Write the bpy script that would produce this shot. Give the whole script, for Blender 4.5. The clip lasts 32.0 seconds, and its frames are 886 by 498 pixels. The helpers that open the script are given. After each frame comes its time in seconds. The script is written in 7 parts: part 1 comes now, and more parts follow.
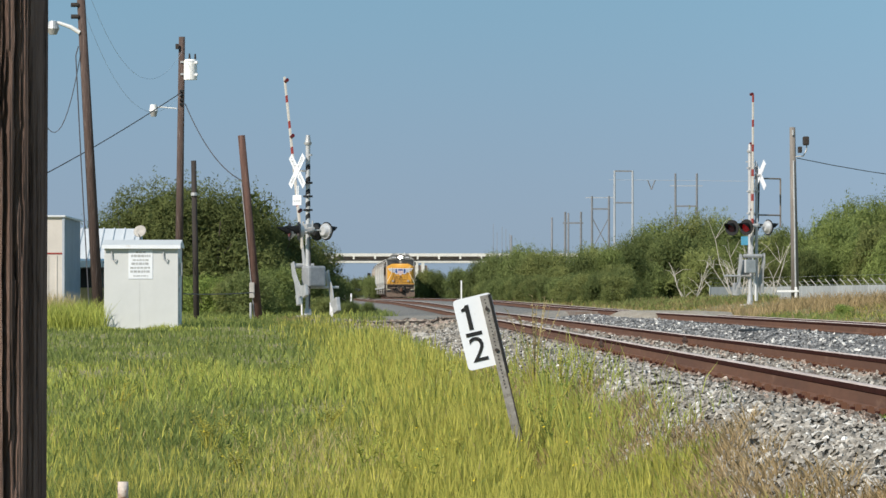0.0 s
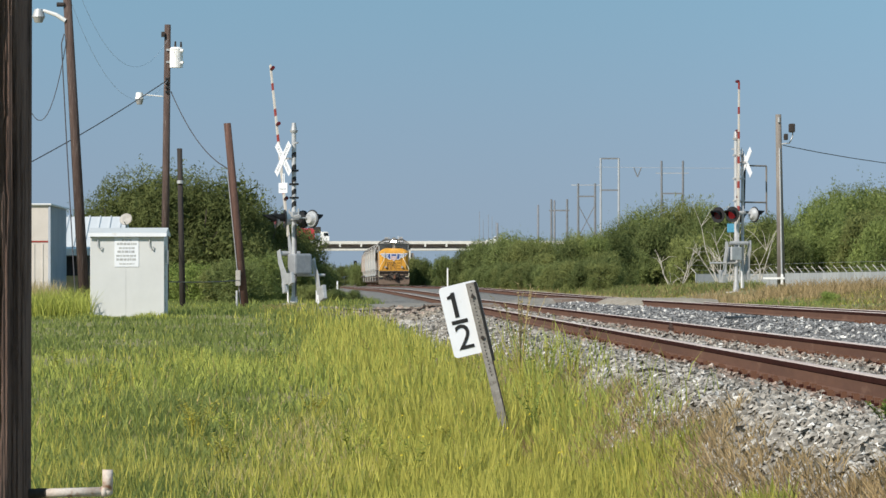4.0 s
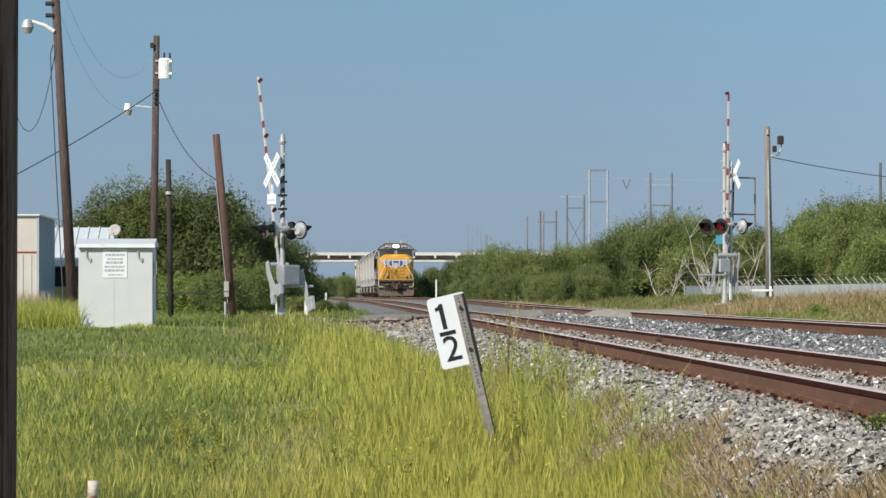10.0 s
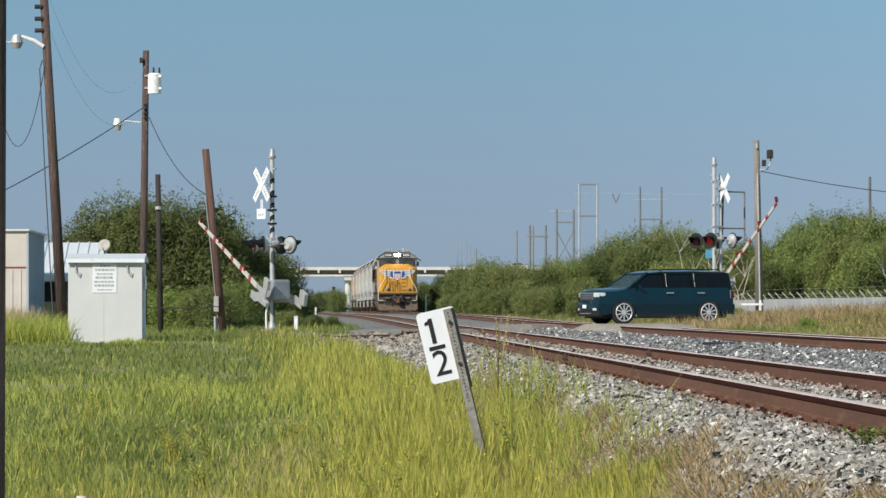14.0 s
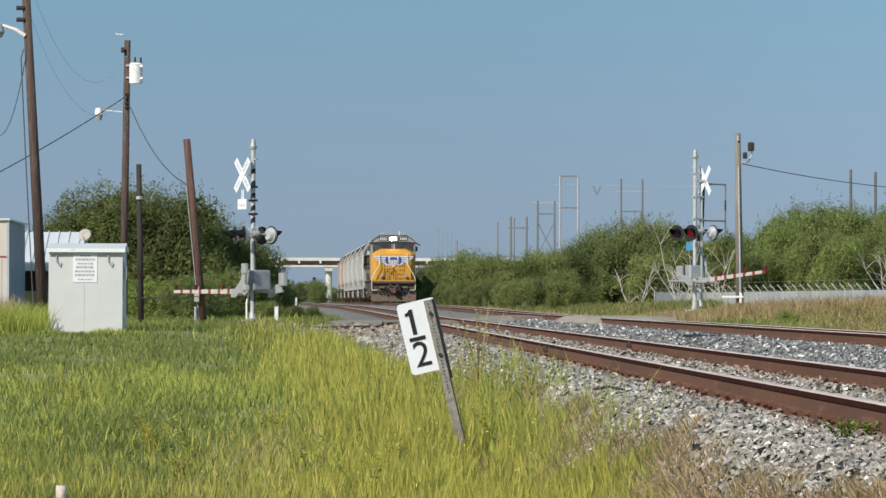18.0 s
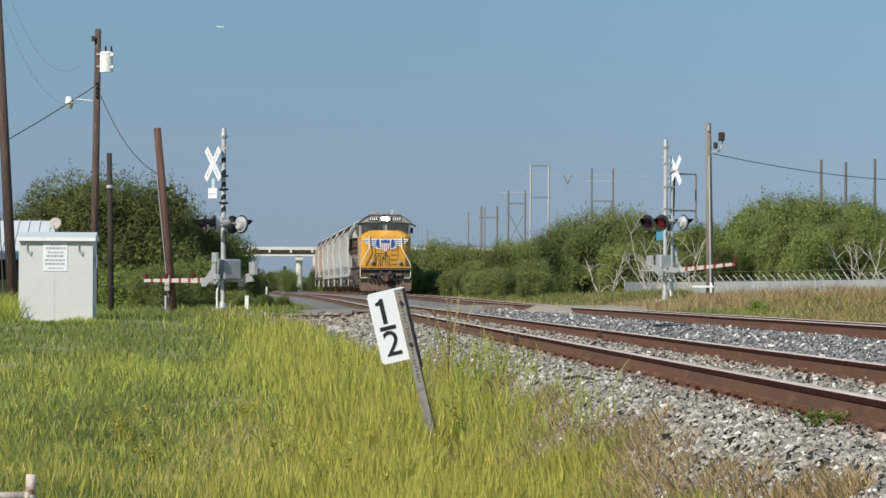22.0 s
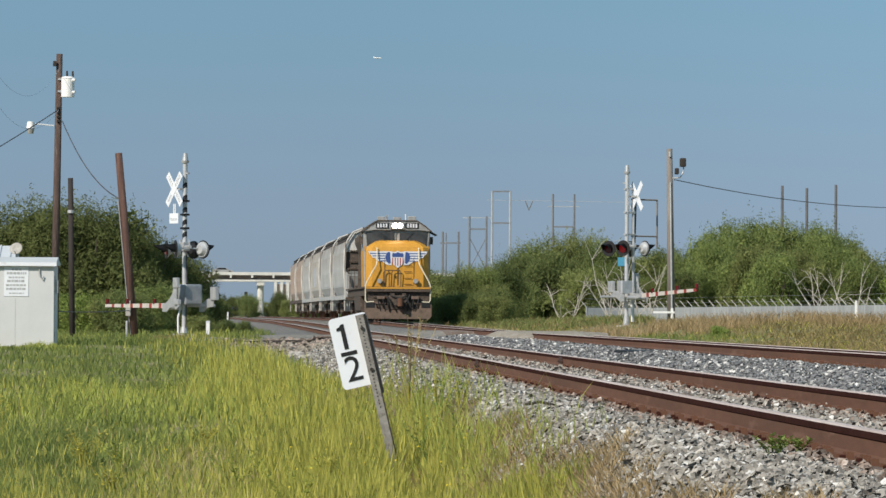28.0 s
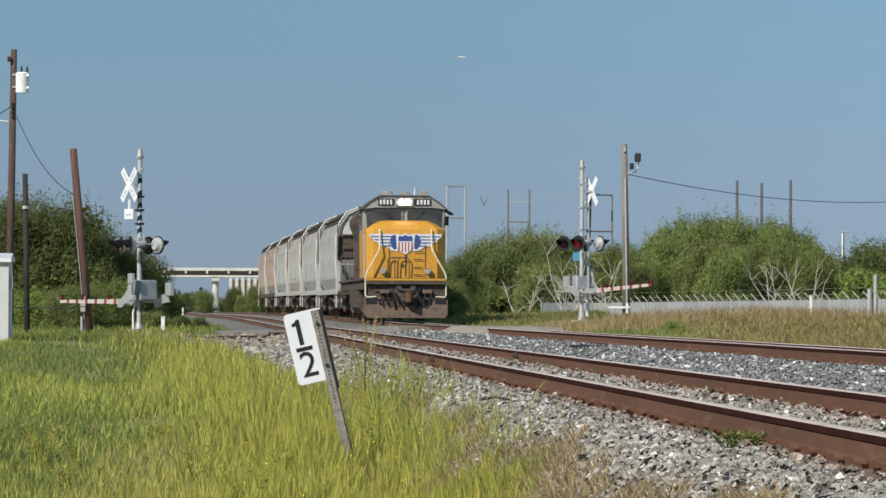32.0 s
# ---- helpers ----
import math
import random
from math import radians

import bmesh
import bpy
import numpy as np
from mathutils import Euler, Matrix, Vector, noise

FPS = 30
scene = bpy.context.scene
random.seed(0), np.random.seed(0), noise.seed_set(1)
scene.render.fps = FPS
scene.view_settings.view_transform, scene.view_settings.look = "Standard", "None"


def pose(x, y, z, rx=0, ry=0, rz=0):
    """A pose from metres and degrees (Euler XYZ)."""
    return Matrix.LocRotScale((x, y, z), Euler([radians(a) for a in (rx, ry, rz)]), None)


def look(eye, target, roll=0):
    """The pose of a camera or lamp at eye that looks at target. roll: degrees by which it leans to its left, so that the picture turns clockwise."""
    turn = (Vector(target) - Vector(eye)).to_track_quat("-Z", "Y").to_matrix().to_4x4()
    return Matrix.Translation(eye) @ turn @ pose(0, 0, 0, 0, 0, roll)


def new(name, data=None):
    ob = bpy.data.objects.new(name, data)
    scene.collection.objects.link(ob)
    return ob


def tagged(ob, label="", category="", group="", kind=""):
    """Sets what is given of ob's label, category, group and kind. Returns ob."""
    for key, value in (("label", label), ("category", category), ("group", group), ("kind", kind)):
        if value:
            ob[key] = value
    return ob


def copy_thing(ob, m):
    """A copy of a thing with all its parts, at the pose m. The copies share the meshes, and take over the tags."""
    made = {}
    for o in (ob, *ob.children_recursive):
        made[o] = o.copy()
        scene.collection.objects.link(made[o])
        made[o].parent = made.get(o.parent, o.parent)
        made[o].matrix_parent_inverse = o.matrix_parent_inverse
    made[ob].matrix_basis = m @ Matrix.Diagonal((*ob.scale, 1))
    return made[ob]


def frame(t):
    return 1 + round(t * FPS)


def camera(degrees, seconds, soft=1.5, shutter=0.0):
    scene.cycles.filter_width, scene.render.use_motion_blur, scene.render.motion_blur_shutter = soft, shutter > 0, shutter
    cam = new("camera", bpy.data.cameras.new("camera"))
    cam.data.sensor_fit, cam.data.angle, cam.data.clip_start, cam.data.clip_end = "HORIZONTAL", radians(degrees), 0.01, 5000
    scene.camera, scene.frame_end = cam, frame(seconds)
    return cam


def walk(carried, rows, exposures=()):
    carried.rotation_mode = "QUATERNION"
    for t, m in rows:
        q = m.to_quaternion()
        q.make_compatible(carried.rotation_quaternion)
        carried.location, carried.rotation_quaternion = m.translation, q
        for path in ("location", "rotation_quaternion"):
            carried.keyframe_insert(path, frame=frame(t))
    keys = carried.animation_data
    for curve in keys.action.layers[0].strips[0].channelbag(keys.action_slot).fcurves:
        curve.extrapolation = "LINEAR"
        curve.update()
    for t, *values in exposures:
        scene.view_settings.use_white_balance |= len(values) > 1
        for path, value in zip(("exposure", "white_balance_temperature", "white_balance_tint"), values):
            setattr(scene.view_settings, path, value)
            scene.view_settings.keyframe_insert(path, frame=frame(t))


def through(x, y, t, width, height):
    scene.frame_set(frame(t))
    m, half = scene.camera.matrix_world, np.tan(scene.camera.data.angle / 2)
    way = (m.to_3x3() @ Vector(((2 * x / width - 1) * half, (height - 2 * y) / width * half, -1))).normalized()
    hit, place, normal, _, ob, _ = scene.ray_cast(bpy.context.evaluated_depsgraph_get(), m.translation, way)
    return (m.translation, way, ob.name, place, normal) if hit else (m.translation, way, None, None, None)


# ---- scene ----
cam = camera(12.0, 32.0, soft=1.5)

# seconds, pan to the right, tilt upwards, lean (degrees)
PAN = [
    (0, 1.0522, 0.6452, 0.0000), (0.5, 1.0652, 0.6307, -0.0131), (1, 1.0641, 0.5983, 0.0028),
    (1.5, 1.0778, 0.5582, 0.0275), (2, 1.1107, 0.5150, 0.0145), (2.5, 1.1570, 0.4721, 0.0443),
    (3, 1.2004, 0.4701, 0.0416), (3.5, 1.2349, 0.4850, 0.0803), (5.5, 1.2392, 0.4112, 0.0174),
    (6, 1.2282, 0.4008, -0.0081), (6.5, 1.2435, 0.3984, -0.0446), (7, 1.2621, 0.4206, -0.0044),
    (7.5, 1.2751, 0.4748, -0.0526), (8, 1.2994, 0.5461, -0.0587), (8.5, 1.3207, 0.6124, -0.0906),
    (9, 1.3525, 0.6509, -0.0971), (9.5, 1.3744, 0.6627, -0.0919), (10, 1.3925, 0.6321, -0.0203),
    (10.5, 1.4146, 0.5668, 0.0457), (11, 1.4382, 0.5171, 0.0750), (11.5, 1.4722, 0.5042, 0.1061),
    (12, 1.5000, 0.5193, 0.1486), (12.5, 1.5430, 0.5670, 0.0972), (13, 1.5669, 0.6363, 0.1087),
    (13.5, 1.5672, 0.7198, 0.0986), (14, 1.5302, 0.8290, 0.0687), (14.5, 1.4913, 0.9300, -0.0166),
    (16.5, 1.6332, 0.7843, -0.1288), (17, 1.7034, 0.7212, -0.1708), (17.5, 1.7526, 0.7047, -0.1463),
    (18, 1.7951, 0.7090, -0.1791), (18.5, 1.8426, 0.7129, -0.1841), (19, 1.9071, 0.6969, -0.1898),
    (19.5, 2.0065, 0.6541, -0.1326), (20, 2.0957, 0.6159, -0.0861), (20.5, 2.1616, 0.5866, -0.1216),
    (21, 2.1954, 0.5714, -0.1620), (21.5, 2.2041, 0.5707, -0.2092), (22, 2.1972, 0.5660, -0.2683),
    (22.5, 2.2171, 0.5627, -0.3014), (23, 2.2758, 0.5496, -0.3377), (23.5, 2.3502, 0.5494, -0.3220),
    (24, 2.4173, 0.5505, -0.3330), (24.5, 2.4656, 0.5576, -0.2767), (25, 2.5002, 0.5722, -0.3195),
    (25.5, 2.5164, 0.6039, -0.2894), (27.5, 2.6484, 0.8527, -0.3088), (28, 2.7236, 0.9154, -0.3323),
    (28.5, 2.8238, 0.9644, -0.3507), (29, 2.9207, 0.9917, -0.3605), (29.5, 3.0049, 0.9681, -0.3087),
    (30, 3.0895, 0.9092, -0.3146), (30.5, 3.1362, 0.8451, -0.2930), (31, 3.1810, 0.8064, -0.2553),
    (31.5, 3.2498, 0.8185, -0.2534), (32, 3.3327, 0.8539, -0.2451),
]
EYE_Z = 1.55


def eye_x(t):
    """The slow sway of the hand, in metres."""
    return 0.0137 * min(t, 13.0) / 13.0


walk(cam, [(t, pose(eye_x(t), 0, EYE_Z, 90 + up, lean, -pan)) for t, pan, up, lean in PAN],
     [(0, 0.09, 6550, 11), (9, 0.07, 6550, 11), (14, 0.03, 6550, 11), (20, 0.0, 6550, 11), (25, -0.01, 6550, 11), (28, -0.08, 6550, 11), (32, -0.09, 6550, 11)])

# ---- light ----
SUN_LEFT, SUN_UP = 43.0, 36.0      # degrees to the left of straight behind the camera, degrees above the horizon
world = bpy.data.worlds.new("sky")
scene.world = world
world.use_nodes = True
wn = world.node_tree.nodes
sky = wn.new("ShaderNodeTexSky")
sky.sky_type = "NISHITA"
sky.sun_disc = False
sky.sun_elevation = radians(SUN_UP)
sky.sun_rotation = radians(180 + SUN_LEFT)
sky.dust_density = 0.2
sky.ozone_density = 3.0
# the hazy blue of the day
tint = wn.new("ShaderNodeMix")
tint.data_type, tint.blend_type = "RGBA", "MULTIPLY"
tint.inputs[0].default_value = 1.0
tint.inputs[7].default_value = (0.62, 0.80, 1.10, 1)
haze = wn.new("ShaderNodeMix")
haze.data_type = "RGBA"
haze.inputs[0].default_value = 0.8
# the haze turns from violet-grey at the horizon to clear blue above
height = wn.new("ShaderNodeSeparateXYZ")
world.node_tree.links.new(wn.new("ShaderNodeTexCoord").outputs["Generated"], height.inputs[0])
rise = wn.new("ShaderNodeMapRange")
rise.interpolation_type = "SMOOTHSTEP"
rise.inputs["From Min"].default_value, rise.inputs["From Max"].default_value = 0.015, 0.085
world.node_tree.links.new(height.outputs["Z"], rise.inputs["Value"])
band = wn.new("ShaderNodeMix")
band.data_type = "RGBA"
band.inputs[6].default_value = (1.99, 2.78, 3.96, 1)
band.inputs[7].default_value = (1.68, 3.14, 4.06, 1)
world.node_tree.links.new(rise.outputs["Result"], band.inputs[0])
# and pales away from the sun's side
side_ = wn.new("ShaderNodeMapRange")
side_.interpolation_type = "SMOOTHSTEP"
for socket, v in (("From Min", 0.02), ("From Max", 0.22), ("To Min", 1.0), ("To Max", 1.22)):
    side_.inputs[socket].default_value = v
world.node_tree.links.new(height.outputs["X"], side_.inputs["Value"])
pale = wn.new("ShaderNodeVectorMath")
pale.operation = "SCALE"
world.node_tree.links.new(band.outputs[2], pale.inputs[0])
world.node_tree.links.new(side_.outputs["Result"], pale.inputs["Scale"])
world.node_tree.links.new(pale.outputs["Vector"], haze.inputs[7])
world.node_tree.links.new(sky.outputs["Color"], tint.inputs[6])
world.node_tree.links.new(tint.outputs[2], haze.inputs[6])
world.node_tree.links.new(haze.outputs[2], wn["Background"].inputs["Color"])
wn["Background"].inputs["Strength"].default_value = 0.105
sun_data = bpy.data.lights.new("sun", "SUN")
sun_data.energy, sun_data.angle, sun_data.color = 5.0, radians(0.53), (1.0, 0.93, 0.82)
sun = new("sun", sun_data)
sun_dir = Vector((-math.sin(radians(SUN_LEFT)) * math.cos(radians(SUN_UP)), -math.cos(radians(SUN_LEFT)) * math.cos(radians(SUN_UP)), math.sin(radians(SUN_UP))))
sun.matrix_world = look(sun_dir * 50, (0, 0, 0))


# ---- materials ----
def mat(name, c1, c2=None, rough=0.8, scale=4.0, speck=0.5, metal=0.0, bump=0.0, spots=None, amount=0.35, stretch=(1, 1, 1), rand=0.0, spec=0.4, island=0.0, glow=0.0, spot_scale=0.0, coat=0.0):
    """Two tones mixed by broad and fine noise, wear spots of a third colour, relief, and a random shade per object or island."""
    m = bpy.data.materials.new(name)
    m.use_nodes = True
    n, l = m.node_tree.nodes, m.node_tree.links
    b = n["Principled BSDF"]
    b.inputs["Roughness"].default_value, b.inputs["Metallic"].default_value = rough, metal
    b.inputs["Specular IOR Level"].default_value = spec
    b.inputs["Coat Weight"].default_value = coat
    b.inputs["Coat Roughness"].default_value = 0.05
    co, mp = n.new("ShaderNodeTexCoord"), n.new("ShaderNodeMapping")
    mp.inputs["Scale"].default_value = stretch
    l.new(co.outputs["Object"], mp.inputs["Vector"])

    def noise_tex(s, d=4.0, r=0.6):
        t = n.new("ShaderNodeTexNoise")
        t.inputs["Scale"].default_value, t.inputs["Detail"].default_value, t.inputs["Roughness"].default_value = s, d, r
        l.new(mp.outputs["Vector"], t.inputs["Vector"])
        return t.outputs["Fac"]

    def ramp(src, lo, hi):
        r = n.new("ShaderNodeMapRange")
        r.inputs["From Min"].default_value, r.inputs["From Max"].default_value = lo, hi
        l.new(src, r.inputs["Value"])
        return r.outputs["Result"]

    def mix(fac, a, c, mode="MIX"):
        x = n.new("ShaderNodeMix")
        x.data_type, x.blend_type = "RGBA", mode
        for s, v in ((x.inputs[0], fac), (x.inputs[6], a), (x.inputs[7], c)):
            if hasattr(v, "links"):
                l.new(v, s)
            else:
                s.default_value = v if isinstance(v, float) else (*v, 1)
        return x.outputs[2]

    c2 = c2 or tuple(v * 0.7 for v in c1)
    broad, fine = noise_tex(scale), noise_tex(scale * 9, 6.0, 0.7)
    col = mix(ramp(broad, 0.35, 0.65), c1, c2)
    col = mix(ramp(fine, 0.38, 0.72), col, mix(float(speck), col, tuple(v * 0.55 for v in c2)))
    if spots:
        sp = noise_tex(spot_scale or scale * 2.3, 8.0, 0.7)
        col = mix(ramp(sp, 0.62 - amount * 0.3, 0.72 - amount * 0.2), col, spots)
    if rand:
        oi, hs = n.new("ShaderNodeObjectInfo"), n.new("ShaderNodeHueSaturation")
        mr = n.new("ShaderNodeMapRange")
        mr.inputs["To Min"].default_value, mr.inputs["To Max"].default_value = 1 - rand, 1 + rand
        l.new(oi.outputs["Random"], mr.inputs["Value"])
        l.new(mr.outputs["Result"], hs.inputs["Value"])
        l.new(col, hs.inputs["Color"])
        col = hs.outputs["Color"]
    if island:
        ge, hs = n.new("ShaderNodeNewGeometry"), n.new("ShaderNodeHueSaturation")
        mr = n.new("ShaderNodeMapRange")
        mr.inputs["To Min"].default_value, mr.inputs["To Max"].default_value = 1 - island, 1 + island
        l.new(ge.outputs["Random Per Island"], mr.inputs["Value"])
        l.new(mr.outputs["Result"], hs.inputs["Value"])
        l.new(col, hs.inputs["Color"])
        col = hs.outputs["Color"]
    l.new(col, b.inputs["Base Color"])
    if bump:
        bp = n.new("ShaderNodeBump")
        bp.inputs["Strength"].default_value, bp.inputs["Distance"].default_value = bump, 0.02
        l.new(fine, bp.inputs["Height"])
        l.new(bp.outputs["Normal"], b.inputs["Normal"])
    if glow:
        b.inputs["Emission Color"].default_value = (*c1, 1)
        b.inputs["Emission Strength"].default_value = glow
    return m


def leaf_mat(name, c1, c2, scale, island=0.35, through=0.32, rand=0.0):
    """Thin leaf: diffuse with light coming through, tone varied over the plant and leaf by leaf."""
    m = mat(name, c1, c2, rough=0.75, scale=scale, island=island, spec=0.1, rand=rand)
    n, l = m.node_tree.nodes, m.node_tree.links
    b, out = n["Principled BSDF"], n["Material Output"]
    tr, mx = n.new("ShaderNodeBsdfTranslucent"), n.new("ShaderNodeMixShader")
    l.new(b.inputs["Base Color"].links[0].from_socket, tr.inputs["Color"])
    mx.inputs["Fac"].default_value = through
    l.new(b.outputs["BSDF"], mx.inputs[1])
    l.new(tr.outputs["BSDF"], mx.inputs[2])
    l.new(mx.outputs["Shader"], out.inputs["Surface"])
    return m


def weathered(name, c1, c2):
    """Car paint with rust washed down from the roof in vertical runs."""
    m = mat(name, c1, c2, 0.7, 0.7, 0.35, spots=(0.27, 0.22, 0.18), amount=0.12, stretch=(1, 1, 0.3))
    n, l = m.node_tree.nodes, m.node_tree.links
    b = n["Principled BSDF"]
    co, mp, tx = n.new("ShaderNodeTexCoord"), n.new("ShaderNodeMapping"), n.new("ShaderNodeTexNoise")
    mp.inputs["Scale"].default_value = (1, 2.2, 0.12)
    tx.inputs["Scale"].default_value, tx.inputs["Detail"].default_value = 1.6, 6.0
    l.new(co.outputs["Object"], mp.inputs["Vector"])
    l.new(mp.outputs["Vector"], tx.inputs["Vector"])
    sp, up, mul, mx = n.new("ShaderNodeSeparateXYZ"), n.new("ShaderNodeMapRange"), n.new("ShaderNodeMath"), n.new("ShaderNodeMix")
    l.new(co.outputs["Object"], sp.inputs[0])
    up.inputs["From Min"].default_value, up.inputs["From Max"].default_value = 2.6, 4.5
    l.new(sp.outputs["Z"], up.inputs["Value"])
    rn = n.new("ShaderNodeMapRange")
    rn.inputs["From Min"].default_value, rn.inputs["From Max"].default_value = 0.36, 0.66
    l.new(tx.outputs["Fac"], rn.inputs["Value"])
    mul.operation = "MULTIPLY"
    l.new(up.outputs["Result"], mul.inputs[0])
    l.new(rn.outputs["Result"], mul.inputs[1])
    mx.data_type = "RGBA"
    l.new(mul.outputs[0], mx.inputs[0])
    l.new(b.inputs["Base Color"].links[0].from_socket, mx.inputs[6])
    mx.inputs[7].default_value = (0.20, 0.13, 0.09, 1)
    l.new(mx.outputs[2], b.inputs["Base Color"])
    return m


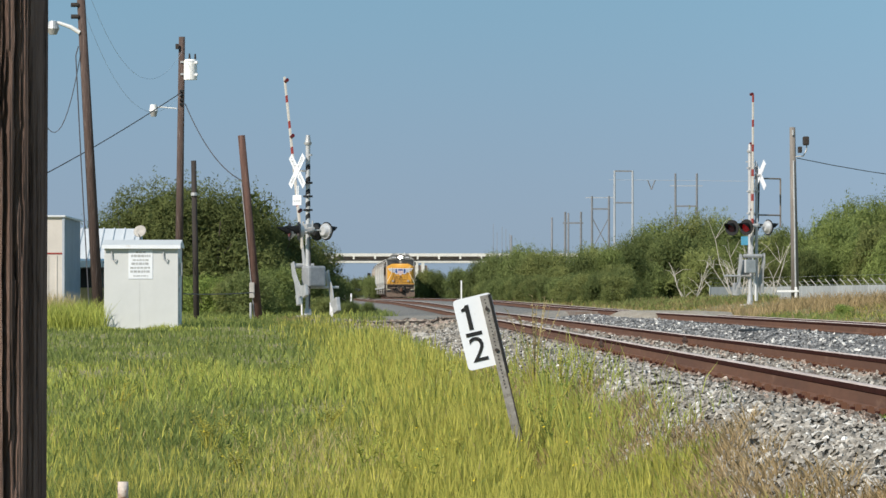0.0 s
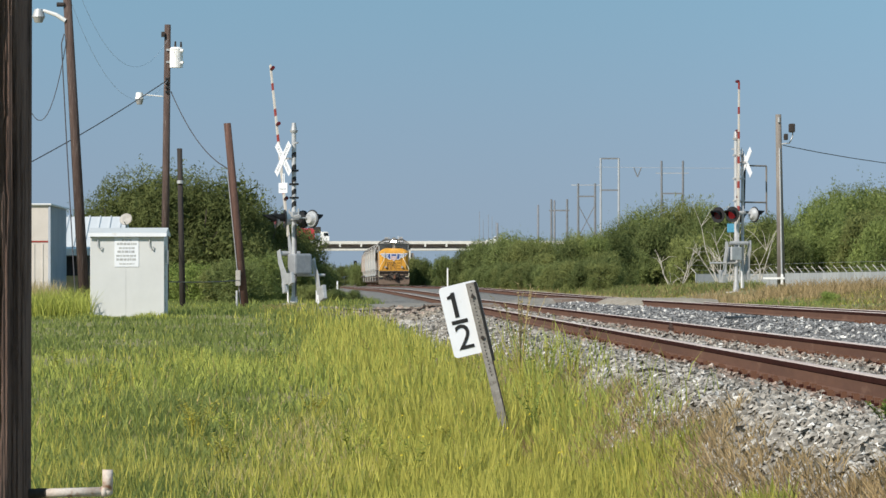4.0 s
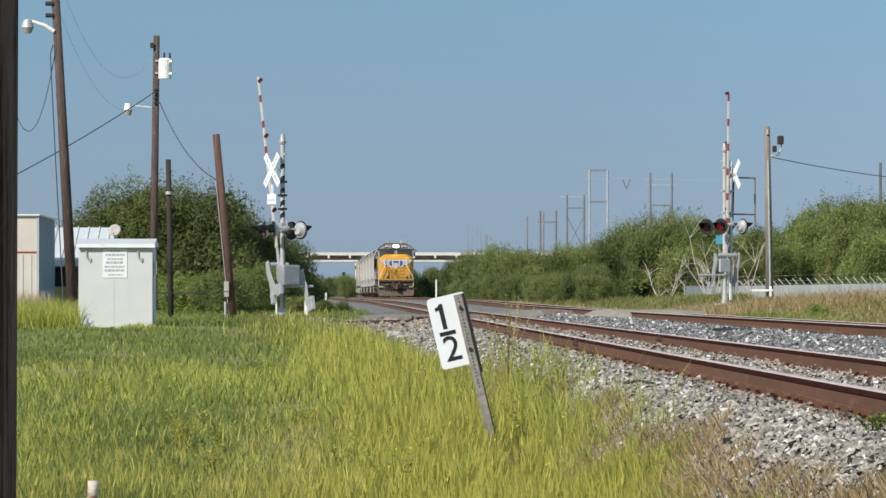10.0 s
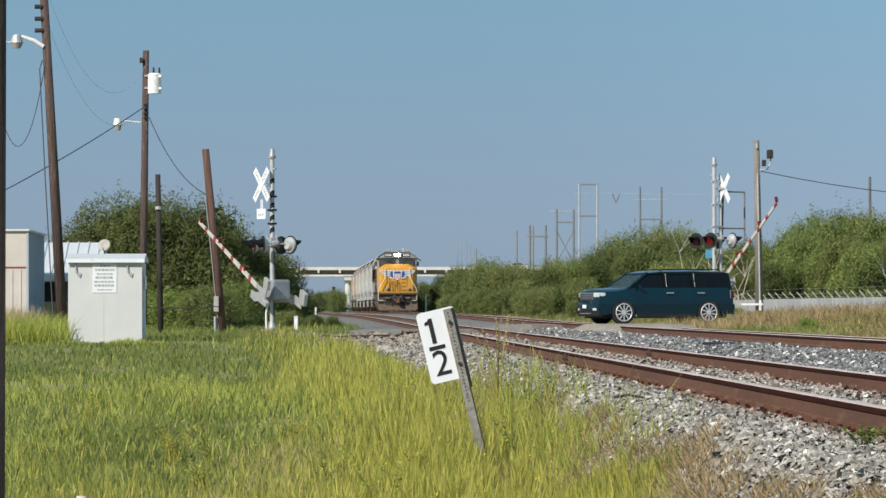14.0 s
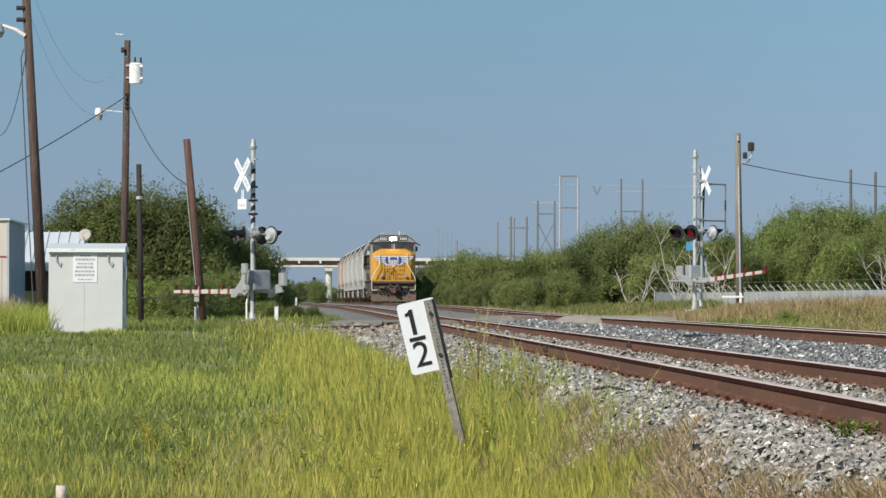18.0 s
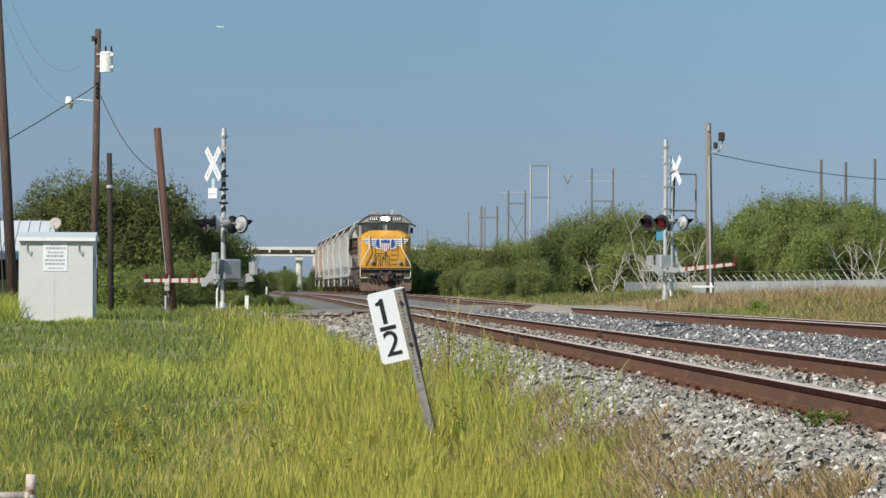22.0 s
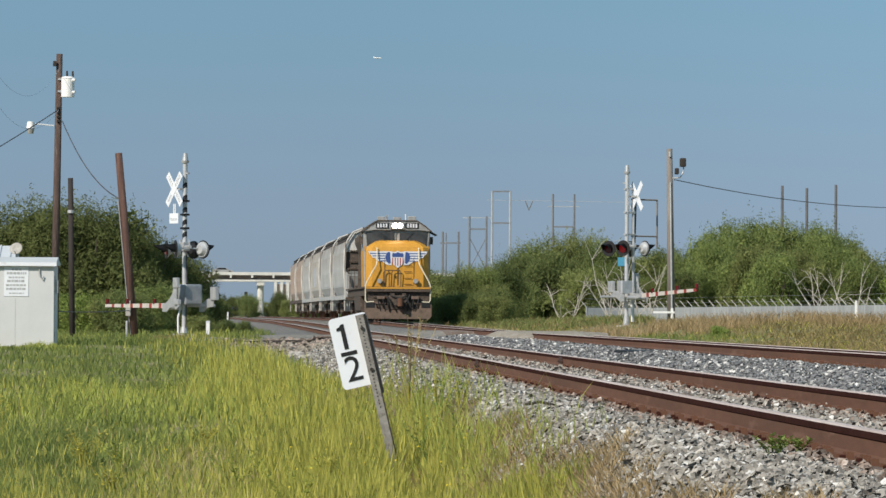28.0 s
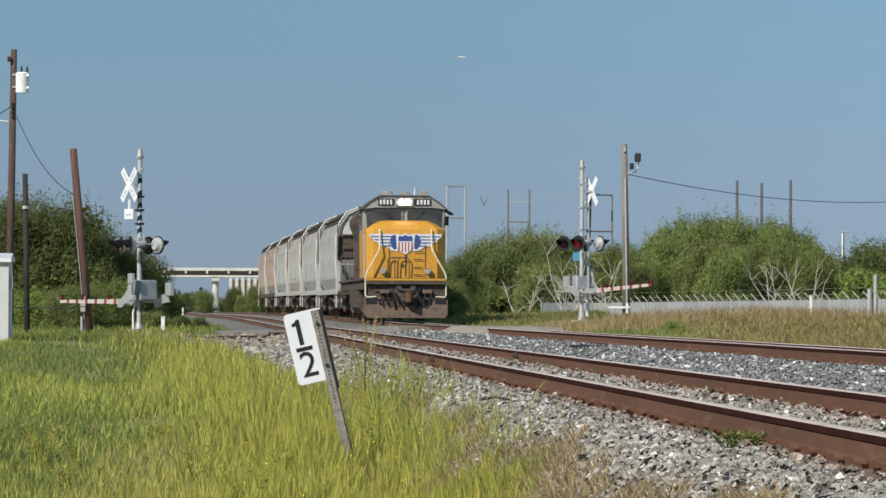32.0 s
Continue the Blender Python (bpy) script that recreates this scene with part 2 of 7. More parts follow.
M = {
    "soil": mat("soil", (0.21, 0.21, 0.08), (0.28, 0.24, 0.12), 0.95, 0.6, bump=0.6, spots=(0.12, 0.15, 0.04)),
    "gravel": mat("gravel", (0.205, 0.194, 0.18), (0.14, 0.132, 0.122), 0.95, 3.0, bump=0.8, spots=(0.30, 0.295, 0.28)),
    "stone": mat("stone", (0.335, 0.312, 0.28), (0.218, 0.20, 0.177), 0.9, 6.0, island=0.5, spots=(0.42, 0.397, 0.36)),
    "stone_rusty": mat("stone_rusty", (0.30, 0.235, 0.195), (0.21, 0.155, 0.125), 0.9, 6.0, island=0.6, spots=(0.42, 0.38, 0.34)),
    "stone_pale": mat("stone_pale", (0.62, 0.61, 0.58), (0.50, 0.485, 0.46), 0.9, 6.0, island=0.35, spots=(0.70, 0.69, 0.67)),
    "dirt_pale": mat("dirt_pale", (0.36, 0.315, 0.255), (0.26, 0.225, 0.18), 0.95, 2.5, bump=1.0, spots=(0.42, 0.39, 0.34)),
    "rail_dirt": mat("rail_dirt", (0.20, 0.145, 0.118), (0.145, 0.105, 0.085), 0.95, 2.5, bump=1.0, spots=(0.24, 0.19, 0.16)),
    "stone_grey": mat("stone_grey", (0.205, 0.207, 0.212), (0.145, 0.147, 0.152), 0.9, 6.0, island=0.5, spots=(0.32, 0.32, 0.32)),
    "rust": mat("rust", (0.158, 0.073, 0.042), (0.123, 0.057, 0.034), 0.85, 2.0, bump=0.2, stretch=(1, 0.15, 1), spots=(0.20, 0.112, 0.074), amount=0.12),
    "rust_dark": mat("rust_dark", (0.075, 0.042, 0.032), (0.05, 0.03, 0.024), 0.9, 6.0, bump=0.3),
    "grease_shade": mat("grease_shade", (0.050, 0.018, 0.014), (0.034, 0.013, 0.010), 0.95, 6.0, bump=0.2, spec=0.05),
    # matt pale colour carries the sky's shine on the worn rail head
    "railhead_sheen": mat("railhead_sheen", (0.64, 0.54, 0.50), (0.52, 0.42, 0.38), 0.55, 3.0, metal=0.0, stretch=(1, 0.1, 1), spec=0.2),
    "tie": mat("tie", (0.11, 0.085, 0.065), (0.07, 0.055, 0.045), 0.95, 6.0, bump=0.5, stretch=(0.3, 1, 1)),
    "asphalt": mat("asphalt", (0.27, 0.245, 0.21), (0.20, 0.18, 0.155), 0.9, 2.0, bump=0.4, spots=(0.33, 0.30, 0.26)),
    "concrete": mat("concrete", (0.48, 0.46, 0.43), (0.38, 0.36, 0.33), 0.9, 2.0, bump=0.3, spots=(0.3, 0.28, 0.26)),
    "panel": mat("panel", (0.245, 0.19, 0.158), (0.175, 0.135, 0.112), 0.9, 2.0, bump=0.4, spots=(0.30, 0.265, 0.235)),
    "bridge_white": mat("bridge_white", (0.72, 0.71, 0.68), (0.6, 0.59, 0.56), 0.85, 0.5),
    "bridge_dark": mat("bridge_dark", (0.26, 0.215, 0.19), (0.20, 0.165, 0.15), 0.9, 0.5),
    "wood": mat("wood", (0.128, 0.086, 0.072), (0.066, 0.045, 0.039), 0.9, 3.0, bump=0.8, stretch=(5, 5, 0.25), spots=(0.21, 0.17, 0.152), amount=0.25),
    "arm_white": mat("arm_white", (0.62, 0.59, 0.54), (0.52, 0.49, 0.45), 0.6, 3.0),
    "wood_near": mat("wood_near", (0.36, 0.243, 0.197), (0.215, 0.142, 0.116), 0.95, 6.0, bump=1.0, stretch=(5, 5, 0.3), spots=(0.03, 0.02, 0.017), amount=0.2, spot_scale=5.0, spec=0.08),
    "wood_red": mat("wood_red", (0.15, 0.08, 0.062), (0.085, 0.048, 0.038), 0.9, 3.0, bump=0.6, stretch=(5, 5, 0.25), spots=(0.23, 0.16, 0.13), amount=0.2),
    "wood_dark": mat("wood_dark", (0.055, 0.045, 0.04), (0.035, 0.03, 0.028), 0.9, 4.0, bump=0.5, stretch=(3, 3, 0.25)),
    "wood_grey": mat("wood_grey", (0.27, 0.245, 0.22), (0.18, 0.16, 0.145), 0.9, 4.0, bump=0.5, stretch=(3, 3, 0.25)),
    "white": mat("white", (0.82, 0.82, 0.81), (0.77, 0.77, 0.76), 0.45, 2.0, 0.06, spots=(0.6, 0.58, 0.54), amount=0.05),
    "sign_white": mat("sign_white", (0.78, 0.81, 0.86), (0.73, 0.76, 0.81), 0.45, 2.0, 0.06, spots=(0.62, 0.62, 0.62), amount=0.04),
    "dish": mat("dish", (0.46, 0.44, 0.41), (0.38, 0.36, 0.33), 0.6, 4.0),
    "cabinet": mat("cabinet", (0.60, 0.615, 0.62), (0.55, 0.565, 0.57), 0.5, 0.8, 0.06),
    "galv": mat("galv", (0.55, 0.56, 0.57), (0.42, 0.43, 0.44), 0.5, 6.0, metal=0.35),
    "gate_grey": mat("gate_grey", (0.40, 0.415, 0.44), (0.32, 0.335, 0.355), 0.5, 5.0, metal=0.3),
    "post_steel": mat("post_steel", (0.34, 0.325, 0.30), (0.22, 0.205, 0.19), 0.65, 14.0, spots=(0.14, 0.12, 0.10), amount=0.3),
    "truck_red": mat("truck_red", (0.50, 0.02, 0.05), (0.44, 0.018, 0.045), 0.45, 1.0, 0.1),
    "steel": mat("steel", (0.62, 0.63, 0.64), (0.5, 0.51, 0.52), 0.45, 5.0, metal=0.3),
    "black": mat("black", (0.018, 0.018, 0.019), (0.012, 0.012, 0.013), 0.55, 6.0),
    "rubber": mat("rubber", (0.022, 0.022, 0.022), (0.03, 0.029, 0.028), 0.85, 6.0),
    "red": mat("red", (0.45, 0.06, 0.045), (0.37, 0.05, 0.035), 0.5, 4.0),
    "red_lens": mat("red_lens", (0.13, 0.009, 0.009), (0.10, 0.008, 0.008), 0.2, 8.0),
    "red_lit": mat("red_lit", (0.38, 0.012, 0.014), (0.34, 0.012, 0.014), 0.3, 8.0, glow=0.22),
    "red_band": mat("red_band", (0.33, 0.05, 0.04), (0.27, 0.045, 0.035), 0.6, 4.0),
    "blue_sign": mat("blue_sign", (0.12, 0.42, 0.62), (0.10, 0.38, 0.58), 0.5, 4.0),
    "yellow": mat("yellow", (0.62, 0.31, 0.04), (0.54, 0.265, 0.033), 0.5, 1.2, spots=(0.5, 0.27, 0.04), amount=0.12),
    "end_white": mat("end_white", (0.66, 0.65, 0.62), (0.50, 0.48, 0.45), 0.7, 2.0, spots=(0.34, 0.29, 0.25), amount=0.2),
    "rail_cream": mat("rail_cream", (0.78, 0.72, 0.55), (0.68, 0.62, 0.46), 0.55, 4.0),
    "loco_grey": mat("loco_grey", (0.38, 0.385, 0.38), (0.29, 0.29, 0.285), 0.6, 1.5, spots=(0.16, 0.145, 0.13), amount=0.22),
    "grime": mat("grime", (0.10, 0.075, 0.06), (0.06, 0.048, 0.04), 0.85, 4.0, bump=0.3, spots=(0.16, 0.12, 0.09)),
    "pilot": mat("pilot", (0.20, 0.142, 0.108), (0.138, 0.098, 0.075), 0.8, 2.5, spots=(0.09, 0.066, 0.052)),
    "shield_blue": mat("shield_blue", (0.045, 0.09, 0.28), (0.04, 0.08, 0.24), 0.5, 4.0),
    "lamp_clear": mat("lamp_clear", (0.80, 0.82, 0.84), (0.62, 0.64, 0.66), 0.12, 9.0, 0.3, metal=0.3, coat=0.6),
    "silver": mat("silver", (0.72, 0.74, 0.78), (0.64, 0.66, 0.70), 0.5, 4.0),
    "headlight": mat("headlight", (1.0, 0.86, 0.70), (1.0, 0.86, 0.70), 0.3, 4.0, glow=60.0),
    "lens": mat("lens", (0.40, 0.40, 0.38), (0.3, 0.3, 0.29), 0.15, 4.0),
    "hopper_grey": weathered("hopper_grey", (0.45, 0.465, 0.46), (0.37, 0.38, 0.375)),
    "hopper_tan": weathered("hopper_tan", (0.42, 0.345, 0.29), (0.34, 0.275, 0.23)),
    "hopper_pale": weathered("hopper_pale", (0.48, 0.465, 0.43), (0.40, 0.385, 0.355)),
    "wire": mat("wire", (0.09, 0.09, 0.10), (0.07, 0.07, 0.08), 0.7, 8.0),
    "pale_wire": mat("pale_wire", (0.42, 0.48, 0.54), (0.38, 0.44, 0.50), 0.7, 8.0),
    "tower": mat("tower", (0.21, 0.22, 0.24), (0.17, 0.18, 0.20), 0.7, 1.0),
    "far_wood": mat("far_wood", (0.12, 0.12, 0.125), (0.09, 0.09, 0.095), 0.8, 1.0),
    "tower_pale": mat("tower_pale", (0.42, 0.45, 0.49), (0.36, 0.39, 0.43), 0.7, 1.0),
    "teal": mat("teal", (0.0008, 0.020, 0.034), (0.0008, 0.017, 0.030), 0.2, 2.0, 0.05, metal=0.0, spec=0.2, coat=0.6),
    "cream": mat("cream", (0.60, 0.56, 0.52), (0.54, 0.50, 0.46), 0.75, 0.8, 0.12, spots=(0.42, 0.37, 0.31), amount=0.12),
    "shed_blue": mat("shed_blue", (0.42, 0.46, 0.52), (0.36, 0.40, 0.46), 0.6, 1.0, 0.15),
    "roof_metal": mat("roof_metal", (0.70, 0.72, 0.74), (0.66, 0.68, 0.70), 0.45, 1.0, 0.1, metal=0.2),
    "tan_paint": mat("tan_paint", (0.62, 0.45, 0.20), (0.55, 0.40, 0.18), 0.7, 1.0),
    "slats": mat("slats", (0.40, 0.425, 0.445), (0.31, 0.33, 0.345), 0.7, 0.8, stretch=(4, 4, 0.4), rand=0.12),
    "chrome": mat("chrome", (0.75, 0.75, 0.76), (0.7, 0.7, 0.71), 0.15, 4.0, metal=0.9),
    "alloy": mat("alloy", (0.80, 0.81, 0.83), (0.72, 0.73, 0.75), 0.3, 4.0, metal=0.35),
    "pale_glass": mat("pale_glass", (0.060, 0.085, 0.075), (0.045, 0.065, 0.058), 0.08, 1.0, spec=0.7),
    "windscreen": mat("windscreen", (0.075, 0.078, 0.078), (0.030, 0.033, 0.035), 0.10, 1.4, 0.3, spec=0.5),
    "grille": mat("grille", (0.30, 0.33, 0.37), (0.22, 0.245, 0.28), 0.3, 6.0, metal=0.6),
    "dark_glass": mat("dark_glass", (0.007, 0.010, 0.014), (0.005, 0.007, 0.010), 0.06, 4.0, spec=0.2),
    "pale_pipe": mat("pale_pipe", (0.66, 0.60, 0.55), (0.52, 0.43, 0.37), 0.7, 20.0, spots=(0.30, 0.16, 0.10), amount=0.3),
    "bark": mat("bark", (0.12, 0.10, 0.08), (0.08, 0.065, 0.05), 0.95, 4.0, bump=0.5),
    "dead_wood": mat("dead_wood", (0.60, 0.56, 0.50), (0.46, 0.42, 0.37), 0.9, 4.0),
    "leaf_dark": leaf_mat("leaf_dark", (0.155, 0.178, 0.062), (0.088, 0.108, 0.038), 0.35, island=0.25, rand=0.2),
    "leaf_mid": leaf_mat("leaf_mid", (0.20, 0.235, 0.085), (0.105, 0.14, 0.05), 0.42, island=0.22, rand=0.3),
    "leaf_olive": leaf_mat("leaf_olive", (0.27, 0.295, 0.105), (0.155, 0.185, 0.064), 0.42, island=0.22, rand=0.26),
    "leaf_tall": leaf_mat("leaf_tall", (0.25, 0.30, 0.098), (0.115, 0.155, 0.052), 0.42, island=0.24, rand=0.25),
    "leaf_bright": leaf_mat("leaf_bright", (0.29, 0.36, 0.1), (0.2, 0.275, 0.07), 0.3, rand=0.16),
    "grass": leaf_mat("grass", (0.53, 0.548, 0.14), (0.40, 0.445, 0.108), 0.25, island=0.3, through=0.48),
    "grass_dark": leaf_mat("grass_dark", (0.29, 0.335, 0.104), (0.215, 0.262, 0.082), 0.25, island=0.26, through=0.48),
    "grass_yellow": leaf_mat("grass_yellow", (0.58, 0.525, 0.132), (0.475, 0.455, 0.102), 0.3, island=0.36, through=0.47),
    "grass_dry": leaf_mat("grass_dry", (0.47, 0.35, 0.195), (0.36, 0.26, 0.135), 0.4, island=0.4, through=0.35),
    "grass_tawny": leaf_mat("grass_tawny", (0.33, 0.265, 0.13), (0.25, 0.20, 0.085), 0.4, island=0.45, through=0.3),
    "grass_pale": leaf_mat("grass_pale", (0.62, 0.51, 0.28), (0.51, 0.41, 0.2), 0.4, island=0.3, through=0.4),
    "flower": mat("flower", (0.75, 0.58, 0.02), (0.65, 0.48, 0.02), 0.7, 8.0),
}


# ---- mesh helpers ----
def part(name, bm, material, parent=None, label="", smooth=False):
    """Links a bmesh as one mesh object under a thing or a part."""
    me = bpy.data.meshes.new(name)
    bm.to_mesh(me)
    bm.free()
    me.materials.append(M[material])
    if smooth:
        me.polygons.foreach_set("use_smooth", [True] * len(me.polygons))
    ob = new(name, me)
    ob.parent = parent
    if label:
        ob["label"] = label
    return ob


def empty(name, m, label, category, group="", kind=""):
    ob = new(name)
    ob.empty_display_size = 0.2
    ob.matrix_world = m
    return tagged(ob, label, category, group, kind)


def box(x0, x1, y0, y1, z0, z1, bev=0.0, bm=None, m=None):
    bm = bm or bmesh.new()
    g = bmesh.ops.create_cube(bm, size=1.0)
    vs = g["verts"]
    bmesh.ops.scale(bm, vec=(x1 - x0, y1 - y0, z1 - z0), verts=vs)
    bmesh.ops.translate(bm, vec=((x0 + x1) / 2, (y0 + y1) / 2, (z0 + z1) / 2), verts=vs)
    if m is not None:
        bmesh.ops.transform(bm, matrix=m, verts=vs)
    if bev:
        es = list({e for v in vs for e in v.link_edges})
        bmesh.ops.bevel(bm, geom=es, offset=bev, segments=2, affect="EDGES", profile=0.6)
    return bm


def rod(a, b, r1, r2=None, seg=10, bm=None, caps=True):
    """A tapered round bar from a to b."""
    bm = bm or bmesh.new()
    a, b = Vector(a), Vector(b)
    d = b - a
    m = Matrix.Translation((a + b) / 2) @ d.to_track_quat("Z", "Y").to_matrix().to_4x4()
    bmesh.ops.create_cone(bm, cap_ends=caps, segments=seg, radius1=r1, radius2=r1 if r2 is None else r2, depth=d.length, matrix=m)
    return bm


def tube(points, r, seg=6, bm=None):
    """A bent bar through the points."""
    bm = bm or bmesh.new()
    pts = [Vector(p) for p in points]
    rings, last, q = [], None, None
    for i, p in enumerate(pts):
        d = (pts[min(i + 1, len(pts) - 1)] - pts[max(i - 1, 0)]).normalized()
        q = d.to_track_quat("Z", "Y") if last is None else last.rotation_difference(d) @ q
        last = d
        rad = r[i] if isinstance(r, (list, tuple)) else r
        rings.append([bm.verts.new(p + q @ Vector((rad * math.cos(2 * math.pi * k / seg), rad * math.sin(2 * math.pi * k / seg), 0))) for k in range(seg)])
    for A, B in zip(rings, rings[1:]):
        for k in range(seg):
            bm.faces.new((A[k], A[(k + 1) % seg], B[(k + 1) % seg], B[k]))
    bm.faces.new(rings[0][::-1])
    bm.faces.new(rings[-1])
    return bm


def prism(outline, y0, y1, bm=None, bev=0.0):
    """A flat outline in x and z, made solid from y0 to y1."""
    bm = bm or bmesh.new()
    a = [bm.verts.new((x, y0, z)) for x, z in outline]
    b = [bm.verts.new((x, y1, z)) for x, z in outline]
    n = len(a)
    fs = [bm.faces.new(a), bm.faces.new(b[::-1])]
    for i in range(n):
        fs.append(bm.faces.new((a[i], b[i], b[(i + 1) % n], a[(i + 1) % n])))
    bmesh.ops.recalc_face_normals(bm, faces=fs)
    if bev:
        bmesh.ops.bevel(bm, geom=list({e for f in fs for e in f.edges}), offset=bev, segments=2, affect="EDGES", profile=0.6)
    return bm


def prism_x(outline, x0, x1, bm=None, bev=0.0):
    """A flat outline in y and z, made solid from x0 to x1."""
    own = bmesh.new()
    prism(outline, x0, x1, own, bev)
    bmesh.ops.transform(own, matrix=Matrix(((0, 1, 0, 0), (1, 0, 0, 0), (0, 0, 1, 0), (0, 0, 0, 1))), verts=own.verts)
    bmesh.ops.reverse_faces(own, faces=own.faces)
    if bm is None:
        return own
    tmp = bpy.data.meshes.new("tmp")
    own.to_mesh(tmp)
    own.free()
    bm.from_mesh(tmp)
    bpy.data.meshes.remove(tmp)
    return bm


def sheet(name, verts, faces, material, parent=None, smooth=False):
    """A mesh object from arrays of points and quads or triangles."""
    me = bpy.data.meshes.new(name)
    me.from_pydata(verts.tolist() if hasattr(verts, "tolist") else verts, [], faces.tolist() if hasattr(faces, "tolist") else faces)
    me.materials.append(M[material])
    if smooth:
        me.polygons.foreach_set("use_smooth", [True] * len(me.polygons))
    ob = new(name, me)
    ob.parent = parent
    return ob


def text_part(name, body, size, m, material, parent, label=""):
    """Solid lettering in the built-in font, as a mesh."""
    cu = bpy.data.curves.new(name, "FONT")
    cu.body, cu.size, cu.align_x, cu.align_y, cu.extrude, cu.resolution_u = body, size, "CENTER", "CENTER", 0.002, 3
    tmp = bpy.data.objects.new(name, cu)
    scene.collection.objects.link(tmp)
    me = bpy.data.meshes.new_from_object(tmp.evaluated_get(bpy.context.evaluated_depsgraph_get()))
    bpy.data.objects.remove(tmp)
    bpy.data.curves.remove(cu)
    me.materials.clear()
    me.materials.append(M[material])
    me.transform(m)
    ob = new(name, me)
    ob.parent = parent
    if label:
        ob["label"] = label
    return ob


# ---- the lie of the land ----
def smooth(a, b, v):
    t = np.clip((v - a) / (b - a), 0, 1)
    return t * t * (3 - 2 * t)


def bend(y):
    """How far both tracks swing to the left with the distance y."""
    y = np.minimum(y, 900)
    return -0.0180 * 15 * np.log1p(np.exp((y - 153) / 15)) + 0.0075 * 25 * np.log1p(np.exp((y - 270) / 25))


def grade(y):
    """How far both tracks climb beyond the crossing."""
    y = np.clip(np.asarray(y, float), 0, 700)
    return 0.26 * 8 / 93 * (np.log1p(np.exp((y - 147) / 8)) - np.log1p(np.exp((y - 240) / 8)))


TRACK_A, TRACK_B = 3.9, 8.0        # centre lines at the near end
RAIL_A, RAIL_B = 1.0, 1.15         # heights of the rail heads
ROAD = Vector((5.7, 133.9))        # where the road meets the tracks
ROAD_DIR = Vector((math.cos(radians(20)), math.sin(radians(20))))
ROAD_OUT = Vector((-ROAD_DIR.y, ROAD_DIR.x))


def road_uv(x, y):
    dx, dy = x - ROAD.x, y - ROAD.y
    return dx * ROAD_DIR.x + dy * ROAD_DIR.y, dx * ROAD_OUT.x + dy * ROAD_OUT.y


def road_z(u):
    return np.interp(u, [-60, -22, -16, -6, -3.2, 0.2, 1.2, 4.4, 8, 11.4, 15, 26, 80], [0.2, 0.27, 0.42, 0.86, 0.925, 0.925, 1.085, 1.085, 1.05, 1.0, 0.93, 0.85, 0.9])


def ground_z(x, y):
    x, y = np.asarray(x, float), np.asarray(y, float)
    k = np.where(y > 140, bend(y), 0.0)
    left = np.interp(y, [0, 30, 60, 110, 126, 160, 400, 4000], [0.0, 0.12, 0.35, 0.62, 0.80, 0.75, 0.6, 0.3])
    a_bed, b_bed = 0.812, 0.957
    z = left + (a_bed - left) * smooth(1.35, 2.45, x - k)
    z = z + (b_bed - a_bed) * smooth(5.0, 6.6, x - k)
    z = z + 0.42 * smooth(9.9, 15.0, x - k) * np.interp(y, [0, 90, 120, 180, 230, 700], [0, 0.6, 1.0, 0.9, 0.1, 0.0])
    z = z + grade(y) * smooth(-2.5, 1.5, x - k) * (1 - smooth(11, 18, x - k))
    u, v = road_uv(x, y)
    w = 1 - smooth(3.6, 5.4, np.abs(v))
    z = z + (road_z(u) - 0.05 - z) * w
    bumps = np.sin(x * 1.7 + np.sin(y * 0.4) * 2) * 0.03 + np.sin(y * 0.53 + x * 0.6) * 0.03
    return z + bumps * np.where(np.abs(x - k - 6) < 4.4, 0.15, 1.0) * (1 - w)


def grid_sheet(name, xs, ys, zf, material):
    X, Y = np.meshgrid(xs, ys)
    V = np.stack([X, Y, zf(X, Y)], -1).reshape(-1, 3)
    nx, ny = len(xs), len(ys)
    i = (np.arange(ny - 1)[:, None] * nx + np.arange(nx - 1)[None]).reshape(-1)
    return sheet(name, V, np.stack([i, i + 1, i + nx + 1, i + nx], -1), material, smooth=True)


gx = np.concatenate([-np.geomspace(3500, 40, 14), np.arange(-36, -4, 1.5), np.arange(-4, 12, 0.2), np.arange(12, 46, 1.5), np.geomspace(48, 3500, 14)])
gy = np.concatenate([-np.geomspace(800, 20, 6), np.arange(-10, 60, 1.0), np.arange(60, 190, 1.5), np.geomspace(190, 4600, 50)])
ground = tagged(grid_sheet("ground", gx, gy, lambda x, y: ground_z(x, y), "soil"), "flat green and earthy trackside ground", "ground", kind="structure")

# gravel bed under both tracks
by = np.concatenate([np.arange(4, 150, 1.0), np.geomspace(150, 760, 70)])
bx = np.concatenate([np.linspace(1.0, 2.4, 9), np.linspace(2.55, 10.6, 36)])
Xb, Yb = np.meshgrid(bx, by)
Xb = np.where(Xb < 2.42, 2.45 - (2.45 - Xb) * np.interp(Yb, [60, 112, 128], [1.0, 2.1, 1.6]), Xb)
Xw = Xb + bend(Yb)
edge = np.where((np.arange(len(bx)) < 1) | (Xb > 10.55), -0.12, 0.022)
Vb = np.stack([Xw, Yb, ground_z(Xw, Yb) + edge + (np.random.rand(*Xb.shape) - 0.5) * 0.02], -1).reshape(-1, 3)
nb = len(bx)
ib = (np.arange(len(by) - 1)[:, None] * nb + np.arange(nb - 1)[None]).reshape(-1)
bed = tagged(sheet("ballast_bed", Vb, np.stack([ib, ib + 1, ib + nb + 1, ib + nb], -1), "gravel"), "grey crushed stone bed under two tracks", "ballast", kind="structure")

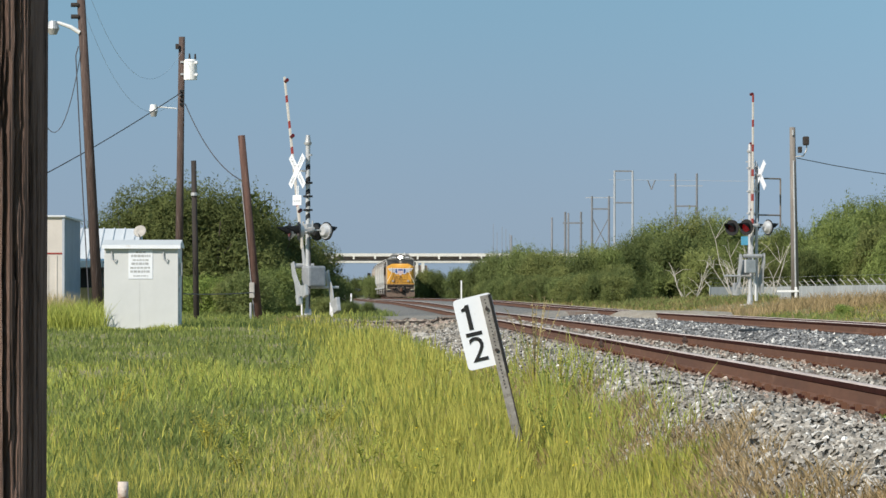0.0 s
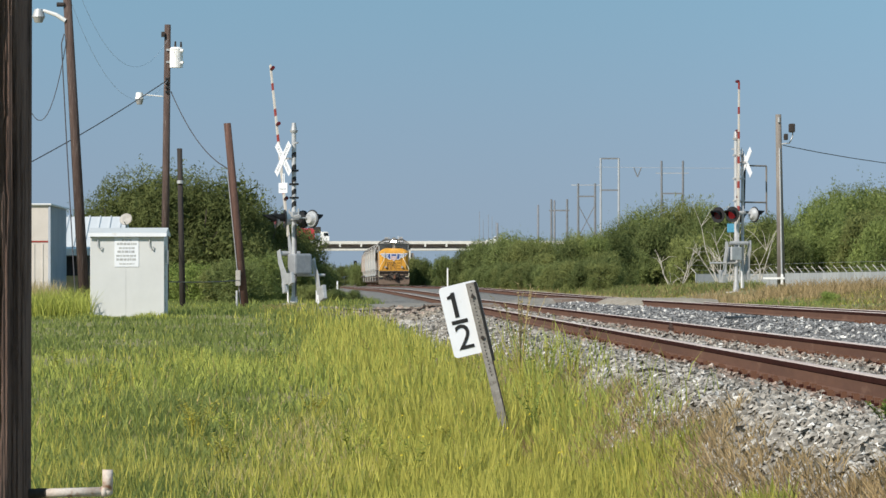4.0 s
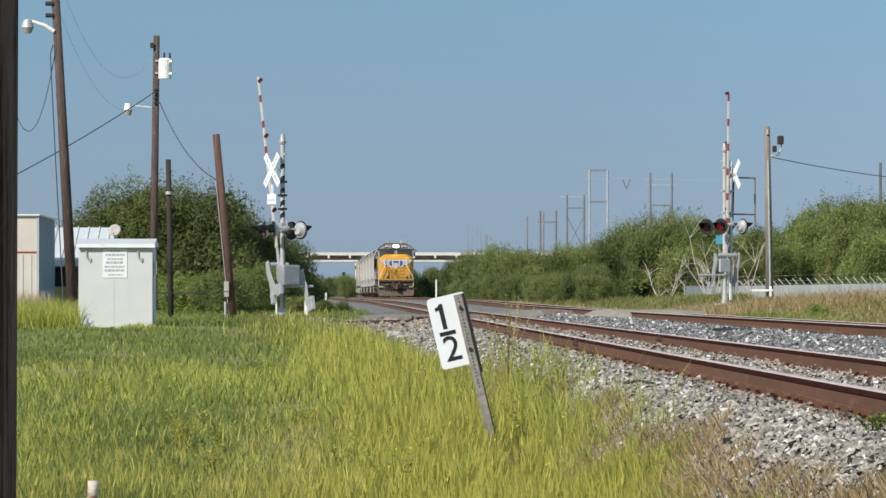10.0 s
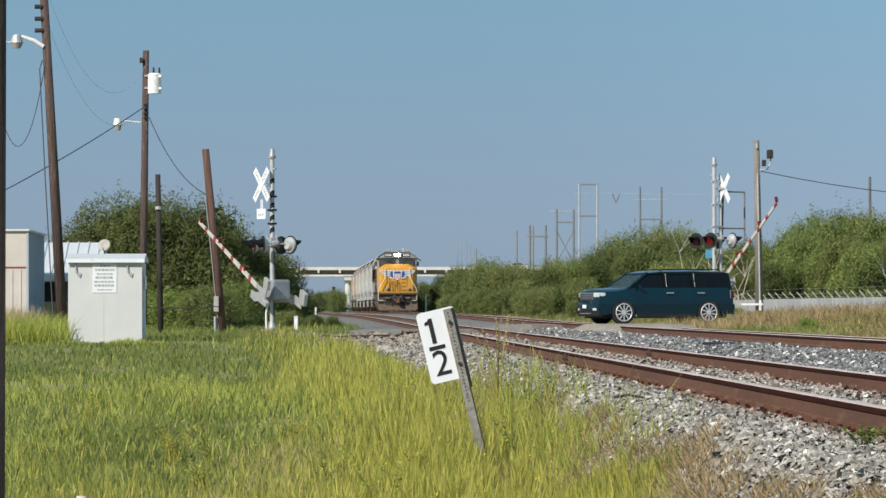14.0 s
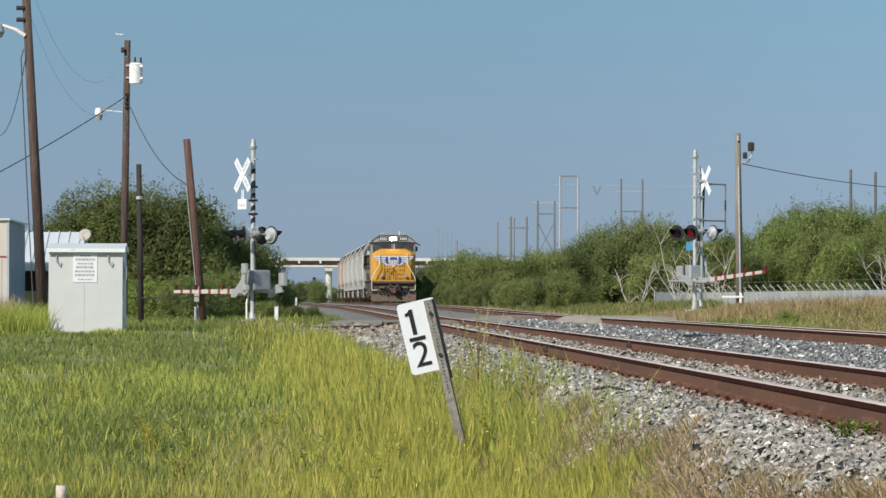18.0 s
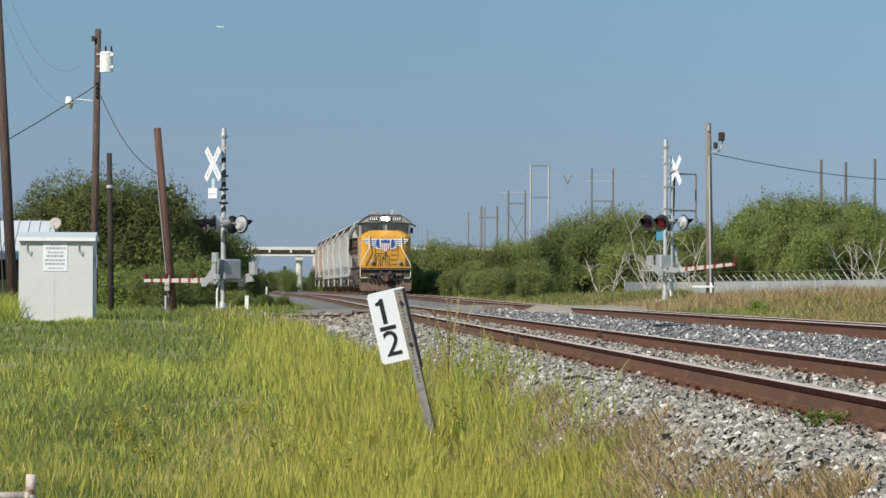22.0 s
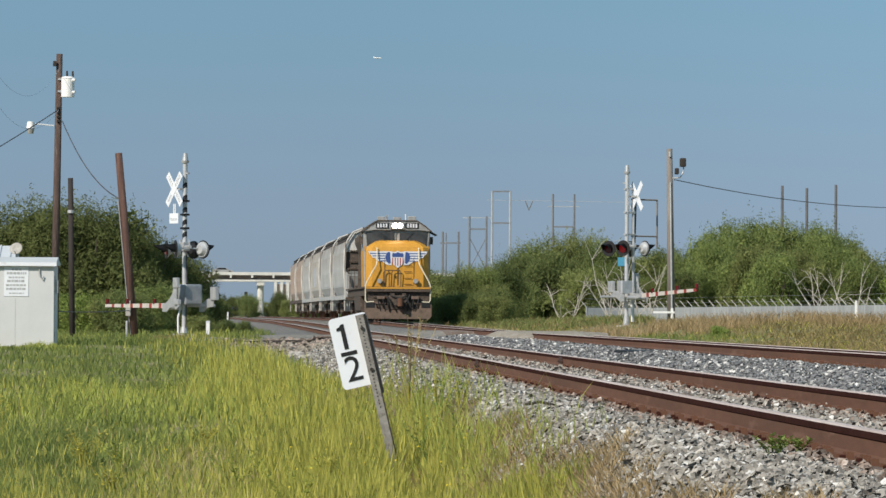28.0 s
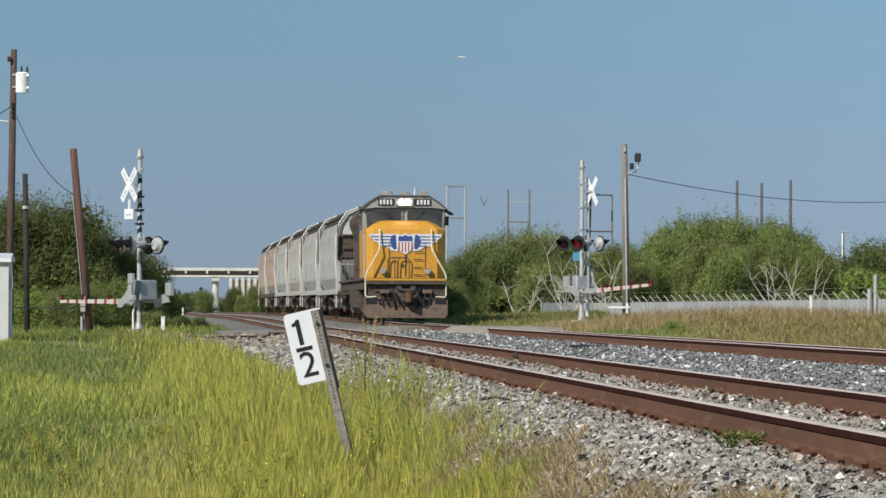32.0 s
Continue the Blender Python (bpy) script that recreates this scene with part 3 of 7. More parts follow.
# worn tan apron that buries the farther track's rails before the crossing
ax_, ay_ = np.linspace(6.2, 9.1, 18), np.linspace(102.5, 118.0, 46)
Xa, Ya = np.meshgrid(ax_, ay_)
lift = smooth(6.5, 7.1, Xa + 0.12 * np.sin(Ya * 0.9) + 0.06 * np.sin(Ya * 2.7)) * smooth(102.8, 104.6, Ya + 0.4 * np.sin(Xa * 4)) * (1 - smooth(115.6, 117.6, Ya + 0.5 * np.sin(Xa * 3)))
Za = ground_z(Xa, Ya) - 0.03 + (RAIL_B + 0.012 - ground_z(Xa, Ya) + 0.03) * lift + 0.006 * np.sin(Xa * 7 + Ya * 2.3)
ia = (np.arange(len(ay_) - 1)[:, None] * len(ax_) + np.arange(len(ax_) - 1)[None]).reshape(-1)
tagged(sheet("apron", np.stack([Xa, Ya, Za], -1).reshape(-1, 3), np.stack([ia, ia + 1, ia + len(ax_) + 1, ia + len(ax_)], -1), "dirt_pale", smooth=True), "tan dirt and asphalt packed over the rails", "dirt", kind="structure")

# rust-stained dirt under the rails of the nearer track
dx_ = np.linspace(2.82, 4.95, 22)
dy_ = np.concatenate([np.arange(14, 60, 0.4), np.arange(60, 128, 1.0)])
Xd, Yd = np.meshgrid(dx_, dy_)
Xv = Xd + bend(Yd)
edge_d = np.where((Xd < 2.83) | (Xd > 4.94), -0.06, 0.03)
Vd = np.stack([Xv + 0.04 * np.sin(Yd * 3.1) * (Xd < 3.0), Yd, ground_z(Xv, Yd) + edge_d + (np.random.rand(*Xd.shape) - 0.5) * 0.012], -1).reshape(-1, 3)
nd = len(dx_)
idd = (np.arange(len(dy_) - 1)[:, None] * nd + np.arange(nd - 1)[None]).reshape(-1)
tagged(sheet("track_dirt", Vd, np.stack([idd, idd + 1, idd + nd + 1, idd + nd], -1), "rail_dirt"), "rust-stained brown dirt between the rails", "dirt", kind="structure")

# road over the crossing
ru = np.arange(-70, 190, 0.5)
rv = np.concatenate([np.linspace(-1.7, 3.4, 8), [3.6]])
U, Vv = np.meshgrid(ru, rv)
RX, RY = ROAD.x + U * ROAD_DIR.x + Vv * ROAD_OUT.x, ROAD.y + U * ROAD_DIR.y + Vv * ROAD_OUT.y
RZ = road_z(U) + 0.004 - 0.06 * (Vv > 3.5) - 0.03 * (Vv < -1.6)
ir = (np.arange(len(rv) - 1)[:, None] * len(ru) + np.arange(len(ru) - 1)[None]).reshape(-1)
road = tagged(sheet("road", np.stack([RX, RY, RZ], -1).reshape(-1, 3), np.stack([ir, ir + 1, ir + len(ru) + 1, ir + len(ru)], -1), "asphalt", smooth=True), "worn grey asphalt road over the level crossing", "road", kind="structure")


# ---- tracks ----
RAIL_PROFILE = [(-0.07, -0.15), (0.07, -0.15), (0.07, -0.14), (0.03, -0.122), (0.029, -0.05), (0.036, -0.043), (0.036, -0.026), (0.035, -0.008), (0.026, 0.0), (-0.026, 0.0), (-0.035, -0.008), (-0.036, -0.026), (-0.036, -0.043), (-0.029, -0.05), (-0.03, -0.122), (-0.07, -0.14)]


def rail(cx, side, z, ys, parent):
    n = len(RAIL_PROFILE)
    xs = cx + side * 0.753 + bend(ys)
    V = np.array([[(x + px, y, z + h + pz) for px, pz in RAIL_PROFILE] for x, y, h in zip(xs, ys, grade(ys))]).reshape(-1, 3)
    F, H, K = [], [], []
    for i in range(len(ys) - 1):
        for k in range(n):
            q = (i * n + k, (i + 1) * n + k, (i + 1) * n + (k + 1) % n, i * n + (k + 1) % n)
            (H if k in (8, 9) else K if k in (4, 5, 6, 7, 10, 11, 12) else F).append(q)
    ob = sheet("rail", V, F, "rust", parent)
    hd = sheet("rail_head", V, H, "railhead_sheen", ob)
    hd["label"] = "worn running surface, its shine put into a pale tone"
    sheet("head_flank", V, K, "grease_shade", ob)["label"] = "dark greasy flank of the rail head"
    return ob


def track(cx, z, ys, label):
    tr = empty("railway_track", pose(0, 0, 0), label, "track", "parallel tracks", "structure")
    for side in (-1, 1):
        rail(cx, side, z - (0.05 if cx > 6 and side > 0 else 0), ys, tr)
    return tr


track_ys = np.concatenate([np.arange(4, 130, 4.0), np.arange(130, 260, 3.0), np.geomspace(262, 760, 40)])
track_a = track(TRACK_A, RAIL_A, track_ys, "rusty brown steel track on light grey stones")
track_b = track(TRACK_B, RAIL_B, track_ys, "brown steel track on raised grey stones")

tie_me = bpy.data.meshes.new("tie")
tb = box(-1.3, 1.3, -0.11, 0.11, -0.17, 0.0, 0.012)
tb.to_mesh(tie_me)
tb.free()
tie_me.materials.append(M["tie"])
plate_me = bpy.data.meshes.new("tie_plate")
pb = box(-0.09, 0.15, -0.05, 0.05, 0.0, 0.014)
for dx in (-0.1, 0.1):
    for dy in (-0.05, 0.05):
        box(dx - 0.012 + 0.0, dx + 0.025, dy - 0.014, dy + 0.014, 0.0, 0.05, bm=pb)
for dy in (-0.17,):
    box(-0.10, 0.10, dy - 0.02, dy + 0.02, -0.02, 0.03, bm=pb)
pb.to_mesh(plate_me)
pb.free()
plate_me.materials.append(M["rust"])
# anchors near black, with the shade around the rail foot in their colour
anchor_me = bpy.data.meshes.new("rail_anchor")
ab = box(-0.15, -0.085, -0.025, 0.025, 0.0, 0.022, 0.005)
ab.to_mesh(anchor_me)
ab.free()
anchor_me.materials.append(M["grease_shade"])
for tr, cx, z, y1 in ((track_a, TRACK_A, RAIL_A, 100), (track_b, TRACK_B, RAIL_B, 100)):
    for i in range(int((y1 - 14) / 0.5)):
        y = 14 + 0.5 * i
        t = new("tie", tie_me)
        t.parent, t.location = tr, (cx + random.uniform(-0.04, 0.04), y, z - 0.168)
        if y < 60:
            for side in (-1, 1):
                p = new("tie_plate", plate_me)
                p.parent, p.location, p.scale = t, (side * 0.753 - 0.0, 0, 0.002), (side, 1, 1)
                if cx == TRACK_A:
                    a = new("rail_anchor", anchor_me)
                    a.parent, a.location = t, (side * 0.753, 0.0, 0.014)

# joint bars bolted over the rail ends
for side, y in ((-1, 55.5), (1, 60.8)):
    jb = bmesh.new()
    for dx in (-0.040, 0.040):
        box(dx - 0.008, dx + 0.008, -0.3, 0.3, -0.13, -0.035, 0.004, jb)
    for k in range(6):
        rod((-0.055, -0.38 + 0.152 * k, -0.09), (0.055, -0.38 + 0.152 * k, -0.09), 0.018, seg=6, bm=jb)
    j = part("joint_bar", jb, "rust_dark", track_a, "rusty bolted rail joint")
    part("rail_gap", box(-0.046, 0.046, -0.10, 0.10, -0.16, -0.012), "rust_dark", j, "dark gap between rail ends")
    j.location = (TRACK_A + side * 0.753, y, RAIL_A)

# concrete panels in the crossing
for cx, z in ((TRACK_A, RAIL_A), (TRACK_B, RAIL_B)):
    tr = track_a if cx == TRACK_A else track_b
    for k in range(5):
        y = ROAD.y + (cx - ROAD.x) * 0.364 - 5.2 + 2.1 * k
        for x0, x1 in ((-0.66, 0.66), (-1.5, -0.80), (0.80, 1.5)):
            p = part("crossing_panel", box(x0, x1, 0, 2.07, -0.2, -0.004, 0.01), "panel", tr, "worn dirt-stained concrete crossing panel" if k == 0 and x0 == -0.66 else "")
            p.location = (cx + float(bend(y)), y, z - (0.068 if cx == TRACK_A else 0.058))


# ---- level crossing gates ----
def flasher(parent, m, lit, back="steel"):
    """A round signal head on its black disc with a long hood, facing -y of m."""
    f = part("signal_disc", rod((0, 0.0, 0), (0, -0.02, 0), 0.27, seg=24), "black", parent)
    f.matrix_local = m
    hs = rod((0, 0.0, 0), (0, 0.05, 0), 0.235, 0.225, seg=20)
    rod((0, 0.05, 0), (0, 0.15, 0), 0.20, 0.13, seg=20, bm=hs)
    part("housing", hs, back, f, "silver rear housing" if back == "steel" else "black rear housing")
    part("lens", rod((0, -0.02, 0), (0, -0.035, 0), 0.15, seg=20), "red_lit" if lit else "red_lens", f, "red glass lens")
    hb = bmesh.new()
    ang = [math.radians(a) for a in range(-20, 201, 20)]
    ring0 = [hb.verts.new((0.165 * math.cos(a), -0.02, 0.165 * math.sin(a))) for a in ang]
    ring1 = [hb.verts.new((0.165 * math.cos(a), -0.12 - 0.30 * max(0, math.sin(a)), 0.165 * math.sin(a) - 0.03)) for a in ang]
    for i in range(len(ang) - 1):
        hb.faces.new((ring0[i], ring0[i + 1], ring1[i + 1], ring1[i]))
    bmesh.ops.solidify(hb, geom=hb.faces, thickness=0.006)
    part("hood", hb, "black", f)


def crossing_gate(m, arm_len, label, turn, aim_front, aim_back, bare=False):
    g = empty("crossing_gate", m, label, "crossing gate", "level crossing gates")
    part("foundation", box(-0.26, 0.26, -0.26, 0.26, -0.6, -0.12 if bare else 0.02, 0.02), "concrete", g)
    mast = part("mast", rod((0, 0, 0.05), (0, 0, 5.05), 0.07, seg=16), "steel", g, smooth=False)
    for k in range(0 if bare else 5):
        bb = bmesh.new()
        lo_, hi_ = 2.82 + 0.36 * k, 2.97 + 0.36 * k
        A = [bb.verts.new((0.0725 * math.cos(a), 0.0725 * math.sin(a), lo_ + 0.07 * math.cos(a))) for a in [math.pi * 2 * q / 16 for q in range(16)]]
        B = [bb.verts.new((0.0725 * math.cos(a), 0.0725 * math.sin(a), hi_ + 0.07 * math.cos(a))) for a in [math.pi * 2 * q / 16 for q in range(16)]]
        for q in range(16):
            bb.faces.new((A[q], A[(q + 1) % 16], B[(q + 1) % 16], B[q]))
        part("black_band", bb, "black", mast, "slanting black stripe")
    part("base_flange", rod((0, 0, -0.14 if bare else 0.04), (0, 0, 0.22), 0.12, 0.09, seg=14), "galv", mast)
    part("bell", rod((0, 0, 5.05), (0, 0, 5.12), 0.1, 0.12, seg=14), "galv", g, "silver warning bell")
    part("bell_cap", rod((0, 0, 5.12), (0, 0, 5.34), 0.09, 0.06, seg=14), "galv", g)
    part("bell_bracket", box(-0.04, 0.2, -0.03, 0.03, 4.72, 4.77), "galv", g)
    # crossbuck
    for s in (-1, 1):
        b = part("crossbuck_blade", box(-0.61, 0.61, -0.012 if s < 0 else 0.002, -0.002 if s < 0 else 0.012, -0.115, 0.115), "sign_white", g, "white crossbuck blade with faded lettering")
        b.matrix_local = pose(-0.28, -0.2, 4.28) @ pose(0, 0, 0, 0, 0, -13 if bare else -3) @ pose(0, 0, 0, 0, s * 47, 0)
        for word, x0 in (("RAIL", -0.34), ("ROAD", 0.34)) if s < 0 else (("CROS", -0.34), ("SING", 0.34)):
            text_part("lettering", word, 0.15, pose(x0, -0.0145 if s < 0 else 0.0005, 0, 90, 0, 0), "galv", b, "faded grey lettering")
    part("crossbuck_bracket", box(-0.36, 0.0, -0.19, -0.15, 4.25, 4.31), "galv", g)
    part("crossbuck_arm", box(-0.03, 0.03, -0.19, 0, 4.25, 4.31), "galv", g)
    if not bare:
        pl = part("tracks_plate", box(-0.24, 0.24, -0.01, 0.01, -0.15, 0.15, 0.004), "sign_white", g, "small white plate for the number of tracks")
        pl.matrix_local = pose(-0.28, -0.2, 3.42)
        text_part("plate_lettering", "TRACKS", 0.105, pose(0, -0.012, -0.03, 90, 0, 0), "galv", pl)
        for x in (-0.34, -0.26):
            part("plate_strap", box(x, x + 0.045, -0.19, -0.18, 3.55, 3.85), "sign_white", g)
    # flashing lights on their turned crossarm
    tm = pose(0, 0, 0, 0, 0, turn)
    ca = part("signal_crossarm", rod((-0.62, 0, 2.58), (0.62, 0, 2.58), 0.045, seg=10), "galv", g)
    ca.matrix_local = tm
    part("junction_box", box(-0.12, 0.12, -0.12, 0.12, 2.46, 2.72, 0.02), "galv", g)
    for x in (-0.52, 0.52):
        hb_ = part("head_bracket", box(x - 0.035, x + 0.035, -0.40, 0.40, 2.51, 2.55), "galv", g)
        hb_.matrix_local = tm
        part("drop_pipe", rod((x, 0, 2.5), (x, 0, 2.8), 0.025, seg=8), "galv", ca)
        flasher(g, tm @ pose(x, -0.41, 2.50, 0, 0, aim_front), x < 0, "black" if bare and x > 0 else "steel")
        flasher(g, tm @ pose(x, 0.41, 2.50, 0, 0, 180 + aim_back), x < 0 and bare, "black" if x < 0 and not bare else "steel")
    # cables and conduit on the mast
    part("cable", tube([(0.09, 0.0, 0.2), (0.095, 0.02, 1.6), (0.1, 0.0, 2.5)], 0.018), "wire", g)
    for z in () if bare else (3.1, 3.5, 3.9):
        part("clamp", box(-0.1, 0.1, -0.1, 0.1, z, z + 0.06), "black", g)
    # machine
    mech = part("gate_machine", box(0.0, 0.3, -0.1, 0.2, 0.87, 1.4, 0.04) if bare else box(-0.22, 0.22, -0.1, 0.5, 0.87, 1.48, 0.06), "gate_grey", g, "grey steel gate machine housing")
    part("machine_door", box(0.05, 0.25, 0.2, 0.215, 0.9, 1.35) if bare else box(-0.17, 0.17, 0.5, 0.515, 0.92, 1.42, 0.008), "gate_grey", mech)
    part("machine_clamp", box(-0.3, -0.2, -0.02, 0.42, 0.95, 1.4, 0.02), "steel", mech)
    part("conduit", tube([(-0.14, -0.12, 0.0), (-0.15, -0.12, 0.5), (-0.10, -0.05, 0.9)], 0.03), "white", g, "thin white conduit")
    # arm, which swings about the machine's shaft
    arm = new("gate_arm")
    arm.parent = g
    arm.matrix_local = pose(0, 0.3, 0.85, 0, 80, 0)
    n = int((arm_len - 1.2) / 0.4)
    part("arm_root", prism([(-1.3, -0.05), (-0.2, -0.14), (0.1, -0.14), (0.1, 0.14), (-0.2, 0.14), (-1.3, 0.05)], -0.33, -0.29, bev=0.008), "galv", arm, "aluminium arm root")
    for k in range(n):
        step = (arm_len - 1.2) / n
        x1 = -1.2 - k * step + (0.09 if k % 2 == 0 and k else -0.0) - (0.09 if k % 2 else 0)
        x0 = -1.2 - (k + 1) * step + (0.09 if k % 2 else -0.09)
        taper = 0.075 - 0.03 * k / n
        part("arm_stripe", box(x0, x1, -0.345, -0.305, -taper, taper), "red_band" if k % 2 else "arm_white", arm, "red reflective band" if k % 2 else "white reflective band")
    for x in (-arm_len + 0.06, -arm_len * 0.72, -arm_len * 0.36):
        part("arm_lamp", rod((x, -0.32, 0.05), (x, -0.32, 0.2), 0.055, seg=12), "red_lens", arm, "small red arm lamp")
    part("cross_tube", rod((-0.68, -0.65, -0.06), (-0.68, 0.0, -0.06), 0.07, seg=10), "galv", arm)
    for y, q in ((-0.72, 0.0), (0.12, 0.05)) if bare else ((-0.65, 0.0), (0.42, 0.25)):
        part("counterweight_arm", prism([(-0.78 + q, 0.05), (-0.78 + q, -0.18), (-0.42 + q, -0.18), (-0.15 + q, -0.06), (0.35 + q, -0.02)] + ([(0.36, 0.3), (0.42, 0.62), (0.40, 0.80), (0.16, 0.80), (0.05, 0.36)] if y < 0 else [(0.35 + q, 0.22)]) + [(-0.2 + q, 0.2), (-0.48 + q, 0.08)], y - 0.015, y + 0.015, bev=0.004), "galv", arm)
        if y < 0:
            part("top_weight", prism([(0.14, 0.52), (0.48, 0.52), (0.48, 0.82), (0.14, 0.82)], y - 0.05, y + 0.05, bev=0.02), "galv", arm, "pale iron counterweight")
        part("counterweight", prism([(0.25 + q, 0.02), (0.58 + q, 0.03), (0.58 + q, 0.17), (0.25 + q, 0.2)] if y < 0 else [(0.2 + q, 0.16), (0.62 + q, 0.17), (0.62 + q, 0.55), (0.2 + q, 0.55)], y - 0.06, y + 0.06, bev=0.02), "galv", arm, "grey iron counterweight block")
    part("shaft", rod((0, -0.38, 0), (0, 0.7, 0), 0.04, seg=10), "galv", arm)
    return g, arm


gate_west, arm_west = crossing_gate(pose(-1.70, 124.3, 0.97, 0, 0, -57), 6.45, "grey mast gate with crossbuck and red-striped arm beside the tracks", -17, -4, 28)
gate_east, arm_east = crossing_gate(pose(13.1, 143.4, 1.40, 0, 0, 123), 6.25, "mast gate with crossbuck and maintenance cage by the fence", -10, 8, 30, True)
cage = part("cage_upright", rod((0, -1.32, 2.55), (0, -1.32, 4.18), 0.032, seg=6), "wood_grey", gate_east, "thin dark steel cage frame")
for z in (2.93, 4.18):
    part("cage_rail", rod((0, -0.2, z), (0, -1.32, z), 0.028, seg=6), "wood_grey", cage)
part("cable_mast", rod((0, -0.28, 0.0), (0, -0.28, 4.6), 0.05, seg=10), "steel", gate_east, "second thin mast with cables")
for z in (2.95, 3.7, 4.5):
    part("mast_clamp", box(-0.06, 0.06, -0.34, 0.1, z, z + 0.06), "galv", gate_east)
part("cable_loop", tube([(0, -0.34, 4.5), (0.05, -0.42, 4.0), (0, -0.36, 3.3), (0, -0.34, 2.7)], 0.035), "black", gate_east)
bl = part("emergency_sign", box(-0.17, 0.17, -0.01, 0.01, -0.15, 0.15, 0.02), "blue_sign", gate_east, "blue enamel notice plate")
bl.matrix_local = pose(0.08, 0.12, 2.05, 0, 0, 72)
part("notice_line", box(-0.1, 0.1, -0.014, -0.011, -0.02, 0.02), "white", bl)


# ---- locomotive and hoppers ----
def truck(parent, y, wheels, base, name="truck"):
    t = part(name, box(-1.15, 1.15, y - base / 2 - 0.5, y + base / 2 + 0.5, 0.62, 0.86, 0.05), "grime", parent)
    for s in (-1, 1):
        part("side_frame", prism_x([(y - base / 2 - 0.35, 0.4), (y - base / 2 - 0.3, 0.75), (y - 0.5, 0.9), (y + 0.5, 0.9), (y + base / 2 + 0.3, 0.75), (y + base / 2 + 0.35, 0.4), (y + base / 2 - 0.3, 0.42), (y + 0.4, 0.28), (y - 0.4, 0.28), (y - base / 2 + 0.3, 0.42)], s * 1.05 - 0.07, s * 1.05 + 0.07), "pilot", t)
    for k in range(wheels):
        wy = y - base / 2 + base * k / (wheels - 1)
        for s in (-1, 1):
            part("wheel", rod((s * 0.69, wy, 0.5), (s * 0.82, wy, 0.5), 0.5, seg=28), "rust", t)
        part("axle", rod((-0.95, wy, 0.5), (0.95, wy, 0.5), 0.08, seg=8), "grime", t)
    return t


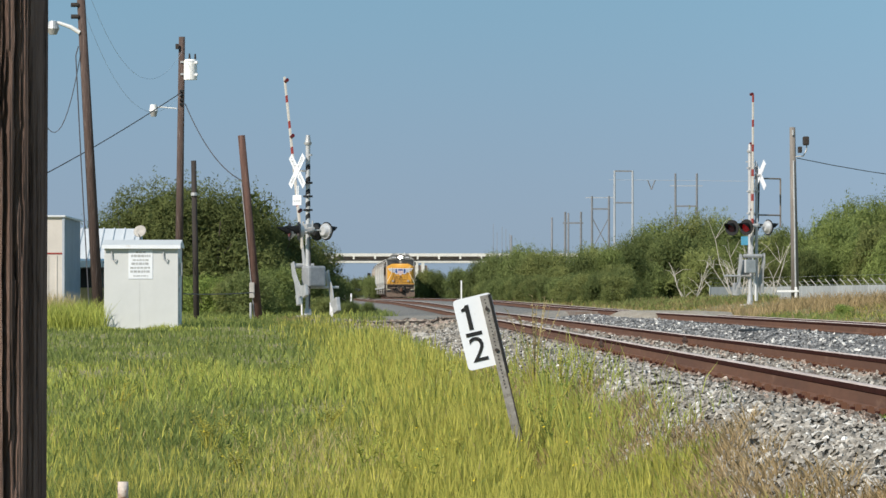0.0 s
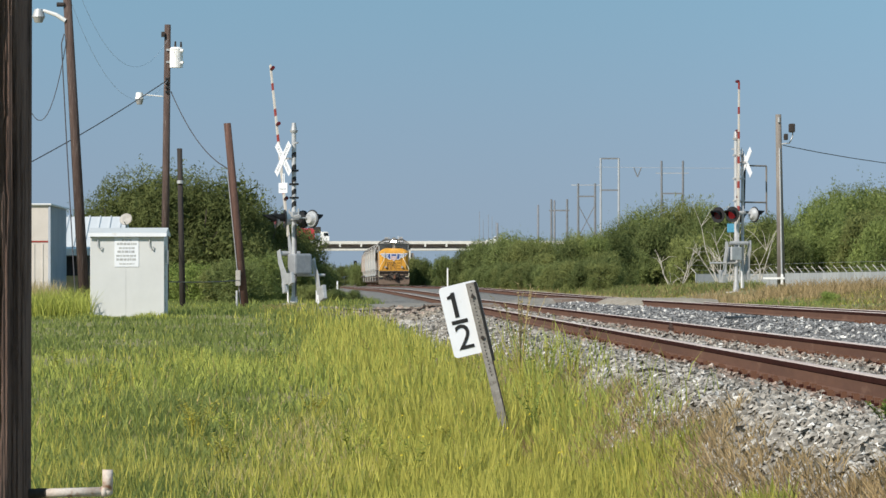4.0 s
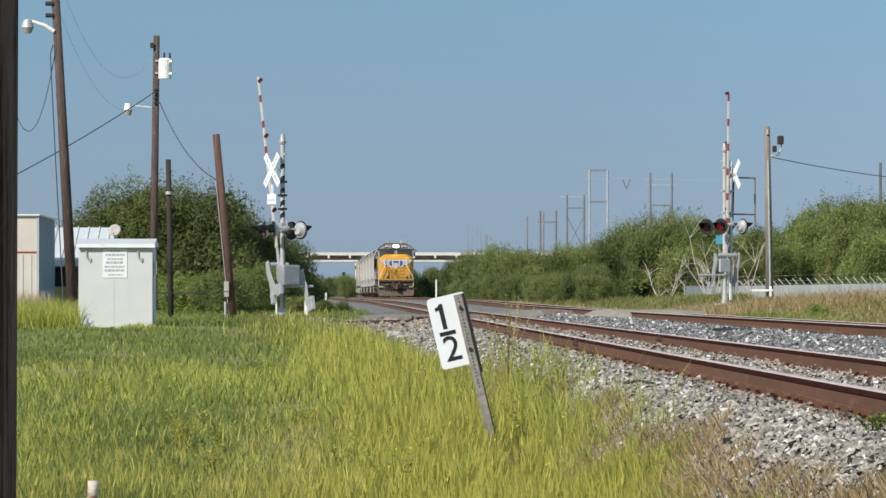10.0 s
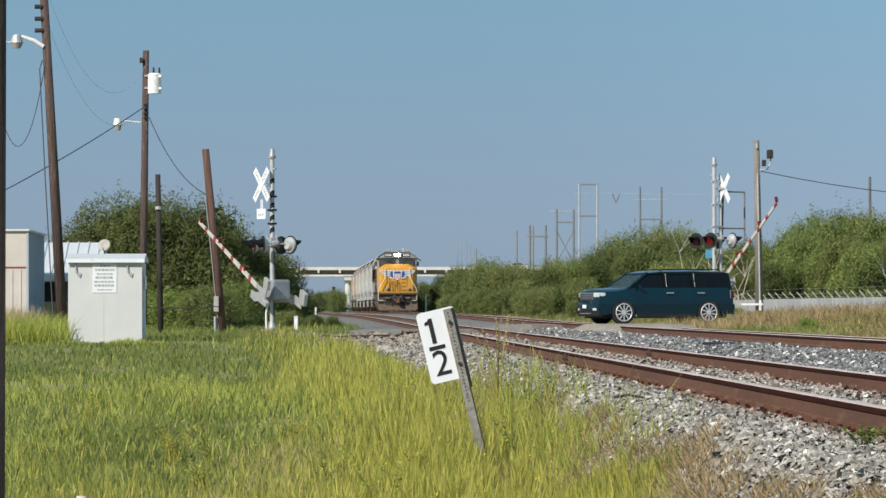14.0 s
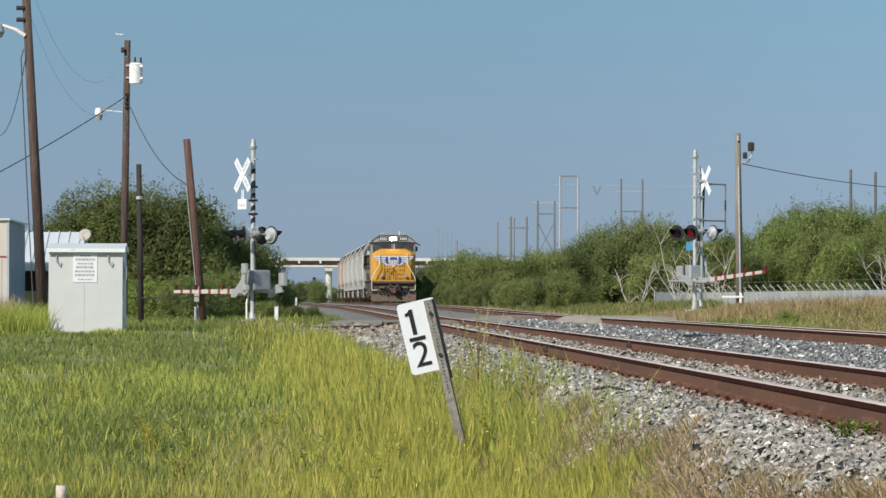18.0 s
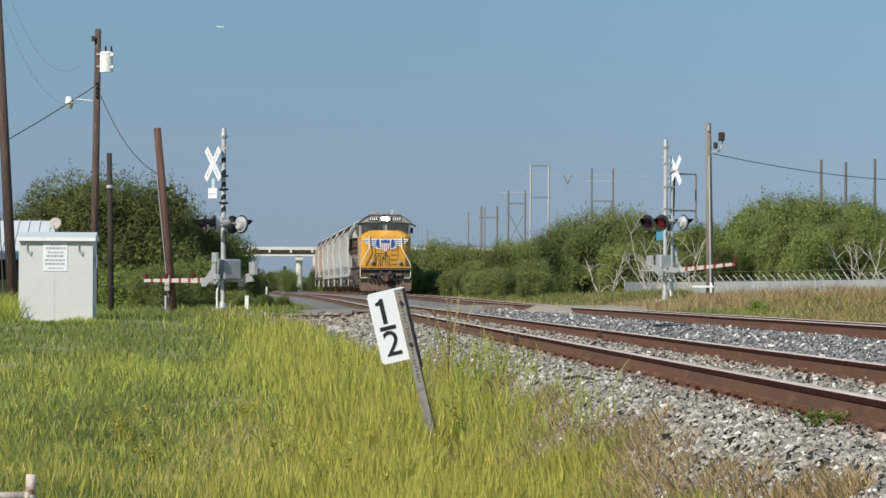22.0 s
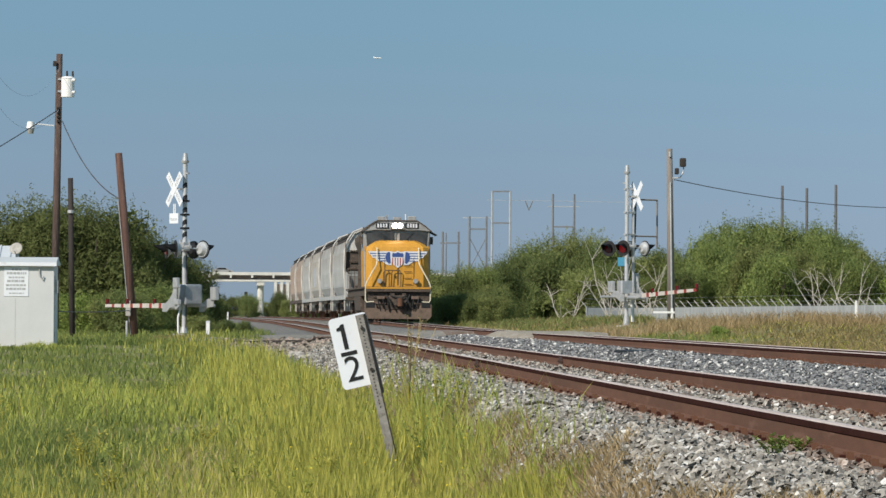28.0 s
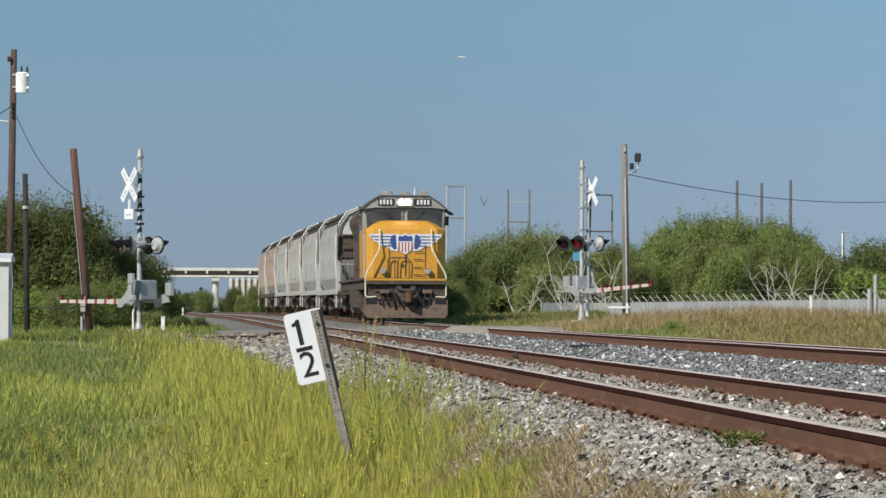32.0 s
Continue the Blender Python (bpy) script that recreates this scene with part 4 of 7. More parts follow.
def locomotive():
    g = empty("locomotive", pose(0, 0, 0), "yellow and grey diesel locomotive with lit headlight", "locomotive")
    part("underframe", box(-1.45, 1.45, -10.2, 10.6, 1.18, 1.52, 0.02), "grime", g)
    part("walkway", box(-1.55, 1.55, -10.35, 10.6, 1.52, 1.60, 0.01), "grime", g)
    part("fuel_tank", prism([(-1.4, 0.5), (-1.1, 0.25), (1.1, 0.25), (1.4, 0.5), (1.45, 1.18), (-1.45, 1.18)], -3.2, 3.2), "grime", g)
    truck(g, -7.0, 3, 3.4)
    truck(g, 7.0, 3, 3.4)
    # nose: a tapering wide box with sloped top
    nb_ = bmesh.new()
    lo = [(-1.46, -9.2), (-1.46, -9.86), (-1.20, -10.12), (1.20, -10.12), (1.46, -9.86), (1.46, -9.2)]
    rings = []
    for z, kx, dy in ((1.60, 1.0, 0.0), (2.85, 1.0, 0.03), (3.28, 1.0, 0.06), (3.44, 0.985, 0.12), (3.60, 0.84, 0.26), (3.72, 0.68, 0.40), (3.77, 0.62, 0.74)):
        rings.append([nb_.verts.new((x * kx, min(y + dy, -9.0), z)) for x, y in lo])
    for A, B in zip(rings, rings[1:]):
        for i in range(5):
            nb_.faces.new((A[i], A[i + 1], B[i + 1], B[i]))
    nb_.faces.new(rings[-1])
    bmesh.ops.recalc_face_normals(nb_, faces=nb_.faces)
    nose = part("nose", nb_, "yellow", g, "yellow wide nose with winged emblem")
    # nose door and seams
    for x0, x1 in ((-0.62, -0.60), (-0.02, 0.0), (0.02, 0.04), (0.74, 0.76)):
        part("seam", box(x0, x1, -10.13, -10.10, 1.66, 2.95), "grime", nose)
    part("nose_door_top", box(-0.62, 0.0, -10.13, -10.10, 2.36, 2.38), "grime", nose)
    part("nose_door_handle", box(-0.12, -0.08, -10.15, -10.1, 2.0, 2.12), "black", nose)
    for z in (1.72, 2.0, 2.3, 2.6):
        part("step_iron", rod((0.3, -10.17, z), (0.66, -10.17, z), 0.014, seg=6), "black", nose)
    for x0, x1 in ((-0.66, -0.40), (-0.28, 0.14)):
        part("door_guard", tube([(x0, -10.22, 1.60), (x0, -10.24, 2.26), (x0 + 0.06, -10.25, 2.36), (x1 - 0.06, -10.25, 2.36), (x1, -10.24, 2.26), (x1, -10.22, 1.60)], 0.022), "grime", g, "dark bent guard rail")
    # emblem: shield and stepped wings
    sh = prism([(-0.31, 2.84), (-0.34, 3.12), (-0.28, 3.24), (-0.12, 3.22), (0, 3.28), (0.12, 3.22), (0.28, 3.24), (0.34, 3.12), (0.31, 2.84), (0.18, 2.6), (0, 2.48), (-0.18, 2.6)], -10.14, -10.105)
    shield = part("shield", sh, "silver", nose, "shield emblem with red and white stripes")
    part("shield_field", prism([(-0.26, 2.98), (-0.27, 3.10), (-0.23, 3.18), (-0.11, 3.16), (0, 3.21), (0.11, 3.16), (0.23, 3.18), (0.27, 3.10), (0.26, 2.98)], -10.146, -10.1405), "shield_blue", shield)
    for k in range(5):
        x = -0.24 + 0.12 * k
        part("stripe", box(x - 0.022, x + 0.022, -10.146, -10.1405, 2.68 if abs(x) > 0.2 else 2.58, 2.95), "red", shield)
    for s in (-1, 1):
        def flip(pts):
            return [(s * x, z) for x, z in pts][::s]
        part("wing", prism(flip([(0.28, 2.60), (0.52, 2.63), (0.74, 2.78), (0.96, 2.80), (1.05, 2.93), (1.18, 2.95), (1.25, 3.08), (1.32, 3.10), (1.38, 3.25), (0.28, 3.25)]), -10.122, -10.06), "silver", nose, "white wing of the emblem")
        part("wing_root", prism(flip([(0.33, 2.70), (0.42, 2.66), (0.53, 2.78), (0.58, 2.96), (0.53, 3.16), (0.43, 3.22), (0.36, 3.20)]), -10.127, -10.121), "shield_blue", nose, "blue shoulder of the wing")
        for k, (z, x1) in enumerate(((3.145, 1.30), (3.03, 1.18), (2.915, 1.0), (2.80, 0.80))):
            part("feather_line", box(min(s * 0.50, s * x1), max(s * 0.50, s * x1), -10.126, -10.06, z - 0.022, z + 0.022), "shield_blue", nose)
    # cab
    cab_out = [(-1.52, 1.60), (-1.55, 3.3), (-1.55, 4.20), (-1.30, 4.42), (-0.92, 4.66), (0.92, 4.66), (1.30, 4.42), (1.55, 4.20), (1.55, 3.3), (1.52, 1.60)]
    cab = part("cab", prism(cab_out, -9.25, -6.7, bev=0.03), "loco_grey", g, "grey cab with yellow lower sides")
    part("cab_lower", prism([(-1.53, 1.61), (-1.565, 3.3), (1.565, 3.3), (1.53, 1.61)], -9.2, -6.72), "yellow", cab)
    part("cab_front_sheet", prism([(-1.51, 3.30), (-1.53, 3.50), (-0.95, 3.70), (0.95, 3.70), (1.53, 3.50), (1.51, 3.30)], -9.30, -9.24), "yellow", cab)
    part("cab_brow", prism([(-1.60, 4.20), (-1.33, 4.44), (-0.93, 4.70), (0.93, 4.70), (1.33, 4.44), (1.60, 4.20), (1.5, 4.20), (1.1, 4.25), (-1.1, 4.25), (-1.5, 4.20)], -9.42, -9.2, bev=0.01), "loco_grey", cab)
    part("roof_lip", prism([(-1.64, 4.19), (-1.34, 4.46), (-0.93, 4.72), (0.93, 4.72), (1.34, 4.46), (1.64, 4.19), (1.60, 4.17), (1.30, 4.42), (0.91, 4.67), (-0.91, 4.67), (-1.30, 4.42), (-1.60, 4.17)], -9.46, -6.6), "grime", cab)
    for s in (-1, 1):
        part("windshield_frame", prism([(s * 0.06, 3.70), (s * 0.95, 3.62), (s * 1.46, 3.40), (s * 1.52, 4.22), (s * 0.06, 4.20)][::s], -9.31, -9.24), "loco_grey", cab)
        part("windshield", prism([(s * 0.12, 3.77), (s * 0.97, 3.68), (s * 1.40, 3.50), (s * 1.45, 4.17), (s * 0.12, 4.14)][::s], -9.325, -9.31), "windscreen", cab, "dull reflecting windscreen")
        part("side_window", box(min(s * 1.545, s * 1.575), max(s * 1.545, s * 1.575), -8.3, -7.2, 3.45, 4.05), "dark_glass", cab)
        part("sun_visor", prism([(s * 1.55, 4.22), (s * 1.92, 4.02), (s * 1.92, 4.06), (s * 1.55, 4.26)][::s], -8.6, -7.1), "black", cab)
        part("mirror", box(min(s * 1.58, s * 1.72), max(s * 1.58, s * 1.72), -8.75, -8.7, 3.6, 3.95), "grime", cab)
        nbd = part("number_board", box(s * 0.70 - 0.30, s * 0.70 + 0.30, -9.46, -9.40, 4.33, 4.59, 0.01), "black", cab, "black number board with white figures")
        for k in range(4):
            xx = s * 0.70 - 0.195 + 0.13 * k
            part("figure_bar", box(xx - 0.04, xx + 0.04, -9.466, -9.461, 4.37, 4.55), "silver", nbd)
        part("wiper", rod((s * 0.80, -9.34, 4.14), (s * 0.45, -9.34, 3.82), 0.012, seg=5), "black", cab)
    hl = part("headlight_casing", box(-0.34, 0.34, -9.5, -9.38, 4.30, 4.62, 0.03), "loco_grey", cab)
    for s in (-1, 1):
        part("headlight", rod((s * 0.115, -9.515, 4.46), (s * 0.115, -9.49, 4.46), 0.115, seg=20), "headlight", hl, "glowing headlight")
    for x, z, r in ((-0.7, 4.82, 0.08), (0.05, 4.80, 0.12), (0.75, 4.84, 0.08)):
        part("roof_fitting", box(x - 0.18, x + 0.18, -8.6, -8.2, 4.70, z + 0.08, 0.03), "loco_grey", cab)
    part("horn", tube([(-0.4, -7.6, 4.72), (-0.4, -7.6, 4.92), (-0.4, -8.0, 4.94)], 0.05), "galv", cab)
    part("antenna", rod((0.5, -7.5, 4.70), (0.5, -7.5, 5.05), 0.03, seg=6), "white", cab)
    # long hood
    part("hood", prism([(-0.95, 1.6), (-0.95, 4.0), (-0.7, 4.35), (0.7, 4.35), (0.95, 4.0), (0.95, 1.6)], -6.7, 9.9), "grime", g, "long soot-dark engine hood")
    part("hood_roof", prism([(-1.0, 3.98), (-0.74, 4.4), (0.74, 4.4), (1.0, 3.98)], -6.68, 9.92), "loco_grey", g)
    part("radiator", prism([(-0.95, 3.25), (-1.2, 3.9), (-1.2, 4.15), (-0.9, 4.5), (0.9, 4.5), (1.2, 4.15), (1.2, 3.9), (0.95, 3.25)], 4.2, 8.4), "grime", g, "flared soot-dark radiator housing")
    part("dynamic_brake", box(-1.1, 1.1, -5.2, -2.6, 3.6, 4.6, 0.05), "loco_grey", g)
    part("exhaust", box(-0.3, 0.3, 0.2, 1.4, 4.38, 4.66, 0.03), "grime", g)
    for s in (-1, 1):
        hr = bmesh.new()
        for k in range(5):
            y = -6.2 + 3.9 * k
            rod((s * 1.5, y, 1.6), (s * 1.5, y, 2.65), 0.018, seg=5, bm=hr)
        rod((s * 1.5, -6.2, 2.65), (s * 1.5, 9.5, 2.65), 0.018, seg=5, bm=hr)
        part("side_handrail", hr, "pilot", g, "dull side handrail")
        for k in range(7):
            part("hood_door", box(min(s * 0.95, s * 0.97), max(s * 0.95, s * 0.97), -6.0 + 1.6 * k, -4.6 + 1.6 * k, 1.8, 3.3), "grime", g)
        # front handrail
        part("front_handrail", tube([(s * 1.12, -10.50, 0.90), (s * 1.45, -10.48, 0.88), (s * 1.51, -10.44, 0.96), (s * 1.51, -10.42, 1.65), (s * 1.43, -10.40, 1.86), (s * 1.0, -10.34, 2.62), (s * 0.97, -10.26, 2.80), (s * 0.97, -10.20, 3.36), (s * 0.97, -10.08, 3.40)], 0.03), "rail_cream", g, "cream front grab rail")
        part("step_well", box(min(s * 1.05, s * 1.52), max(s * 1.05, s * 1.52), -10.3, -9.6, 0.35, 1.5, 0.02), "grime", g)
        for z in (0.5, 0.82, 1.14):
            part("step", box(min(s * 1.0, s * 1.54), max(s * 1.0, s * 1.54), -10.36, -10.28, z, z + 0.05), "pilot", g)
        dl = part("ditch_light", rod((s * 0.84, -10.30, 1.86), (s * 0.84, -10.10, 1.86), 0.115, seg=18), "loco_grey", g, "round ditch light")
        part("ditch_lens", rod((s * 0.84, -10.315, 1.86), (s * 0.84, -10.30, 1.86), 0.088, seg=18), "lens", dl)
        part("uncoupling_bracket", box(min(s * 0.62, s * 0.98), max(s * 0.62, s * 0.98), -10.62, -10.36, 1.02, 1.16, 0.02), "pilot", g)
        part("pilot_pocket", box(min(s * 1.08, s * 1.5), max(s * 1.08, s * 1.5), -10.64, -10.5, 0.62, 0.84, 0.02), "black", g)
    part("anticlimber", box(-1.5, 1.5, -10.55, -10.2, 1.36, 1.56, 0.02), "grime", g)
    part("deck_edge", box(-1.5, 1.5, -10.57, -10.55, 1.5, 1.58), "yellow", g)
    part("pilot_sheet", box(-1.5, 1.5, -10.36, -10.25, 0.55, 1.36), "grime", g)
    part("plow", prism([(-1.45, 0.10), (1.45, 0.10), (1.56, 0.22), (1.56, 0.78), (1.05, 0.78), (0.98, 0.58), (0.5, 0.50), (0.3, 0.34), (-0.3, 0.34), (-0.5, 0.50), (-0.98, 0.58), (-1.05, 0.78), (-1.56, 0.78), (-1.56, 0.22)], -10.62, -10.52, bev=0.01), "pilot", g, "rust-brown steel plow")
    part("plow_side", box(-1.55, 1.55, -10.55, -10.3, 0.2, 0.55), "pilot", g)
    cp = part("coupler", box(-0.17, 0.17, -11.05, -10.3, 0.72, 1.02, 0.05), "grime", g, "dark knuckle coupler")
    part("coupler_knuckle", rod((0.08, -11.0, 0.70), (0.08, -11.0, 1.06), 0.13, seg=12), "rust", cp)
    part("coupler_lever", tube([(-1.2, -10.45, 1.15), (-0.3, -10.5, 1.1), (0.0, -10.7, 1.05)], 0.02), "grime", g)
    for x in (-0.95, -0.7, -0.48, 0.5, 0.72, 0.95):
        part("air_hose", tube([(x, -10.4, 1.15), (x, -10.62, 1.0), (x * 0.9, -10.66, 0.7), (x * 0.85, -10.6, 0.45)], 0.03), "black", g)
    part("jumper_cable", tube([(-0.42, -10.4, 1.3), (-0.3, -10.66, 1.15), (0.1, -10.7, 1.05), (0.4, -10.66, 1.18), (0.5, -10.4, 1.3)], 0.03), "black", g)
    part("coupler_pocket", box(-0.42, 0.42, -10.6, -10.3, 0.55, 1.2, 0.04), "grime", g)
    for x, q in ((-0.55, 1), (0.55, -1), (0.3, 1)):
        part("brake_hose", tube([(x, -10.5, 1.22), (x + 0.10 * q, -10.74, 1.05), (x + 0.22 * q, -10.78, 0.78), (x + 0.32 * q, -10.74, 0.60), (x + 0.36 * q, -10.6, 0.72)], 0.035), "rubber", g, "black looped air hose")
    part("draft_plate", box(-1.5, 1.5, -10.42, -10.36, 0.80, 0.90), "pilot", g)
    for x in (-0.25, 0.28):
        part("jumper_socket", box(x - 0.1, x + 0.1, -10.48, -10.36, 1.12, 1.32, 0.02), "grime", g)
    return g


def hopper(kind, label):
    g = empty("hopper_car", pose(0, 0, 0), label, "freight car", "train of covered hoppers")
    L = 8.4
    sec = [(-1.25, 1.1), (-1.52, 1.7), (-1.58, 2.6), (-1.54, 3.5), (-1.40, 4.05), (-1.10, 4.50), (-0.6, 4.70), (0.6, 4.70), (1.10, 4.50), (1.40, 4.05), (1.54, 3.5), (1.58, 2.6), (1.52, 1.7), (1.25, 1.1)]
    part("body", prism(sec, -L + 0.9, L - 0.9), kind, g)
    top = [(x * 1.006, z + 0.012) for x, z in sec if z > 4.0]
    part("roof", prism(top + [(top[-1][0] * 0.9, 4.0), (top[0][0] * 0.9, 4.0)], -L + 0.6, L - 0.6), "wood_dark", g, "near-black grimy roof sheet")
    for k in range(9):
        y = -6.8 + 1.7 * k
        for x in (-1.585, 1.585):
            part("side_seam", box(x - 0.012, x + 0.012, y - 0.03, y + 0.03, 1.8, 3.4), kind, g)
    for s in (-1, 1):
        # sloped end sheet and end platform
        e = prism([(x * 0.98, z) for x, z in sec if z > 2.4], min(s * (L - 0.9), s * (L - 0.3)), max(s * (L - 0.9), s * (L - 0.3)))
        # dark grime tone here stands for shade in the gap between cars
        part("end_sheet", e, "grime", g, "hopper end sheet darkened for shade in the gap")
        for x in (-0.9, 0.0, 0.9):
            part("brake_rigging", box(x - 0.12, x + 0.12, min(s * (L - 0.2), s * (L + 0.25)), max(s * (L - 0.2), s * (L + 0.25)), 1.16, 1.75, 0.03), "grime", g)
        part("brake_wheel", rod((0.55, s * (L + 0.46), 2.6), (0.55, s * (L + 0.50), 2.6), 0.28, seg=16), "grime", g)
        part("slope_sheet", prism_x([(s * (L - 0.9), 1.2), (s * (L - 0.9), 2.5), (s * (L - 0.2), 2.5)][::s], -1.3, 1.3), kind, g)
        part("end_platform", box(-1.5, 1.5, min(s * (L - 0.9), s * (L + 0.5)), max(s * (L - 0.9), s * (L + 0.5)), 1.0, 1.16), "grime", g)
        part("end_post", box(-1.55, -1.45, min(s * (L + 0.3), s * (L + 0.45)), max(s * (L + 0.3), s * (L + 0.45)), 1.1, 2.3), "hopper_grey", g)
        part("end_post", box(1.45, 1.55, min(s * (L + 0.3), s * (L + 0.45)), max(s * (L + 0.3), s * (L + 0.45)), 1.1, 2.3), "hopper_grey", g)
        if s < 0:
            part("end_hoop", tube([(x * 1.012, s * (L - 0.12), z + 0.03) for x, z in sec], 0.05), "end_white", g, "off-white curved end hoop")
            part("upper_end_sheet", prism([(x * 0.96, z) for x, z in sec if z > 3.0], -L + 0.26, -L + 0.3), "end_white", g, "off-white upper end sheet")
            for z in (3.0, 3.55):
                part("grab_iron", rod((-1.3, -L + 0.2, z), (1.3, -L + 0.2, z), 0.035, seg=5), "grime", g)
        for x in (-1.53, 1.53):
            lad = bmesh.new()
            y0 = s * (L - 0.28)
            for yy in (y0 - 0.22, y0 + 0.22):
                rod((x, yy, 0.45), (x, yy, 4.0), 0.03, seg=5, bm=lad)
            for k in range(10):
                rod((x, y0 - 0.22, 0.55 + 0.36 * k), (x, y0 + 0.22, 0.55 + 0.36 * k), 0.015, seg=4, bm=lad)
            part("ladder", lad, "hopper_pale", g, "pale side ladder")
        part("end_crossbar", rod((-1.5, s * (L + 0.38), 2.28), (1.5, s * (L + 0.38), 2.28), 0.03, seg=6), "hopper_grey", g)
        truck(g, s * 6.6, 2, 1.75)
        part("coupler", box(-0.13, 0.13, min(s * (L + 0.4), s * (L + 1.0)), max(s * (L + 0.4), s * (L + 1.0)), 0.75, 1.0, 0.03), "grime", g)
    for x in (-1.56, 1.56):
        part("side_sill", box(x - 0.05, x + 0.05, -L - 0.4, L + 0.4, 1.02, 1.24), "grime" if kind == "hopper_tan" else kind, g)
        part("top_chord", rod((x * 0.8, -L + 0.3, 4.33), (x * 0.8, L - 0.3, 4.33), 0.07, seg=6), "wood_dark", g)
    for k in range(4):
        y = -4.8 + 3.2 * k
        part("outlet_bay", prism_x([(y - 1.3, 1.2), (y + 1.3, 1.2), (y + 0.35, 0.42), (y - 0.35, 0.42)], -1.0, 1.0), kind, g)
        part("hatch_ring", rod((0, y, 4.58), (0, y, 4.74), 0.42, seg=14), kind, g)
    if kind == "hopper_pale":
        part("faded_panel", box(-1.592, -1.575, -2.6, 1.2, 1.9, 3.1), "shed_blue", g, "blue-grey repainted side panel")
    part("roof_walk", box(-0.62, -0.5, -L, L, 4.72, 4.77), "grime", g)
    part("roof_walk", box(0.5, 0.62, -L, L, 4.72, 4.77), "grime", g)
    return g


loco = locomotive()
CARS = [hopper("hopper_grey", "light grey covered hopper car with ladders"), hopper("hopper_pale", "pale weathered covered hopper car"), hopper("hopper_tan", "rusty tan covered hopper car")]
train = [loco, CARS[0], copy_thing(CARS[0], pose(0, 0, 0))]
for k in (1, 0, 2, 2):
    train.append(CARS[k] if CARS[k] not in train else copy_thing(CARS[k], pose(0, 0, 0)))


# ---- poles, wires ----
def pole(name, base, top, r1, r2, material, label, category="utility pole", seg=14):
    b, t = Vector(base), Vector(top)
    g = empty(name, Matrix.Translation(b), label, category)
    part("shaft", rod((0, 0, -0.4), t - b, r1, r2, seg), material, g, smooth=True)
    return g


def wire(name, a, b, sag, r, label, material="wire"):
    a, b = Vector(a), Vector(b)
    pts = [a.lerp(b, k / 16) - Vector((0, 0, sag * 4 * (k / 16) * (1 - k / 16))) for k in range(17)]
    return tagged(part(name, tube(pts, r, 5), material), label, "cable")


lean_pole = pole("utility_pole", (-8.40, 133.2, 0.85), (-9.08, 133.2, 12.6), 0.175, 0.125, "wood", "tall leaning brown wooden utility pole with street light")
arm = bmesh.new()
tube([(-0.62, -0.1, 9.02), (-0.9, -0.12, 9.2), (-1.25, -0.14, 9.32), (-1.52, -0.15, 9.36)], [0.07, 0.065, 0.055, 0.045], 8, arm)
sl = part("street_light_arm", arm, "white", lean_pole, "white street light bracket")
part("street_light_head", rod((-1.46, -0.15, 9.38), (-1.46, -0.15, 9.14), 0.13, 0.21, 16), "galv", sl, "grey drum street light")
part("lamp_bowl", rod((-1.46, -0.15, 9.14), (-1.46, -0.15, 8.96), 0.20, 0.12, 16), "lens", sl)
for z in (9.53, 9.9, 10.28, 10.8):
    part("insulator", rod((-0.55 - z * 0.01, -0.1, z), (-0.80 - z * 0.01, -0.1, z), 0.07, seg=10), "wood_dark", lean_pole, "dark spool insulator")
part("ground_wire", tube([(-0.30, -0.2, 0.2), (-0.56, -0.18, 4.8), (-0.74, -0.16, 8.3), (-0.66, -0.1, 8.6)], 0.02), "wire", lean_pole)

trafo_pole = pole("transformer_pole", (-6.90, 155.4, 0.75), (-6.77, 155.4, 11.12), 0.155, 0.115, "wood", "brown wooden pole with white transformer")
tank = part("transformer_tank", rod((0.45, -0.1, 8.78), (0.45, -0.1, 9.46), 0.245, seg=20), "white", trafo_pole, "white drum transformer")
part("tank_lid", rod((0.45, -0.1, 9.46), (0.45, -0.1, 9.53), 0.26, 0.2, 20), "white", tank)
for x, y in ((0.30, -0.22), (0.5, 0.0)):
    part("bushing", rod((x + 0.12, y, 9.5), (x + 0.12, y, 9.74), 0.045, 0.03, 8), "wood_dark", tank)
for z in (8.95, 9.4):
    part("tank_bracket", box(0.08, 0.22, -0.16, -0.04, z, z + 0.07), "galv", tank)
    part("tank_lug", rod((0.62, -0.3, z), (0.72, -0.34, z), 0.05, seg=8), "white", tank)
part("fuse_cutout", box(-0.1, 0.02, -0.22, -0.12, 9.9, 10.1, 0.02), "wood_dark", trafo_pole)
yard = part("yard_light_arm", tube([(-0.05, -0.1, 7.72), (-0.5, -0.15, 7.76), (-0.85, -0.2, 7.78)], 0.025), "white", trafo_pole, "thin lamp arm")
part("yard_light_head", rod((-0.9, -0.2, 7.86), (-0.9, -0.2, 7.62), 0.12, 0.16, 12), "white", yard, "white dusk lamp")
part("lamp_refractor", rod((-0.9, -0.2, 7.62), (-0.9, -0.2, 7.42), 0.15, 0.1, 12), "lens", yard)
for k in range(4):
    part("wire_clamp", box(0.05, 0.2, -0.2, -0.1, 7.85 + 0.16 * k, 7.93 + 0.16 * k, 0.01), "black", trafo_pole)

